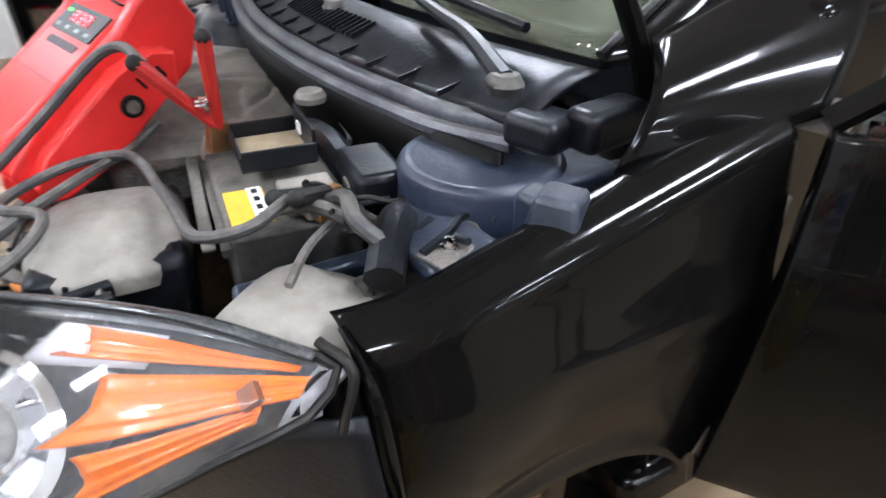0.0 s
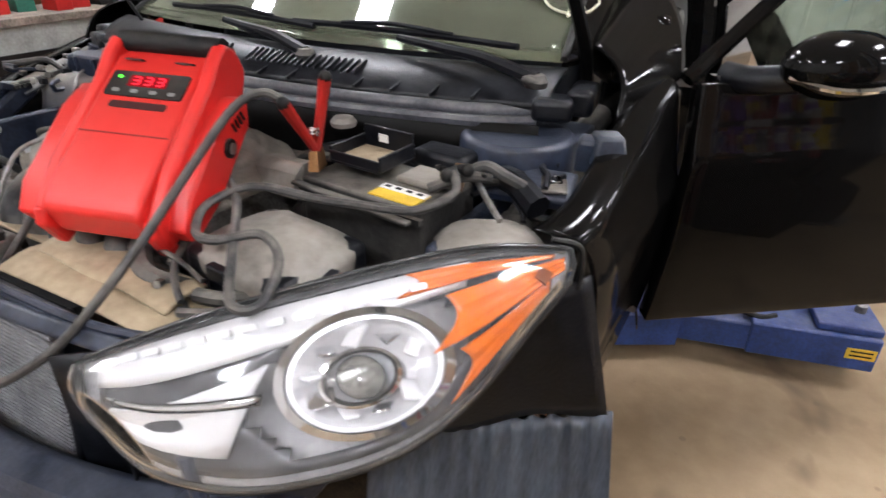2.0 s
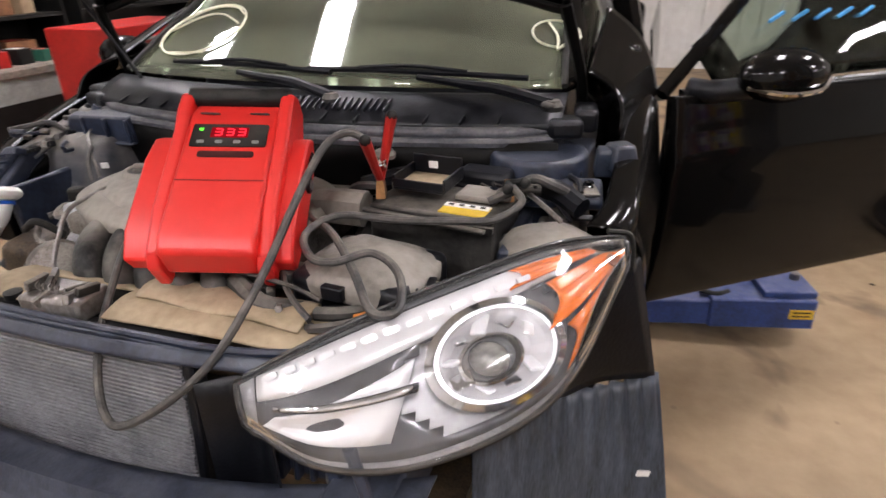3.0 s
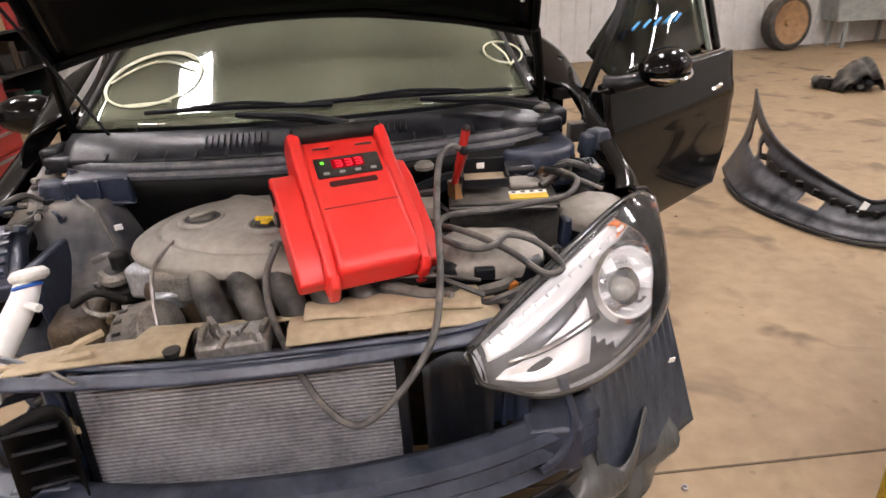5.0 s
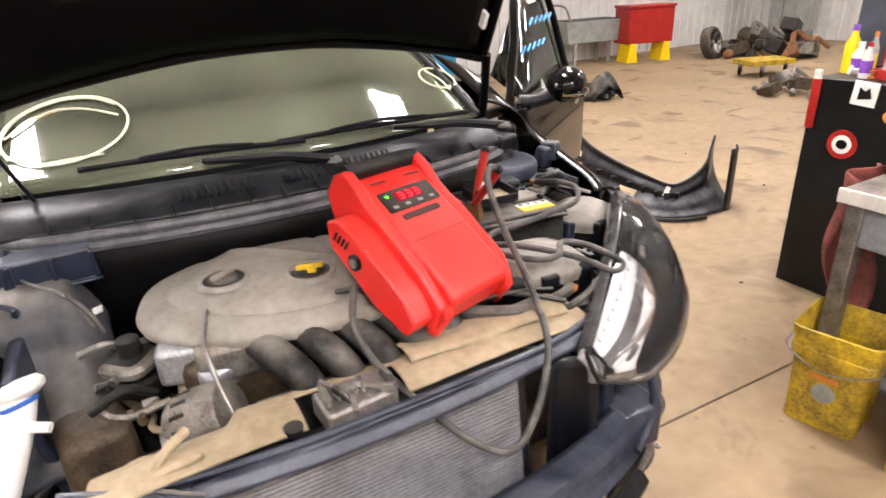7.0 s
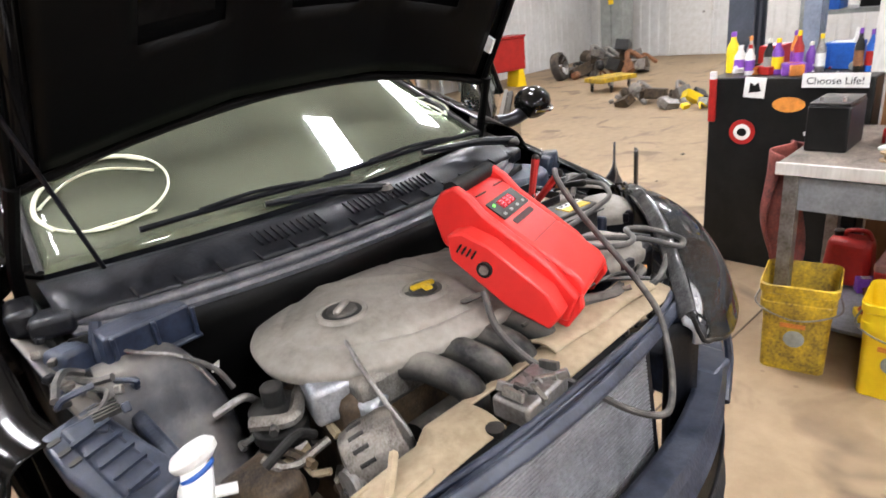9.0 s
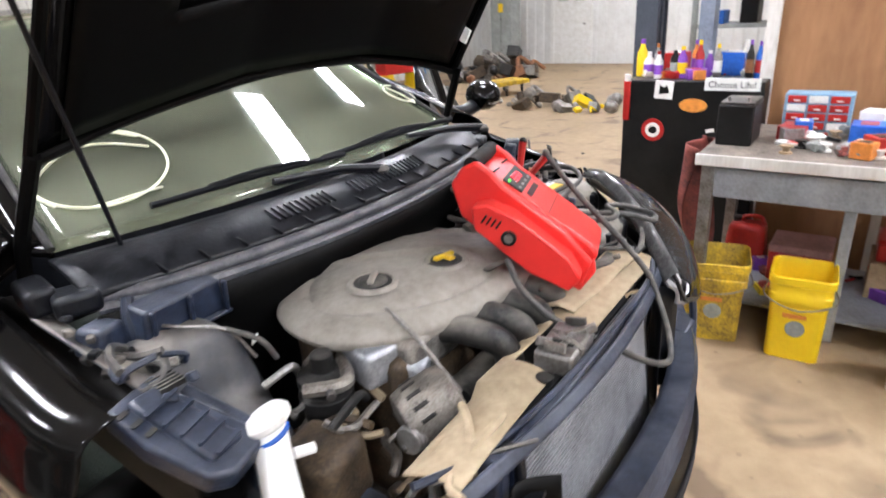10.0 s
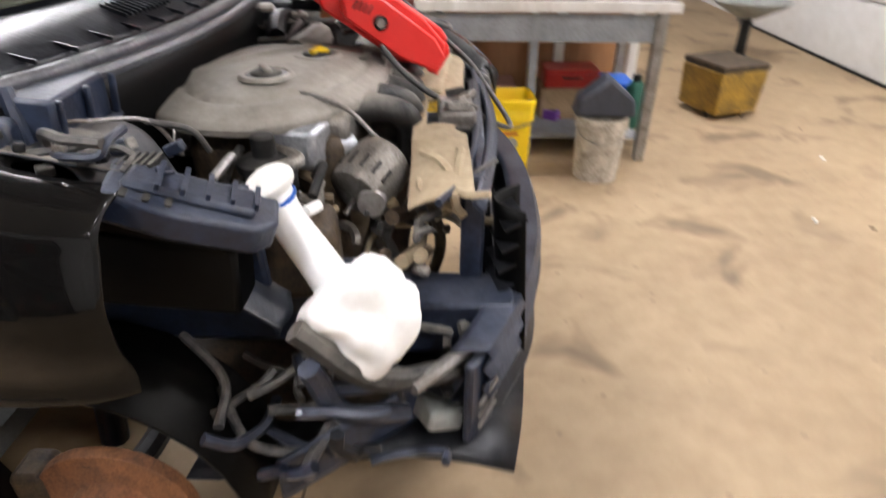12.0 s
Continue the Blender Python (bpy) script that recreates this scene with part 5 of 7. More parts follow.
battery()
part("bolt_plate", B().box((0.852, 0.755, 1.093), (0.05, 0.07, 0.006), (4, 0, 20)), M_ALU, car, bevel=0.002)
part("bolt", B().lathe([(0.013, 0), (0.013, 0.008), (0.008, 0.009), (0.008, 0.018), (0, 0.019)], pose(0.855, 0.755, 1.095), 6, caps=False), M_CHROME, car, "shiny fender bolt")
part("hose_cap", B().lathe([(0.028, 0), (0.030, 0.01), (0.022, 0.02), (0, 0.022)], pose(0.345, 0.755, 1.130), 18, caps=False), M_COVER, car)

# washer bottle
wb = part("washer_bottle", B().tube([(-0.695, 0.478, 1.015), (-0.715, 0.455, 0.965), (-0.75, 0.40, 0.90), (-0.785, 0.35, 0.84)], 0.030, 16, r_end=0.038), M_MILK, car, "white washer bottle with long filler neck")
part("tank", B().ball((-0.808, 0.330, 0.838), (0.078, 0.094, 0.102), (10, 12, 20), 0.42, 3, 48), M_MILK, wb, "milky white washer tank")
part("cap", B().lathe([(0.030, -0.01), (0.044, 0.0), (0.046, 0.012), (0.036, 0.024), (0.0, 0.028)], pose(-0.692, 0.482, 1.018, -22, -12, 0), 22, caps=False), M_WHITE, wb, "dusty grey-white cap", bevel=0.002)
part("neck_band", B().lathe([(0.034, -0.004), (0.036, 0.0), (0.034, 0.006)], pose(-0.700, 0.472, 1.0, -22, -12, 0), 20, caps=False), M_BLUE, wb)
part("neck_stub", B().tube([(-0.69, 0.43, 0.97), (-0.655, 0.415, 0.965)], 0.011, 8), M_MILK, wb)
# right-hand lamp carrier
b = B()
m = axes((-0.830, 0.685, 1.075), (0.055, -0.20, -0.085), (1, 0.25, 0.1))
b.prism([(0, -0.055), (0.10, -0.070), (0.22, -0.062), (0.25, -0.03), (0.25, 0.045), (0.20, 0.060), (0.06, 0.048), (0, 0.055)], 0.050, m @ pose(0, 0, -0.02))
b.prism([(0.02, -0.03), (0.21, -0.04), (0.22, 0.03), (0.03, 0.03)], 0.018, m @ pose(0, 0, 0.026))
lc = part("lamp_carrier", b, M_NAVY, car, "grey dusty plastic lamp carrier", bevel=0.012, seg=3)
for i in range(5):
    part("carrier_rib", B().prism(rounded(0.008, 0.075 - 0.004 * i, 0.003, 2), 0.010, m @ pose(0.07 + 0.035 * i, 0.0, 0.042)), M_NAVY, lc)
for i in range(3):
    part("carrier_slot", B().prism(rounded(0.010, 0.022, 0.003, 2), 0.003, m @ pose(0.03 + 0.03 * i, -0.045, 0.0305)), M_BLACK, lc)
for pts, r, m_ in [([(-0.88, 0.42, 0.86), (-0.86, 0.30, 0.74), (-0.74, 0.16, 0.66)], 0.022, M_PLASD), ([(-0.90, 0.40, 0.80), (-0.86, 0.36, 0.66), (-0.78, 0.26, 0.58)], 0.020, M_NAVY),
                   ([(-0.84, 0.24, 0.70), (-0.70, 0.12, 0.70), (-0.60, 0.06, 0.70)], 0.014, M_STEEL), ([(-0.76, 0.62, 0.62), (-0.86, 0.54, 0.58), (-0.84, 0.44, 0.54), (-0.76, 0.40, 0.52)], 0.010, M_CABLE),
                   ([(-0.70, 0.70, 0.70), (-0.78, 0.60, 0.66), (-0.88, 0.58, 0.64)], 0.010, M_CABLE)]:
    part("bracket", B().tube(pts, r, 8), m_, car)
part("lower_panel", B().grid(lambda u, v: Vector((-0.62 - 0.28 * u, 0.12 + 0.36 * u, 0.60 - 0.10 * v - 0.03 * u)), 12, 6), M_NAVY, car, thick=0.01)
part("beam_end_plate", B().box((-0.74, 0.115, 0.60), (0.10, 0.02, 0.20), (0, 0, -32)), M_NAVY, car, bevel=0.006)
for i in range(3):
    part("end_slot", B().box((-0.75, 0.098, 0.55 + 0.03 * i), (0.07, 0.006, 0.006), (0, -18, -32)), M_STEEL, car)
part("foam_block", B().box((-0.72, 0.20, 0.53), (0.10, 0.08, 0.05), (20, 10, 30)), M_GREY, car, bevel=0.01)
part("under_shield", B().grid(lambda u, v: Vector((-0.30 - 0.50 * u, -0.02 + 0.68 * v + 0.06 * u * u, 0.43 + 0.04 * math.sin(5 * v) + 0.02 * math.sin(9 * u))), 10, 10), M_PLAS, car, thick=0.005)


# hubs with the wheels off
for s in (1, -1):
    R = pose(s * 0.785, 0.895, 0.285, 0, s * 90, 0) @ Matrix.Scale(1.18, 4)
    hub = part("brake_disc", B().lathe([(0.07, 0.0), (0.07, 0.035), (0.078, 0.04), (0.08, 0.012), (0.148, 0.012), (0.150, -0.012), (0.06, -0.014)], R, 40, caps=False), M_RUST, car, "rusty brake disc with wheel studs, wheel removed", bevel=0.002)
    part("hub_centre", B().lathe([(0.034, 0.02), (0.034, 0.05), (0.026, 0.056), (0.0, 0.056)], R, 20, caps=False), M_STEEL, hub)
    part("hat_face", B().lathe([(0.076, 0.036), (0.03, 0.040)], R, 30, caps=False), M_OIL, hub, thick=0.004)
    for k in range(5):
        a = 2 * math.pi * k / 5 + 0.4
        part("wheel_stud", B().lathe([(0.006, 0.03), (0.006, 0.075), (0.004, 0.078)], R @ Matrix.Translation((0.056 * math.cos(a), 0.056 * math.sin(a), 0)), 8), M_CHROME, hub)
    part("caliper", B().box((s * 0.765, 1.06, 0.33), (0.09, 0.07, 0.14)), M_OIL, hub, bevel=0.015)
    part("strut", B().tube([(s * 0.68, 0.93, 0.38), (s * 0.66, 0.90, 0.70), (s * 0.64, 0.86, 1.0)], 0.03, 10), M_PLAS, hub)
    part("control_arm", B().tube([(s * 0.74, 0.93, 0.27), (s * 0.55, 0.90, 0.28), (s * 0.35, 0.95, 0.30)], 0.03, 8), M_PLAS, hub)
    rear = part("rear_wheel", B().lathe([(0.20, -0.09), (0.30, -0.10), (0.318, -0.07), (0.318, 0.07), (0.30, 0.10), (0.20, 0.09)], pose(s * 0.80, 3.70, 0.36, 0, 90, 0), 36, caps=False), M_TYRE, car)
    part("rim", B().lathe([(0.0, 0.02), (0.08, 0.03), (0.19, 0.06), (0.205, 0.09), (0.2, -0.09)], pose(s * 0.80, 3.70, 0.36, 0, s * 90, 0), 30, caps=False), M_ALU, rear)


# ---- battery charger on the engine ----
def charger():
    c = empty("battery_charger", (0.15, 0.42, 1.05))
    tagged(c, "red plastic battery charger with lit red display, resting on the engine", "battery charger")
    m = axes((0.007, 0.4765, 1.325), (0.24, -0.79, -0.565), (0.93, 0.37, 0.01)) @ Matrix.Diagonal((0.95, 1.06, 1, 1))
    side = [(0.0, -0.020), (0.045, 0.0), (0.37, 0.0), (0.405, -0.012), (0.412, -0.085), (0.30, -0.128), (0.06, -0.128), (0.0, -0.085)]
    flip = m @ Matrix(((1, 0, 0, 0), (0, 0, 1, 0), (0, 1, 0, 0), (0, 0, 0, 1)))
    part("body", B().prism(side, 0.180, flip @ pose(0, 0, 0.022)), M_RED, c, bevel=0.010, seg=3)
    guard = [(-0.022, -0.075), (-0.022, -0.02), (0.0, 0.012), (0.045, 0.012), (0.10, 0.000), (0.30, -0.006), (0.40, -0.030), (0.418, -0.095), (0.30, -0.135), (0.05, -0.13)]
    for z0 in (-0.004, 0.200):
        part("side_guard", B().prism(guard, 0.028, flip @ pose(0, 0, z0)), M_RED, c, bevel=0.008, seg=3)
        part("side_swell", B().prism([(0.09, -0.040), (0.16, -0.026), (0.34, -0.034), (0.395, -0.060), (0.39, -0.105), (0.28, -0.125), (0.10, -0.115), (0.06, -0.07)], 0.058 if z0 < 0.1 else 0.040, flip @ pose(0, 0, -0.058 if z0 < 0.1 else 0.220)), M_RED, c, bevel=0.006, seg=2)
    part("handle", B().tube([m @ Vector((-0.004, y, -0.006)) for y in (0.012, 0.07, 0.15, 0.215)], 0.021, 12), M_RUBBER, c, "black rubber grip handle")
    for y in (0.035, 0.135):
        part("handle_slot", B().box(m @ Vector((0.052, y + 0.028, 0.0008)), (0.04, 0.012, 0.003), (-25, 0, 10)), M_BLACK, c)
    pan = part("display_panel", B().prism(rounded(0.062, 0.150, 0.004, 2), 0.003, m @ pose(0.115, 0.112, 0.0)), M_BLACK, c, "black display panel")
    part("screen", B().prism(rounded(0.028, 0.074, 0.002, 2), 0.0012, m @ pose(0.108, 0.112, 0.0032)), mat("dark_red_screen", (0.12, 0.004, 0.006), 0.25, emit=(0.8, 0.0, 0.02), emit_s=0.25), pan)
    for i in range(3):
        y = 0.090 + 0.023 * i
        for dx, dy, sx, sy in ((-0.009, 0, 0.003, 0.012), (0, 0, 0.003, 0.012), (0.009, 0, 0.003, 0.012), (-0.0045, 0.007, 0.009, 0.003), (0.0045, 0.007, 0.009, 0.003)):
            part("digit_bar", B().prism(rounded(sx, sy, 0.001, 1), 0.0008, m @ pose(0.108 + dx, y + dy, 0.0046)), M_SCREEN, pan)
    part("status_light", B().prism(rounded(0.006, 0.008, 0.002, 2), 0.002, m @ pose(0.100, 0.055, 0.003)), M_LED, pan)
    for i in range(4):
        part("button", B().prism(rounded(0.008, 0.014, 0.002, 2), 0.0015, m @ pose(0.134, 0.058 + 0.036 * i, 0.003)), M_GREY, pan)
    part("badge_bar", B().prism(rounded(0.017, 0.110, 0.006), 0.0012, m @ pose(0.166, 0.112, 0.0)), mat("dark_badge", (0.05, 0.008, 0.008), 0.5), c)
    part("seam", B().prism(rounded(0.0025, 0.17, 0.001, 1), 0.0012, m @ pose(0.235, 0.112, 0.0)), M_DARKRED, c)
    for yy, sgn in ((-0.0595, -1), (0.2615, 1)):
        for i in range(4):
            part("side_vent", B().prism(rounded(0.005, 0.024, 0.002, 2), 0.004, flip @ pose(0.105 + 0.013 * i, -0.074 + 0.003 * i, yy - 0.002)), M_BLACK, c)
        base = m @ Vector((0.185, yy, -0.078))
        w = (m.to_3x3() @ Vector((0, sgn, 0))).normalized()
        fm = axes(base, m.to_3x3() @ Vector((1, 0, 0)), w.cross(m.to_3x3() @ Vector((1, 0, 0))))
        part("socket", B().lathe([(0.019, -0.002), (0.019, 0.005), (0.013, 0.006), (0.012, 0.002), (0.0, 0.002)], fm, 20, caps=False), M_BLACK, c, "round black socket")
        part("socket_ring", B().lathe([(0.011, 0.003), (0.011, 0.009), (0.006, 0.009)], fm, 16), M_STEEL, c)
    for y in (0.0, 0.200):
        part("corner_foot", B().prism([(0.392, -0.118), (0.424, -0.112), (0.424, -0.045), (0.400, -0.022)], 0.024, flip @ pose(0, 0, y)), M_RED, c, bevel=0.006)
    # leads
    part("lead", B().tube([(-0.035, 0.36, 1.11), (-0.065, 0.30, 1.05), (-0.05, 0.22, 0.985), (0.0, 0.12, 0.93), (0.06, 0.04, 0.87), (0.128, -0.002, 0.842), (0.20, 0.02, 0.87), (0.27, 0.07, 0.925), (0.312, 0.12, 0.985), (0.335, 0.22, 1.07), (0.345, 0.34, 1.17), (0.365, 0.43, 1.250), (0.40, 0.47, 1.272), (0.432, 0.490, 1.252)], 0.0082, 9), M_CABLE, c, "long black charging lead hanging over the grille")
    loop = [(0.225, 0.50, 1.09), (0.31, 0.445, 1.085), (0.40, 0.37, 1.09), (0.50, 0.26, 1.075), (0.565, 0.19, 1.045), (0.61, 0.205, 1.05), (0.575, 0.285, 1.075), (0.51, 0.315, 1.09), (0.46, 0.265, 1.088), (0.405, 0.275, 1.085), (0.345, 0.355, 1.09), (0.375, 0.44, 1.10), (0.50, 0.465, 1.095), (0.60, 0.475, 1.10), (0.70, 0.485, 1.11), (0.745, 0.54, 1.13), (0.715, 0.60, 1.14)]
    part("lead", B().tube(loop, 0.0082, 9), M_CABLE, c, "second black lead looped beside the air box")

    def clamp(p, top_a, top_b, handle, label):
        p, ta, tb = Vector(p), Vector(top_a), Vector(top_b)
        for q, off in ((ta, 0.006), (tb, -0.006)):
            b = B()
            d = (q - p)
            b.tube([p, p + d * 0.35, p + d * 0.7, q], 0.009, 8, 3, r_end=0.0125)
            arm = part("clamp_handle", b, handle, c, label)
            part("grip_tip", B().ball(q, (0.0125, 0.0125, 0.0125)), M_RUBBER, arm)
        part("clamp_spring", B().tube([p.lerp((ta + tb) / 2, 0.38) + Vector((0.012 * math.cos(k), 0.012 * math.sin(k), 0.001 * k - 0.01)) for k in range(14)], 0.003, 5, 2), M_CHROME, c)
        part("clamp_jaw", B().box(p + Vector((0.0, 0.0, -0.015)), (0.022, 0.05, 0.04), (0, 0, 20), taper=0.7), mat("copper_jaw_" + label[:3], (0.5, 0.27, 0.12), 0.4, metal=0.9, scale=30), c)

    clamp((0.414, 0.577, 1.135), (0.452, 0.575, 1.285), (0.432, 0.480, 1.255), M_REDM, "red clamp handle")
    clamp((0.690, 0.660, 1.125), (0.738, 0.605, 1.150), (0.706, 0.585, 1.140), M_BLACK, "black clamp handle")


charger()


# ---- lift arm under the sill ----
def lift_arm():
    a = empty("lift_arm", (0.9, 1.7, 0))
    tagged(a, "blue painted vehicle lift arm under the open door", "lift arm")
    ang = 14
    R = pose(1.38, 2.03, 0.15, 0, 0, ang)
    part("inner_beam", B().box(R @ Vector((-0.30, 0, 0)), (0.80, 0.20, 0.12), (0, 0, ang)), M_BLUEP, a, bevel=0.008)
    part("outer_beam", B().box(R @ Vector((0.13, 0, 0.008)), (0.44, 0.23, 0.14), (0, 0, ang)), M_BLUEP, a, bevel=0.008)
    part("top_plate", B().box(R @ Vector((0.24, 0.01, 0.095)), (0.22, 0.21, 0.03), (0, 0, ang)), M_BLUEP, a, bevel=0.006)
    part("hook_slot", B().tube([R @ Vector((-0.12, -0.04, 0.078)), R @ Vector((-0.06, -0.07, 0.08)), R @ Vector((0.0, -0.04, 0.078))], 0.012, 8), M_BLACK, a)
    part("pin", B().lathe([(0.02, 0), (0.02, 0.03), (0.012, 0.034)], pose(*(R @ Vector((0.30, 0.03, 0.108)))), 14), M_STEEL, a)
    part("label", B().box(R @ Vector((0.29, -0.1165, 0.012)), (0.10, 0.003, 0.045), (0, 0, ang)), M_LBLYEL, a, "small yellow warning label")
    for i in range(2):
        part("label_bar", B().box(R @ Vector((0.29, -0.1185, 0.022 - 0.018 * i)), (0.075, 0.002, 0.006), (0, 0, ang)), M_BLACK, a)
    part("carriage", B().box((0.45, 1.50, 0.21), (0.30, 0.34, 0.42)), M_BLUEP, a, bevel=0.01)
    part("arm_base", B().box((0.80, 1.80, 0.15), (0.5, 0.24, 0.14), (0, 0, 30)), M_BLUEP, a)


lift_arm()


# ---- work bench corner ----
def bench():
    t = empty("work_bench", (2.3, -0.3, 0))
    tagged(t, "grey steel work bench with stained cluttered top", "work bench")
    part("top", B().box((2.33, -0.35, 0.905), (0.86, 1.46, 0.05)), M_BENCHTOP, t, bevel=0.006)
    part("front_edge", B().box((1.898, -0.35, 0.905), (0.014, 1.47, 0.056)), M_STUD, t, bevel=0.003)
    part("apron", B().box((1.945, -0.35, 0.785), (0.02, 1.36, 0.15)), M_BENCH, t, bevel=0.003)
    part("side_apron", B().box((2.33, 0.345, 0.785), (0.76, 0.02, 0.15)), M_BENCH, t, bevel=0.003)
    for x in (1.945, 2.70):
        for y in (0.325, -1.0):
            part("leg", B().box((x, y, 0.44), (0.06, 0.06, 0.88)), M_STEEL, t, bevel=0.004)
    for y in (-0.30,):
        part("mid_leg", B().box((2.0, y, 0.36), (0.05, 0.05, 0.70)), M_BENCH, t, bevel=0.004)
    part("lower_shelf", B().box((2.38, -0.35, 0.11), (0.70, 1.34, 0.02)), M_BENCH, t, bevel=0.003)
    part("shelf_ledge", B().box((2.72, -0.80, 1.13), (0.20, 0.75, 0.02)), M_GREY, t, bevel=0.003)
    for y in (-0.48, -1.12):
        part("ledge_post", B().box((2.72, y, 1.03), (0.04, 0.03, 0.20)), M_GREY, t)


bench()


def black_cabinet():
    c = empty("tool_cabinet", (3.05, 0.66, 0))
    tagged(c, "tall black steel cabinet covered in stickers", "cabinet")
    body = part("body", B().box((3.05, 0.66, 0.58), (0.5, 0.84, 1.16)), M_BLACK, c, bevel=0.008)
    part("sticker", B().box((2.797, 0.82, 1.105), (0.004, 0.115, 0.115), (4, 0, 0)), M_PAPER, body, "white square sticker with black figure")
    part("sticker_print", B().prism([(-0.03, -0.03), (0.035, -0.02), (0.02, 0.03), (0.0, 0.012), (-0.025, 0.03)], 0.002, pose(2.7945, 0.82, 1.105, 90, 0, -90)), M_BLACK, body)
    part("sticker", B().prism([(0.085 * math.cos(k * 0.3142), 0.042 * math.sin(k * 0.3142)) for k in range(20)], 0.003, pose(2.799, 0.635, 1.012, 90, 0, -90)), M_LBLORG, body, "orange oval sticker")
    part("sticker", B().lathe([(0.074, 0), (0.074, 0.003), (0.05, 0.003)], pose(2.800, 0.875, 0.845, 0, -90, 0), 28), M_REDM, body, "round red and white sticker")
    part("sticker_print", B().lathe([(0.048, 0), (0.048, 0.004), (0.0, 0.004)], pose(2.799, 0.875, 0.845, 0, -90, 0), 24, caps=False), M_PAPER, body)
    part("sticker_print", B().ball((2.7945, 0.875, 0.845), (0.002, 0.028, 0.024)), M_BLACK, body)
    part("sticker", B().box((2.797, 0.52, 0.86), (0.003, 0.05, 0.022), (-15, 0, 0)), M_PAPER, body)
    part("tape_roll", B().box((2.79, 1.055, 1.03), (0.02, 0.045, 0.26)), M_REDM, body, "red handled tool hung on the corner", bevel=0.008)
    part("tape_top", B().box((2.79, 1.055, 1.175), (0.022, 0.04, 0.05)), M_WHITE, body, bevel=0.008)
    sign = part("sign", B().box((2.790, 0.42, 1.145), (0.008, 0.31, 0.075)), M_PAPER, body, "white sign with dark lettering")
    words("sign_text", "Choose Life!", 0.052, pose(2.785, 0.42, 1.142, 90, 0, -90), M_BLACK, sign)


black_cabinet()

# rag on the bench end
b = B()
b.grid(lambda u, v: Vector((2.10 + 0.30 * u + 0.03 * math.sin(9 * v), 0.42 + 0.05 * math.sin(7 * u + 3 * v) + 0.04 * math.sin(15 * u), 0.90 - 0.62 * v + 0.05 * math.sin(4 * u))), 26, 20)
tagged(part("rag", b, M_CLOTH, thick=0.012, angle=80), "dirty red shop rags hanging off the bench end", "rag")


def square_bucket(material, wide=1.0):
    e = empty("bucket")
    b = B()
    rings = [(wide * s_, z_, r_) for s_, z_, r_ in ((0.205, 0.0, 0.03), (0.215, 0.30, 0.035), (0.235, 0.305, 0.04), (0.238, 0.345, 0.04), (0.232, 0.35, 0.04), (0.236, 0.39, 0.04), (0.245, 0.395, 0.04), (0.248, 0.43, 0.04), (0.238, 0.435, 0.04), (0.228, 0.42, 0.036), (0.195, 0.03, 0.03))]
    vs = [[b.bm.verts.new((x, y, z)) for x, y in rounded(s, s, r, 4)] for s, z, r in rings]
    k = len(vs[0])
    for p, q in zip(vs, vs[1:]):
        for j in range(k):
            b.bm.faces.new((p[j], p[(j + 1) % k], q[(j + 1) % k], q[j]))
    b.bm.faces.new(vs[0][::-1])
    b.bm.faces.new(vs[-1])
    part("body", b, material, e)
    part("label", B().lathe([(0.042, 0), (0.042, 0.002), (0.0, 0.002)], pose(-0.1085 * wide, 0.0, 0.17, 0, -90, 0), 22, caps=False), M_GREY, e, "round grey printed label")
    part("label_bar", B().box((-0.1085 * wide, 0.01, 0.235), (0.003, 0.10, 0.022)), M_ORANGE, e)
    part("handle", B().tube([(-0.01, -0.124 * wide, 0.36), (-0.10 * wide, -0.128 * wide, 0.32), (-0.135 * wide, 0.0, 0.28), (-0.10 * wide, 0.128 * wide, 0.32), (-0.01, 0.124 * wide, 0.36)], 0.004, 6), M_STEEL, e, "thin wire handle")
    return e


bk = square_bucket(M_YEL, 1.12)
bk.matrix_basis = pose(1.855, -0.165, 0, 0, 0, 4)
tagged(bk, "clean bright yellow square plastic bucket on the floor", "bucket", "yellow buckets")
bk2 = square_bucket(M_YELD, 1.25)
bk2.matrix_basis = pose(1.875, 0.225, 0, 0, 0, 12)
tagged(bk2, "dirty yellow square plastic bucket stained with oil", "bucket", "yellow buckets")

rb = empty("round_bucket", (1.70, -0.68, 0))
tagged(rb, "dirty white round plastic pail beside the bench", "bucket")
part("body", B().lathe([(0.125, 0.0), (0.140, 0.30), (0.150, 0.302), (0.150, 0.33), (0.145, 0.335), (0.150, 0.34), (0.150, 0.37), (0.138, 0.37), (0.118, 0.02)], pose(1.70, -0.68, 0), 32), mat("smeared_white_plastic", (0.62, 0.57, 0.48), 0.5, dark=(0.22, 0.18, 0.13), scale=14), rb)
part("handle", B().tube([(1.70, -0.53, 0.33), (1.60, -0.56, 0.27), (1.545, -0.68, 0.24), (1.60, -0.80, 0.27), (1.70, -0.83, 0.33)], 0.003, 6), M_STEEL, rb)
b = B()
b.prism([(-0.17, 0.0), (0.17, 0.0), (0.15, 0.09), (0.0, 0.22), (-0.15, 0.10)], 0.16, pose(1.62, -0.68, 0.373, 90, 0, 90))
tagged(part("plastic_cover", b, mat("slate_plastic", (0.05, 0.055, 0.07), 0.5, scale=6), bevel=0.02, seg=3), "dark grey folded plastic cover lying on the pail", "cover")


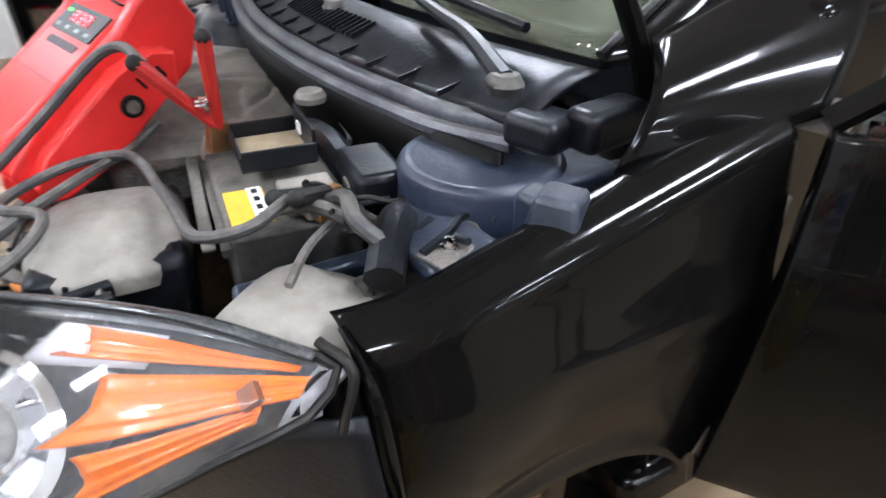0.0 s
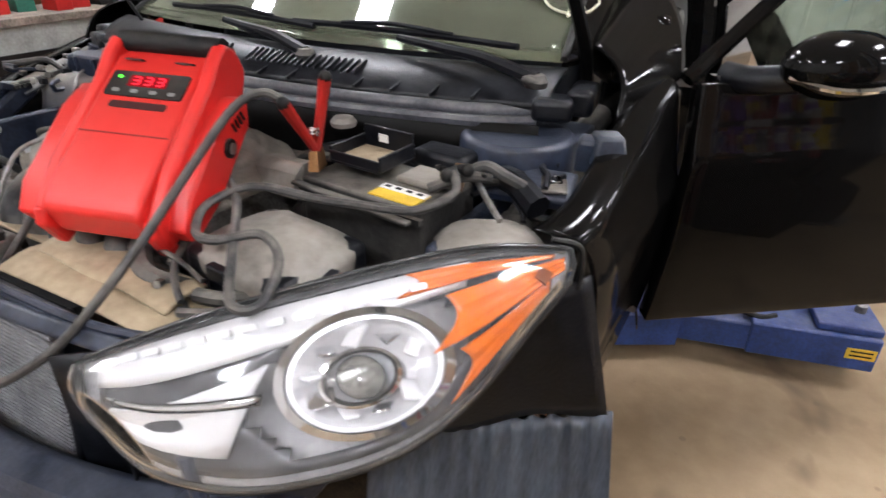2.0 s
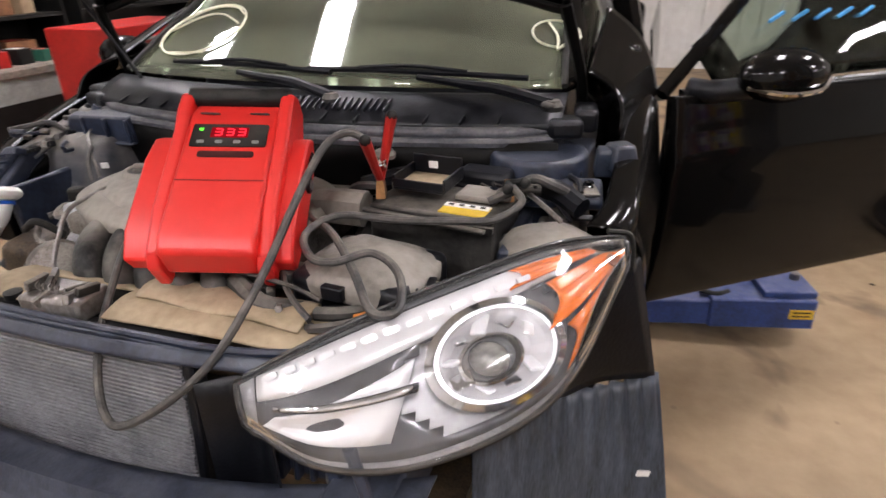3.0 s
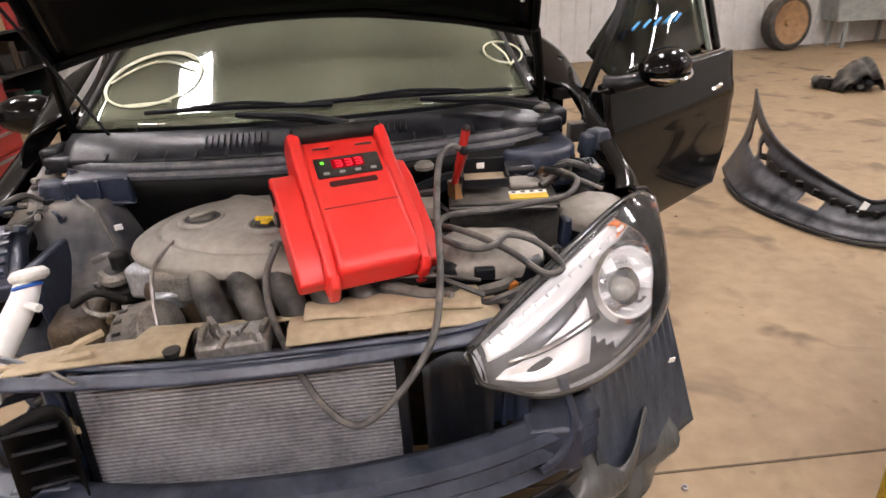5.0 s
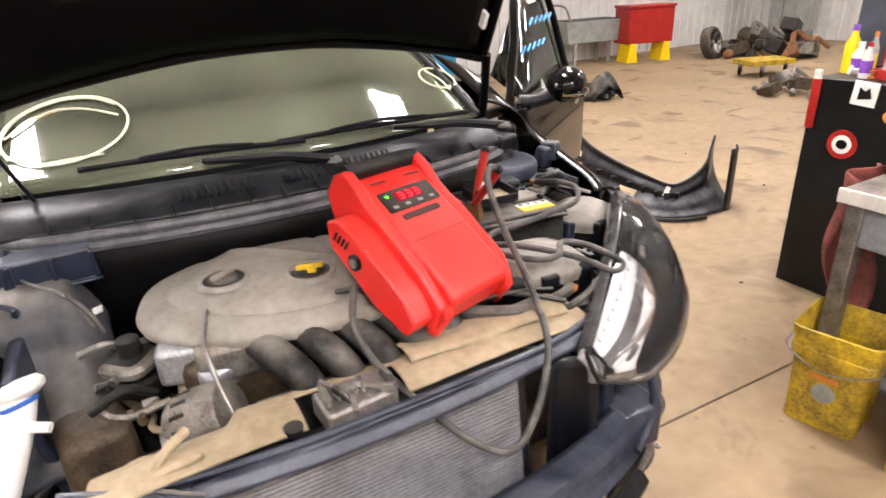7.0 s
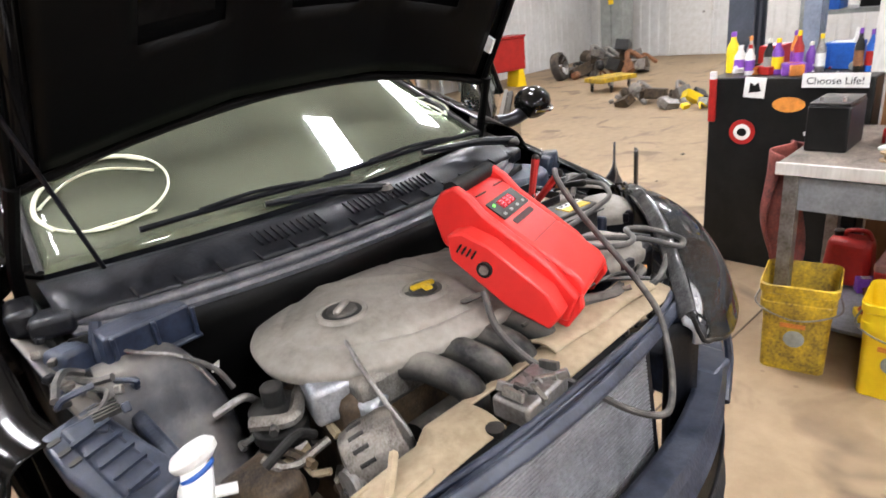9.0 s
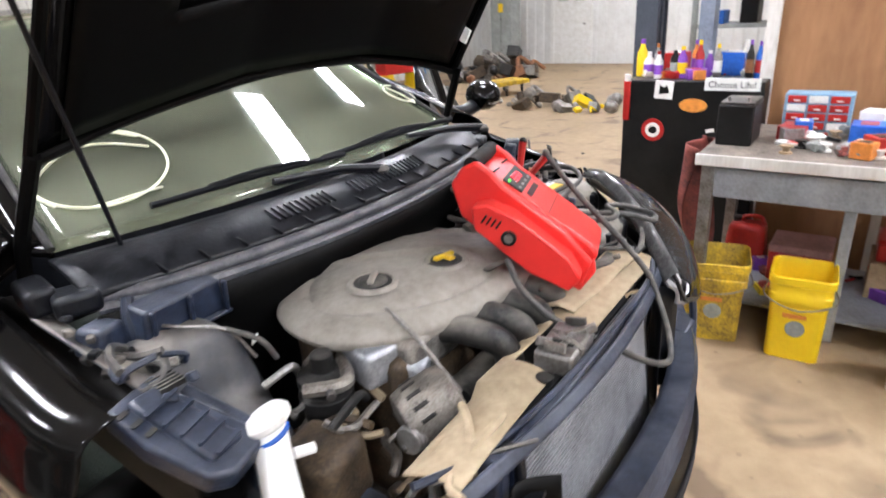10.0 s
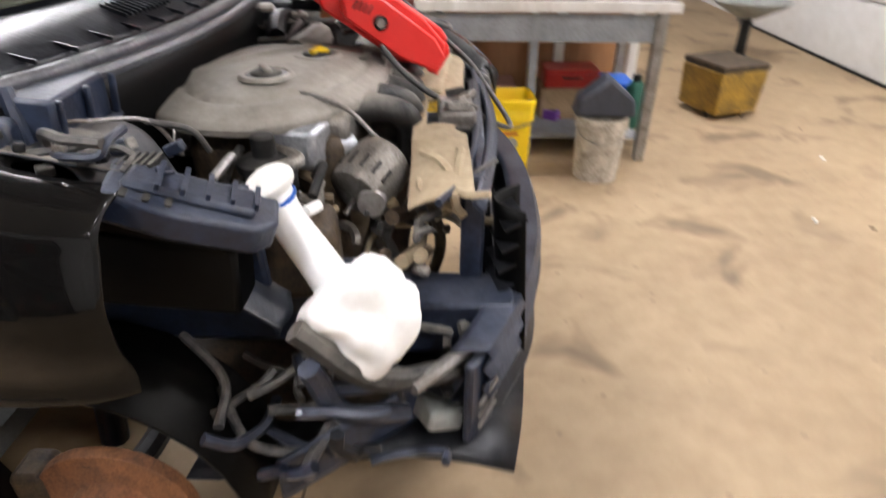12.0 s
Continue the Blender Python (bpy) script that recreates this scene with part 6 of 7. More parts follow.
# things under the bench
def jug(loc, material, label):
    e = empty("fuel_can", loc)
    x, y, z = loc
    part("body", B().box((x, y, z + 0.13), (0.17, 0.24, 0.26), taper=0.82), material, e, bevel=0.035, seg=3)
    part("spout", B().lathe([(0.024, 0), (0.026, 0.03), (0.018, 0.036)], pose(x, y + 0.06, z + 0.255), 14), M_BLACK, e)
    part("grip", B().tube([(x, y - 0.09, z + 0.25), (x, y - 0.06, z + 0.295), (x, y + 0.02, z + 0.29), (x, y + 0.035, z + 0.25)], 0.012, 8), material, e)
    tagged(e, label, "fuel can")


jug((2.58, 0.20, 0.12), M_REDM, "red plastic fuel can on the lower bench shelf")


def case(name, loc, size, body, lid, label, cat):
    e = empty(name, loc)
    x, y, z = loc
    part("body", B().box((x, y, z + size[2] * 0.4), (size[0], size[1], size[2] * 0.8)), body, e, bevel=0.012)
    part("lid", B().box((x, y, z + size[2] * 0.88), (size[0] * 1.02, size[1] * 1.02, size[2] * 0.22)), lid, e, bevel=0.012)
    part("handle", B().tube([(x - size[0] * 0.51, y - 0.06, z + size[2] * 0.6), (x - size[0] * 0.51 - 0.025, y - 0.04, z + size[2] * 0.62), (x - size[0] * 0.51 - 0.025, y + 0.04, z + size[2] * 0.62), (x - size[0] * 0.51, y + 0.06, z + size[2] * 0.6)], 0.008, 6), M_BLACK, e)
    tagged(e, label, cat)


case("tool_box", (2.50, -0.10, 0.12), (0.26, 0.30, 0.22), M_REDM, mat("dusty_pink_lid", (0.42, 0.22, 0.2), 0.6), "red metal tool box with faded lid", "tool box")
case("drill_case", (2.50, -0.62, 0.32), (0.24, 0.36, 0.12), M_REDM, M_REDM, "flat red plastic tool case", "tool case")
tagged(part("wooden_crate", B().box((2.50, -0.62, 0.22), (0.30, 0.40, 0.20)), M_CARD, bevel=0.006), "brown cardboard crate on the lower shelf", "crate")
tagged(part("storage_bin", B().box((2.42, -0.92, 0.25), (0.28, 0.18, 0.26), taper=1.12), M_BLUE, bevel=0.015), "blue plastic storage bin on the lower shelf", "bin")

# things on the bench
bb2 = part("spare_battery", B().box((2.26, 0.265, 1.033), (0.26, 0.17, 0.205)), M_BLACK, bevel=0.008)
part("lid", B().box((2.26, 0.265, 1.142), (0.25, 0.16, 0.012)), M_PLASD, bb2, bevel=0.003)
for y in (0.22, 0.31):
    part("post", B().lathe([(0.009, 0), (0.008, 0.02)], pose(2.18, y, 1.148), 10), M_STEEL, bb2)
tagged(bb2, "black spare battery standing on the bench corner", "battery")


def organiser():
    e = empty("drawer_organiser", (2.66, -0.05, 0.93))
    part("shell", B().box((2.68, -0.05, 1.03), (0.14, 0.32, 0.20)), mat("pale_blue_plastic", (0.25, 0.45, 0.62), 0.5), e, bevel=0.004)
    for r in range(4):
        for k in range(3):
            d = part("drawer", B().box((2.606, -0.15 + 0.10 * k, 0.96 + 0.047 * r), (0.014, 0.088, 0.038)), M_REDM if (r + k) % 4 else M_WHITE, e, bevel=0.003)
            part("pull", B().box((2.596, -0.15 + 0.10 * k, 0.955 + 0.047 * r), (0.008, 0.03, 0.008)), M_WHITE, d)
    tagged(e, "small blue drawer organiser with red drawers", "organiser")


organiser()
rng = random.Random(3)
PAL = [M_REDM, M_WHITE, M_BLUE, M_CARD, M_YEL, M_GREY, M_PAPER, M_BLACK, M_ORANGE, mat("violet_plastic", (0.25, 0.08, 0.5), 0.4), M_STEEL, M_RUST]


def small_box(x, y, z, s, material, rot, label):
    e = part("carton", B().box((x, y, z + s[2] / 2), s, (0, 0, rot)), material, bevel=0.004)
    part("print_bar", B().box((x, y, z + s[2] + 0.001), (s[0] * 0.6, s[1] * 0.5, 0.002), (0, 0, rot)), rng.choice((M_PAPER, M_BLACK, M_REDM)), e)
    tagged(e, label, "box")


def bottle(x, y, z, r, h, material, cap):
    e = part("bottle", B().lathe([(r * 0.95, 0), (r, 0.01), (r, h * 0.62), (r * 0.45, h * 0.8), (r * 0.4, h * 0.9)], pose(x, y, z), 14), material)
    part("cap", B().lathe([(r * 0.45, h * 0.88), (r * 0.42, h), (0.0, h * 1.005)], pose(x, y, z), 12, caps=False), cap, e)
    part("label", B().lathe([(r * 1.01, h * 0.15), (r * 1.01, h * 0.5)], pose(x, y, z), 14, caps=False), rng.choice(PAL), e)
    tagged(e, "small plastic bottle standing among the workshop clutter", "bottle")


for x, y, s, m_ in ((2.42, 0.02, (0.16, 0.13, 0.07), M_REDM), (2.24, -0.02, (0.07, 0.20, 0.015), M_PAPER), (2.38, -0.30, (0.16, 0.15, 0.10), M_BLUE), (2.52, -0.34, (0.12, 0.16, 0.14), M_PAPER), (2.62, -0.50, (0.14, 0.22, 0.12), M_WHITE), (2.30, -0.45, (0.08, 0.06, 0.03), M_REDM), (2.5, -0.72, (0.16, 0.26, 0.06), M_RUST), (2.40, -0.95, (0.10, 0.09, 0.08), M_YEL)):
    small_box(x, y, 0.931, s, m_, rng.uniform(-18, 18), "small printed carton lying on the bench")
for y, s, m_ in ((-0.60, (0.12, 0.20, 0.11), M_REDM), (-0.83, (0.12, 0.20, 0.09), M_REDM), (-1.05, (0.11, 0.14, 0.12), M_WHITE)):
    small_box(2.72, y, 1.141, s, m_, rng.uniform(-6, 6), "printed parts carton on the bench ledge")
for k in range(16):
    y = 0.32 + 0.72 * k / 15
    x = 2.90 + rng.uniform(0, 0.22)
    if k in (3, 4, 11):
        small_box(x + 0.08, y, 1.161, (0.16, 0.13, 0.14), M_BLUE if k < 6 else M_REDM, rng.uniform(-10, 10), "plastic parts bin on top of the black cabinet")
    else:
        bottle(x, y, 1.161, rng.uniform(0.022, 0.036), rng.uniform(0.12, 0.24), rng.choice(PAL), rng.choice(PAL))
for k in range(12):
    bottle(2.55 + rng.uniform(-0.15, 0.15), -0.45 - 0.5 * k / 11, 0.931, rng.uniform(0.015, 0.03), rng.uniform(0.07, 0.16), rng.choice(PAL), rng.choice(PAL))

# partition with pegboard
XP = 2.98
structure("wall_partition", B().box((XP + 0.06, -0.45, 1.3), (0.06, 1.5, 2.6)), M_WOOD, "brown pegboard partition behind the bench", "wall")
for y in (0.27, -0.42, -0.62, -1.17):
    structure("partition_stud", B().box((XP + 0.01, y, 1.3), (0.04, 0.07 if y != -0.42 else 0.05, 2.6)), M_STUD, "white painted timber stud on the pegboard", "stud")
for i in range(14):
    y, z = -0.70 - 0.09 * (i % 5), 1.45 + 0.16 * (i // 5)
    tg = part("wrench", B().box((XP - 0.002, y, z), (0.012, 0.018, 0.13), (rng.uniform(-12, 12), 0, 0)), M_STEEL if i % 3 else M_RUST, bevel=0.003)
    tagged(tg, "hand tool hanging on the pegboard", "hand tool", "pegboard tools")
tagged(part("leaning_board", B().box((XP - 0.03, -1.02, 1.45), (0.03, 0.10, 1.0), (-22, 0, 0)), M_STUD, bevel=0.004), "pale timber board leaning on the pegboard", "board")
tagged(part("wall_sheet", B().box((XP + 0.024, -1.0, 1.86), (0.006, 0.30, 0.16)), M_PAPER), "white printed sheet pinned to the pegboard", "poster")


def column(x, y, w, d, material, label):
    e = empty("steel_column", (x, y, 0))
    part("web", B().box((x, y, 1.9), (w * 0.25, d, 3.8)), material, e, bevel=0.004)
    for s in (-1, 1):
        part("flange", B().box((x + s * w * 0.5, y, 1.9), (0.03, d, 3.8)), material, e, bevel=0.004)
    part("foot_plate", B().box((x, y, 0.01), (w * 1.8, d * 1.8, 0.02)), material, e)
    tagged(e, label, "column")


column(3.45, 1.13, 0.20, 0.16, mat("dark_grey_blue_steel", (0.06, 0.07, 0.09), 0.5, scale=6), "dark grey-blue steel lift column")
column(3.55, 0.76, 0.10, 0.10, mat("light_blue_grey_steel", (0.28, 0.33, 0.42), 0.5, scale=6), "pale blue-grey steel column behind the cabinet")


def shelf_unit(x, y, w, d, h, label):
    e = empty("shelf_unit", (x, y, 0))
    for z in (0.4, 0.9, 1.4, 1.9):
        part("shelf", B().box((x, y, z), (d, w, 0.03)), M_GREY, e)
    for sx in (-1, 1):
        for sy in (-1, 1):
            part("upright", B().box((x + sx * d / 2, y + sy * w / 2, h / 2), (0.04, 0.04, h)), M_GREY, e)
    tagged(e, label, "shelf unit")
    for z in (0.415, 0.915, 1.415):
        for k in range(6):
            s = (0.2, rng.uniform(0.1, 0.2), rng.uniform(0.1, 0.3))
            small_box(x + rng.uniform(-0.1, 0.1), y - w / 2 + 0.12 + (w - 0.24) * k / 5, z, s, rng.choice(PAL), 0, "box of parts on the workshop shelf")


shelf_unit(4.35, 0.25, 1.5, 0.45, 2.1, "grey steel shelving full of parts boxes and bins")

# yellow oily bin near the garage door
OX, OY = 2.95, -1.86
e = empty("oil_bin", (OX, OY, 0))
part("body", B().box((OX, OY, 0.19), (0.42, 0.38, 0.32), (0, 0, 20), taper=1.08), mat("oily_yellow_steel", (0.42, 0.25, 0.03), 0.5, dark=(0.11, 0.065, 0.02), scale=7, bump=0.2), e, bevel=0.02)
part("lid", B().box((OX, OY, 0.37), (0.45, 0.41, 0.05), (0, 0, 20)), M_OIL, e, bevel=0.015)
for k in range(4):
    part("castor", B().lathe([(0.02, -0.012), (0.03, 0), (0.02, 0.012)], pose(OX + (0.15 if k % 2 else -0.15), OY + (0.13 if k > 1 else -0.13), 0.03, 90, 0, 0), 12), M_BLACK, e)
tagged(e, "oily yellow steel bin with brown lid on castors", "bin")
e = empty("drain_pan", (4.6, -2.7, 0))
part("bowl", B().lathe([(0.10, 0.40), (0.32, 0.52), (0.36, 0.56), (0.34, 0.56), (0.10, 0.42)], pose(4.6, -2.7, 0), 28), M_GREY, e)
part("stand", B().lathe([(0.20, 0.0), (0.05, 0.05), (0.05, 0.40), (0.10, 0.42)], pose(4.6, -2.7, 0), 18), M_BLACK, e)
tagged(e, "grey oil drain pan on a stand by the garage door", "drain pan")
e = empty("spray_can", (2.22, -1.0, 0.121))
part("body", B().lathe([(0.06, 0), (0.06, 0.26), (0.03, 0.30)], pose(2.22, -1.0, 0.121), 16), M_GREEN, e)
part("cap", B().lathe([(0.03, 0.30), (0.03, 0.34)], pose(2.22, -1.0, 0.121), 12), M_BLACK, e)
tagged(e, "dark green gas bottle on the lower bench shelf", "gas bottle")


# ---- bumper cover lying on the floor ----
def bumper_cover():
    ln = [(2.96, 3.55, 0), (2.80, 3.15, 0), (2.75, 2.80, 0), (2.82, 2.42, 0), (2.97, 2.12, 0), (3.20, 1.98, 0), (3.45, 1.96, 0), (3.66, 2.06, 0)]
    skin = mat("scuffed_bumper_plastic", (0.012, 0.014, 0.020), 0.3, spec=0.5, dark=(0.005, 0.005, 0.007), scale=9, dust=(0.24, 0.24, 0.25), dust_amount=0.45, bump=0.3)

    def fn(u, v):
        p = lerp_path(ln, u)
        t = (lerp_path(ln, min(u + 0.01, 1)) - lerp_path(ln, max(u - 0.01, 0))).normalized()
        nrm = Vector((-t.y, t.x, 0))
        h = 0.20 + (0.44 * max(0, 1 - u / 0.62) ** 1.2 if u < 0.62 else 0.30 * ((u - 0.62) / 0.38) ** 1.5)
        lean = 0.16 * v + 0.06 * math.sin(math.pi * v)
        ridge = 0.014 * math.sin(5 * math.pi * v) * (1 - abs(2 * u - 1) ** 4)
        return p + nrm * (lean + ridge) + Vector((0, 0, 0.012 + h * v))

    c = part("bumper_cover", B().grid(fn, 64, 22, skip=lambda u, v: (0.06 < u < 0.16 and 0.45 < v < 0.82) or (0.19 < u < 0.235 and 0.5 < v < 0.78) or (0.40 < u < 0.47 and 0.3 < v < 0.5)), skin, thick=0.008, angle=60)
    tagged(c, "black plastic bumper cover lying on the floor", "bumper cover")
    part("lower_lip", B().tube([fn(k / 12, 0.0) + Vector((-0.035, -0.05, 0.008)) for k in range(1, 10)], 0.014, 8), M_BLACK, c)
    part("upper_edge", B().tube([fn(k / 14, 1.0) for k in range(15)], 0.010, 8), skin, c)
    for k in range(9):
        u = 0.22 + 0.055 * k
        part("mounting_rib", B().box(fn(u, 0.62) + Vector((-0.01, -0.01, 0)), (0.03, 0.05, 0.045), (10 * math.sin(k * 2), 15 * math.cos(k), 20 + 12 * k)), M_BLACK, c, bevel=0.004)
    part("tag", B().box(fn(0.60, 0.78) + Vector((-0.012, -0.012, 0)), (0.012, 0.035, 0.075), (18, 10, 30)), M_PAPER, c, "white paper tag")
    part("end_flap", B().grid(lambda u, v: Vector((3.44 + 0.22 * u, 1.93 + 0.12 * u * u, 0.02 + 0.47 * v - 0.02 * u)), 8, 6), M_BLACK, c, thick=0.01)


bumper_cover()
nt = part("nut", B().lathe([(0.013, 0.0), (0.013, 0.012), (0.007, 0.012), (0.007, 0.0)], pose(1.144, 0.455, 0), 6), M_STEEL)
tagged(nt, "loose steel nut on the concrete", "nut")


# ---- far end of the workshop ----
def heap(name, x, y, z, r, n, mats, label, cat, seed, flat=0.7):
    """A pile of irregular metal pieces."""
    g = random.Random(seed)
    e = empty(name, (x, y, 0))
    for i in range(n):
        a, d = g.uniform(0, 6.28), r * math.sqrt(g.random())
        px, py = x + d * math.cos(a), y + d * math.sin(a)
        s = g.uniform(0.06, 0.2) * r / 0.5
        pz = s * 0.4 + z * g.random() * (1 - d / r)
        k = i % 3
        b = B()
        if k == 0:
            b.box((px, py, pz), (s * 1.6, s, s * 0.8), (g.uniform(-30, 30), g.uniform(-30, 30), g.uniform(0, 180)))
        elif k == 1:
            b.lathe([(s * 0.3, -s * 0.6), (s * 0.55, -s * 0.4), (s * 0.55, s * 0.3), (s * 0.3, s * 0.6)], pose(px, py, pz + s * 0.2, g.uniform(0, 180), g.uniform(0, 90), 0), 14)
        else:
            b.tube([(px, py, pz), (px + s, py + s * 0.5, pz + s * 0.7), (px + s * 1.6, py - s * 0.3, pz)], s * 0.16, 7)
        part("piece", b, g.choice(mats), e, bevel=0.008 if k == 0 else 0)
    tagged(e, label, cat)


def spare_wheel(x, y, r, w, tilt, rim, label):
    e = empty("old_tyre", (x, y, 0))
    m = pose(x, y, r, 90 + tilt, 0, 12)
    part("tyre", B().lathe([(r * 0.72, -w * 0.4), (r * 0.82, -w * 0.5), (r * 0.97, -w * 0.42), (r, -w * 0.25), (r, w * 0.25), (r * 0.97, w * 0.42), (r * 0.82, w * 0.5), (r * 0.72, w * 0.4)], m, 36, caps=False), M_TYRE, e)
    part("rim", B().lathe([(0.0, w * 0.1), (r * 0.2, w * 0.12), (r * 0.45, w * 0.2), (r * 0.70, w * 0.42), (r * 0.77, w * 0.48), (r * 0.72, -w * 0.4)], m, 30, caps=False), rim, e)
    part("hub_cap", B().lathe([(r * 0.14, w * 0.1), (r * 0.12, w * 0.3), (0, w * 0.32)], m, 16, caps=False), rim, e)
    tagged(e, label, "wheel")


spare_wheel(7.0, 9.05, 0.44, 0.24, -6, M_RIM, "old wheel with rusty tan rim against the wall")
spare_wheel(10.35, 7.6, 0.30, 0.2, -14, M_CHROME, "wheel with bright chrome rim leaning by the wall")


def cart(x, y):
    e = empty("parts_cart", (x, y, 0))
    part("tub", B().box((x, y, 0.62), (1.15, 0.5, 0.42), (0, 0, -8), taper=1.12), M_GREY, e, bevel=0.02)
    part("liner", B().box((x, y, 0.835), (1.12, 0.46, 0.02), (0, 0, -8)), M_BLACK, e)
    for sx in (-0.45, 0.45):
        for sy in (-0.18, 0.18):
            part("leg", B().box((x + sx, y + sy, 0.21), (0.05, 0.05, 0.42)), M_GREY, e)
    part("push_bar", B().tube([(x - 0.58, y - 0.2, 0.8), (x - 0.75, y - 0.2, 1.1), (x - 0.75, y + 0.2, 1.1), (x - 0.58, y + 0.2, 0.8)], 0.02, 8), M_STEEL, e)
    tagged(e, "grey-green steel parts cart against the white wall", "cart")


cart(8.35, 9.0)


def red_cabinet(x, y):
    e = empty("parts_washer", (x, y, 0))
    part("tank", B().box((x, y, 0.68), (1.0, 0.55, 0.66), (0, 0, -14)), M_REDM, e, bevel=0.02)
    part("lid", B().box((x, y, 1.035), (1.04, 0.6, 0.05), (0, 0, -14)), M_REDM, e, bevel=0.01)
    for k in (-0.36, 0.36):
        part("leg", B().prism([(-0.12, 0), (0.12, 0), (0.06, 0.36), (-0.06, 0.36)], 0.4, pose(x + k, y + 0.1 - k * 0.25, 0, 90, 0, -14)), M_YEL, e)
    tagged(e, "red steel parts washer on yellow legs", "parts washer")


red_cabinet(9.35, 8.45)
heap("engine_pile", 11.2, 6.9, 0.75, 0.85, 40, [M_OIL, M_STEEL, M_RUST, M_BLACK, M_ALU], "pile of old engines and rusty parts by the door", "engine parts", 5)
heap("scrap_pile", 8.2, 4.4, 0.2, 0.55, 20, [M_ALU, M_STEEL, M_GREY, M_OIL], "grey gearbox casing and scrap on the floor", "scrap", 8)
heap("scrap_pile", 7.9, 3.4, 0.08, 0.5, 14, [M_YEL, M_BLACK, M_STEEL], "yellow and black cables and bits on the floor", "scrap", 9)
heap("scrap_pile", 5.9, 5.95, 0.22, 0.36, 16, [M_PLAS, M_PLASD, M_BLACK], "black crumpled plastic liners on the floor", "scrap", 11)
e = part("plastic_liner", B().grid(lambda u, v: Vector((5.62 + 0.55 * u, 5.72 + 0.4 * v, 0.01 + 0.36 * math.sin(math.pi * u) ** 0.7 * math.sin(math.pi * min(v + 0.15, 1)) + 0.03 * math.sin(17 * u + 9 * v))), 22, 16), M_PLASD, thick=0.01)
tagged(e, "dark grey wheel-arch liner standing on the floor", "liner")
e = empty("dolly", (9.2, 5.65, 0))
part("deck", B().box((9.2, 5.65, 0.22), (0.8, 0.5, 0.08), (0, 0, -20)), M_YELD, e, bevel=0.01)
for sx in (-0.3, 0.3):
    for sy in (-0.2, 0.2):
        part("castor", B().lathe([(0.06, -0.02), (0.08, 0), (0.06, 0.02)], pose(9.2 + sx, 5.65 + sy, 0.08, 90, 0, 20), 14), M_BLACK, e)
        part("fork", B().box((9.2 + sx, 5.65 + sy, 0.15), (0.05, 0.05, 0.08)), M_STEEL, e)
tagged(e, "low yellow engine dolly on castors", "dolly")
e = empty("locker", (13.2, 7.9, 0))
part("body", B().box((13.2, 7.9, 0.85), (0.5, 0.6, 1.7)), M_GREY, e, bevel=0.01)
part("label", B().box((12.944, 7.9, 1.5), (0.004, 0.14, 0.2)), M_YEL, e)
part("door_line", B().box((12.946, 7.9, 0.85), (0.004, 0.01, 1.6)), M_BLACK, e)
tagged(e, "grey steel electrical locker with yellow notice", "locker")
e = empty("drum", (4.9, 8.9, 0))
part("shell", B().lathe([(0.29, 0), (0.30, 0.02), (0.29, 0.04), (0.29, 0.30), (0.30, 0.32), (0.29, 0.34), (0.29, 0.60), (0.30, 0.62), (0.29, 0.64), (0.29, 0.88), (0.30, 0.90), (0.27, 0.90), (0.27, 0.885)], pose(4.9, 8.9, 0), 30), M_TEAL, e)
part("bung", B().lathe([(0.03, 0), (0.03, 0.02)], pose(5.05, 8.9, 0.885), 12), M_STEEL, e)
tagged(e, "blue steel drum near the far wall", "drum")


# ---- tool chests on the west side ----
def tool_chest(x, y, w, d, h, n, label, rot=0):
    e = empty("tool_chest", (x, y, 0))
    part("body", B().box((x, y, 0.12 + (h - 0.12) / 2), (d, w, h - 0.12)), M_REDM, e, bevel=0.01)
    z = 0.16
    for i in range(n):
        hh = (h - 0.22) / n
        dr = part("drawer", B().box((x + d / 2 + 0.008, y, z + hh / 2), (0.02, w * 0.94, hh - 0.015)), M_REDM, e, bevel=0.004)
        part("drawer_pull", B().box((x + d / 2 + 0.026, y, z + hh - 0.025), (0.018, w * 0.9, 0.018)), M_STEEL, dr, "bright drawer pull", bevel=0.004)
        z += hh
    for sx in (-1, 1):
        for sy in (-1, 1):
            part("castor", B().lathe([(0.045, -0.02), (0.06, 0), (0.045, 0.02)], pose(x + sx * d * 0.38, y + sy * w * 0.42, 0.06, 90, 0, 0), 14), M_BLACK, e)
    tagged(e, label, "tool chest")


tool_chest(-2.40, 2.75, 0.85, 0.5, 1.25, 7, "red rolling tool chest with bright drawer pulls")
e = empty("service_counter", (-3.4, 2.2, 0))
part("body", B().box((-3.4, 2.3, 0.47), (0.5, 1.3, 0.90)), M_GREY, e, bevel=0.01)
# black strip on the solid front, paints the shade of an open shelf
part("slot_shade", B().box((-3.146, 2.3, 0.62), (0.006, 1.2, 0.26)), M_BLACK, e)
part("top", B().box((-3.4, 2.3, 0.94), (0.56, 1.36, 0.05)), M_BENCHTOP, e, bevel=0.005)
tagged(e, "grey steel service counter with shelf opening painted dark", "counter")
for k in range(7):
    small_box(-3.4 + rng.uniform(-0.1, 0.1), 1.75 + 0.18 * k, 0.966, (0.16, 0.12, rng.uniform(0.05, 0.12)), rng.choice((M_YEL, M_REDM, M_GREEN, M_BLACK)), rng.uniform(-20, 20), "small coloured carton on the service counter")

# mirror on the far side
mm = part("mirror", B().ball((-1.04, 1.36, 1.27), (0.12, 0.08, 0.07)), M_PAINT, car, "glossy black door mirror")
part("mirror_foot", B().tube([(-0.90, 1.42, 1.24), (-0.97, 1.40, 1.245)], 0.03, 8), M_PLAS, mm)


# ---- small wiring and clutter ----
rng = random.Random(21)


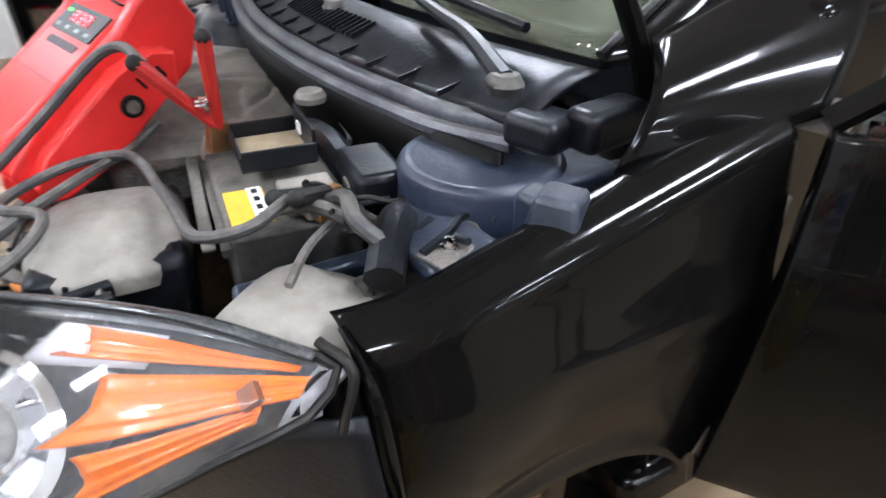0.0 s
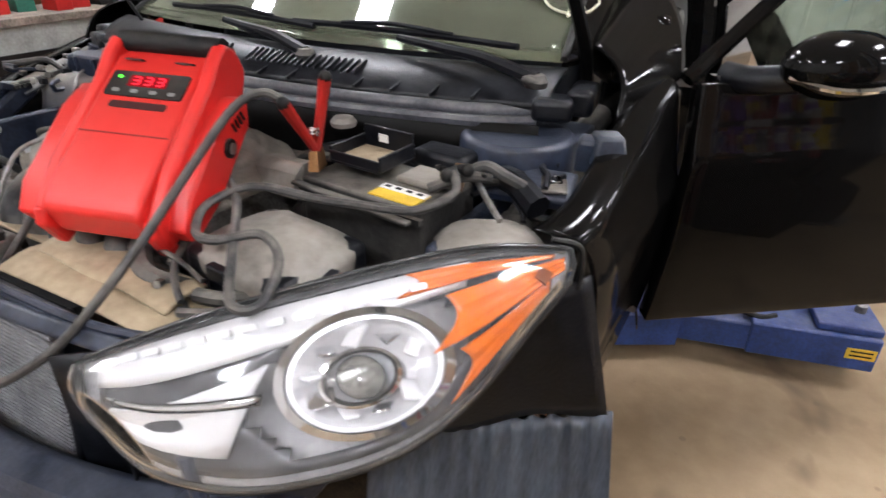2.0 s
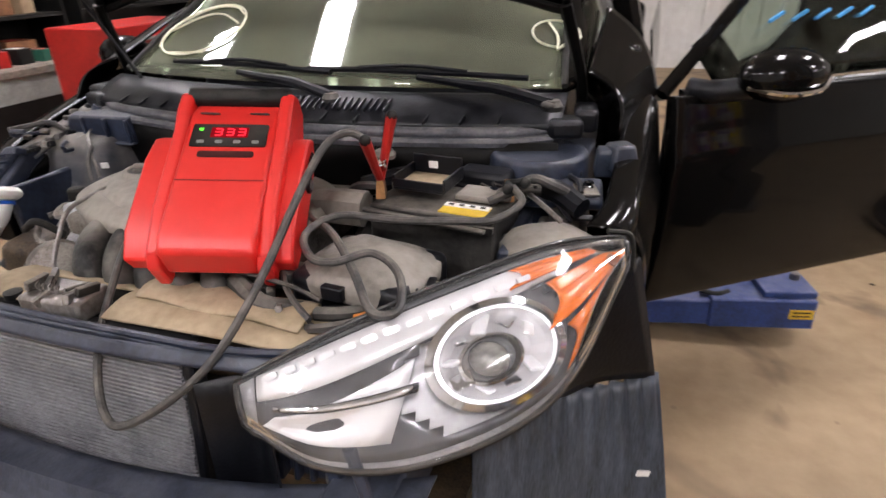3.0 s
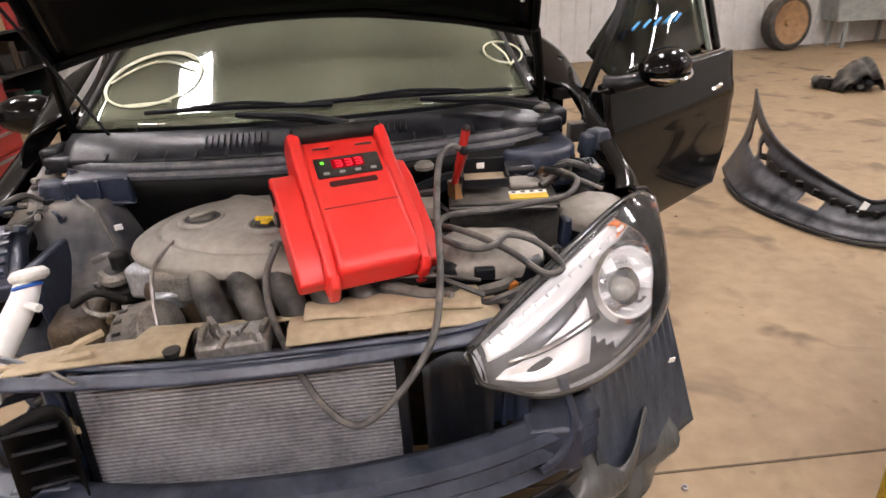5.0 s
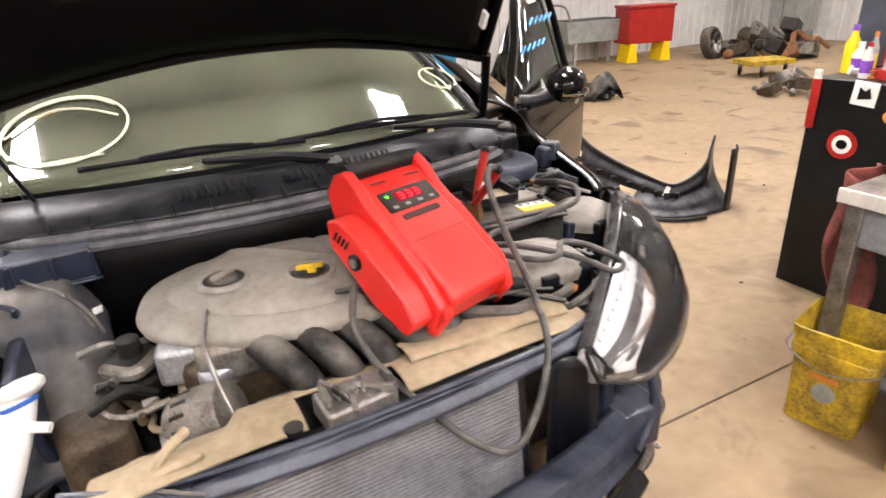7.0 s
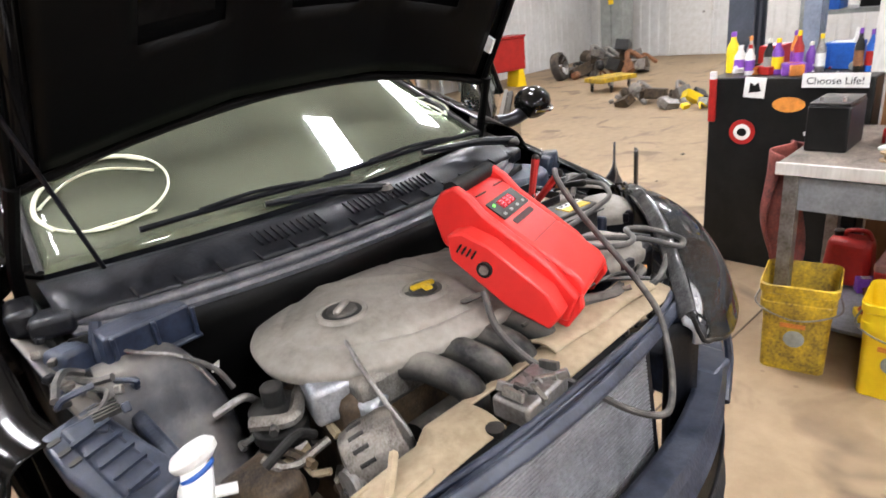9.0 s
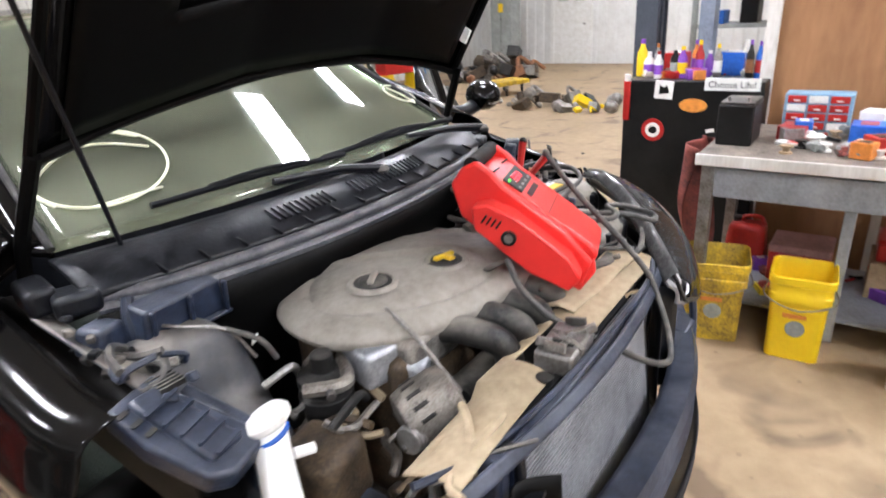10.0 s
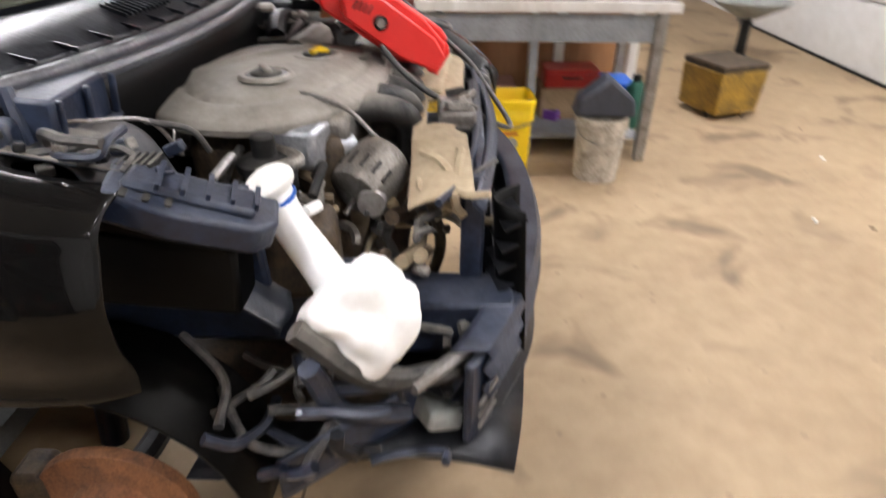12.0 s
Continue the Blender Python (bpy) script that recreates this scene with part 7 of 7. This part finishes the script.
def harness(lo, hi, n, r, mats):
    """Loose wiring between two corners of the bay."""
    for i in range(n):
        p = Vector([rng.uniform(a, b) for a, b in zip(lo, hi)])
        pts = [p]
        d = Vector((rng.uniform(-1, 1), rng.uniform(-1, 1), rng.uniform(-0.3, 0.3))).normalized()
        for k in range(4):
            d = (d + 0.7 * Vector((rng.uniform(-1, 1), rng.uniform(-1, 1), rng.uniform(-0.4, 0.4)))).normalized()
            q = pts[-1] + d * rng.uniform(0.03, 0.07)
            q = Vector([min(max(c, a - 0.02), b + 0.02) for c, a, b in zip(q, lo, hi)])
            pts.append(q)
        part("cable", B().tube(pts, rng.uniform(r * 0.6, r * 1.4), 6, 4), rng.choice(mats), car)


harness((0.68, 0.66, 1.07), (0.86, 0.82, 1.11), 12, 0.006, (M_CABLE, M_RUBBER, M_PLAS))
harness((0.25, 0.68, 1.02), (0.60, 0.78, 1.07), 8, 0.009, (M_CABLE, M_PLASD))
harness((-0.82, 0.68, 1.10), (-0.72, 0.80, 1.13), 6, 0.007, (M_CABLE, M_PLASD, M_NAVY))
harness((-0.56, 0.40, 0.80), (-0.36, 0.60, 0.98), 16, 0.009, (M_OIL, M_CABLE, M_ALU, M_TAN))
harness((-0.60, 0.18, 0.60), (-0.34, 0.34, 0.84), 16, 0.009, (M_OIL, M_TAN, M_CABLE))
harness((0.24, 0.20, 0.92), (0.62, 0.34, 1.0), 16, 0.007, (M_CABLE, M_PLASD, M_ALU))
harness((-0.90, 0.20, 0.52), (-0.62, 0.60, 0.70), 18, 0.010, (M_CABLE, M_PLAS, M_NAVY, M_STEEL))
harness((-0.62, 0.10, 0.86), (-0.44, 0.22, 0.96), 8, 0.007, (M_CABLE, M_STEEL, M_TAN))
for i in range(26):
    z = (-0.82, -0.72) if i % 2 else (0.62, 0.86)
    p = (rng.uniform(*z), rng.uniform(0.60, 0.95), 1.085 + rng.uniform(0, 0.03))
    part("connector", B().box(p, (rng.uniform(0.012, 0.035), rng.uniform(0.012, 0.03), 0.018), (rng.uniform(-25, 25), rng.uniform(-25, 25), rng.uniform(0, 90))), rng.choice((M_PLAS, M_PLASD, M_ALU, M_NAVY)), car, bevel=0.003)
part("brake_pipe", B().tube([(-0.72, 0.95, 1.14), (-0.68, 0.80, 1.125), (-0.60, 0.715, 1.10), (-0.56, 0.685, 1.02)], 0.004, 6), M_STEEL, car)
for k in range(5):
    part("grille_bar", B().box((-0.775, 0.625 + 0.012 * k, 1.098), (0.05, 0.005, 0.010)), M_PLASD, car)


def bench_clutter(x0, x1, y0, y1, z, n):
    for i in range(n):
        x, y = rng.uniform(x0, x1), rng.uniform(y0, y1)
        m_ = rng.choice(PAL)
        k = i % 4
        if k == 0:
            ob = part("hand_tool", B().tube([(x, y, z + 0.008), (x + rng.uniform(-0.08, 0.08), y + rng.uniform(-0.08, 0.08), z + 0.009)], 0.008, 6), rng.choice((M_STEEL, M_BLACK, M_REDM)))
            tagged(ob, "loose hand tool lying among bench clutter", "hand tool")
        elif k == 1:
            ob = part("spool", B().lathe([(0.03, 0), (0.03, 0.008), (0.016, 0.01), (0.016, 0.03), (0.03, 0.032), (0.03, 0.04)], pose(x, y, z), 14), m_)
            tagged(ob, "small spool of tape among bench clutter", "spool")
        elif k == 2:
            ob = part("crumpled_rag", B().ball((x, y, z + 0.02), (rng.uniform(0.03, 0.07), rng.uniform(0.03, 0.06), 0.025), (0, 0, rng.uniform(0, 90)), 0.7, i, 14), rng.choice((M_CLOTH, M_PAPER, M_CARD, M_GREY)))
            tagged(ob, "crumpled rag or paper on the bench", "rag")
        else:
            s = (rng.uniform(0.04, 0.12), rng.uniform(0.04, 0.12), rng.uniform(0.02, 0.10))
            small_box(x, y, z, s, m_, rng.uniform(0, 90), "small printed carton among the bench clutter")


bench_clutter(2.05, 2.72, -1.02, 0.12, 0.931, 64)
bench_clutter(2.62, 2.80, -1.12, -0.46, 1.141, 14)
bench_clutter(2.15, 2.68, -0.95, 0.25, 0.121, 26)
bench_clutter(2.85, 3.25, 0.30, 1.02, 1.161, 22)

# litter and dark drips on the concrete
for i in range(36):
    x, y = rng.uniform(0.9, 5.5), rng.uniform(-2.6, 5.0)
    if 1.5 < x < 2.9 and -1.2 < y < 0.6:
        continue
    s = rng.uniform(0.006, 0.016)
    ob = part("debris", B().ball((x, y, s * 0.4), (s, s * rng.uniform(0.6, 1.6), s * 0.5), (0, 0, rng.uniform(0, 90)), 0.5, i, 8), rng.choice((M_PAPER, M_OIL, M_CARD, M_BLACK)))
    tagged(ob, "small crumb of debris on the concrete floor", "debris")


# ---- dark storage racks along the west side ----
def dark_rack(x, y, w, h):
    e = empty("storage_rack", (x, y, 0))
    part("back_panel", B().box((x - 0.26, y, h / 2), (0.02, w, h)), M_BLACK, e)
    for z in (0.15, 0.7, 1.2, 1.7, 2.2):
        part("shelf", B().box((x, y, z), (0.5, w, 0.03)), M_BLACK, e)
    for sy in (-1, 1):
        part("side_panel", B().box((x, y + sy * w / 2, h / 2), (0.52, 0.03, h)), M_BLACK, e)
    tagged(e, "tall dark storage rack with grimy parts bins", "storage rack", "west racks")
    for z in (0.165, 0.715, 1.215, 1.715):
        k = 0.0
        while k < w - 0.3:
            s = (rng.uniform(0.2, 0.4), rng.uniform(0.12, 0.32), rng.uniform(0.12, 0.36))
            small_box(x, y - w / 2 + 0.2 + k, z, s, rng.choice((M_BLACK, M_OIL, M_REDM, M_PLAS, M_CARD, M_RUST, M_GREEN, M_BLACK)), 0, "grimy parts bin on the dark storage rack")
            k += s[1] + 0.06


for yy in (0.9, 3.0, 5.1, 7.2):
    dark_rack(-4.6, yy, 1.9, 2.5)
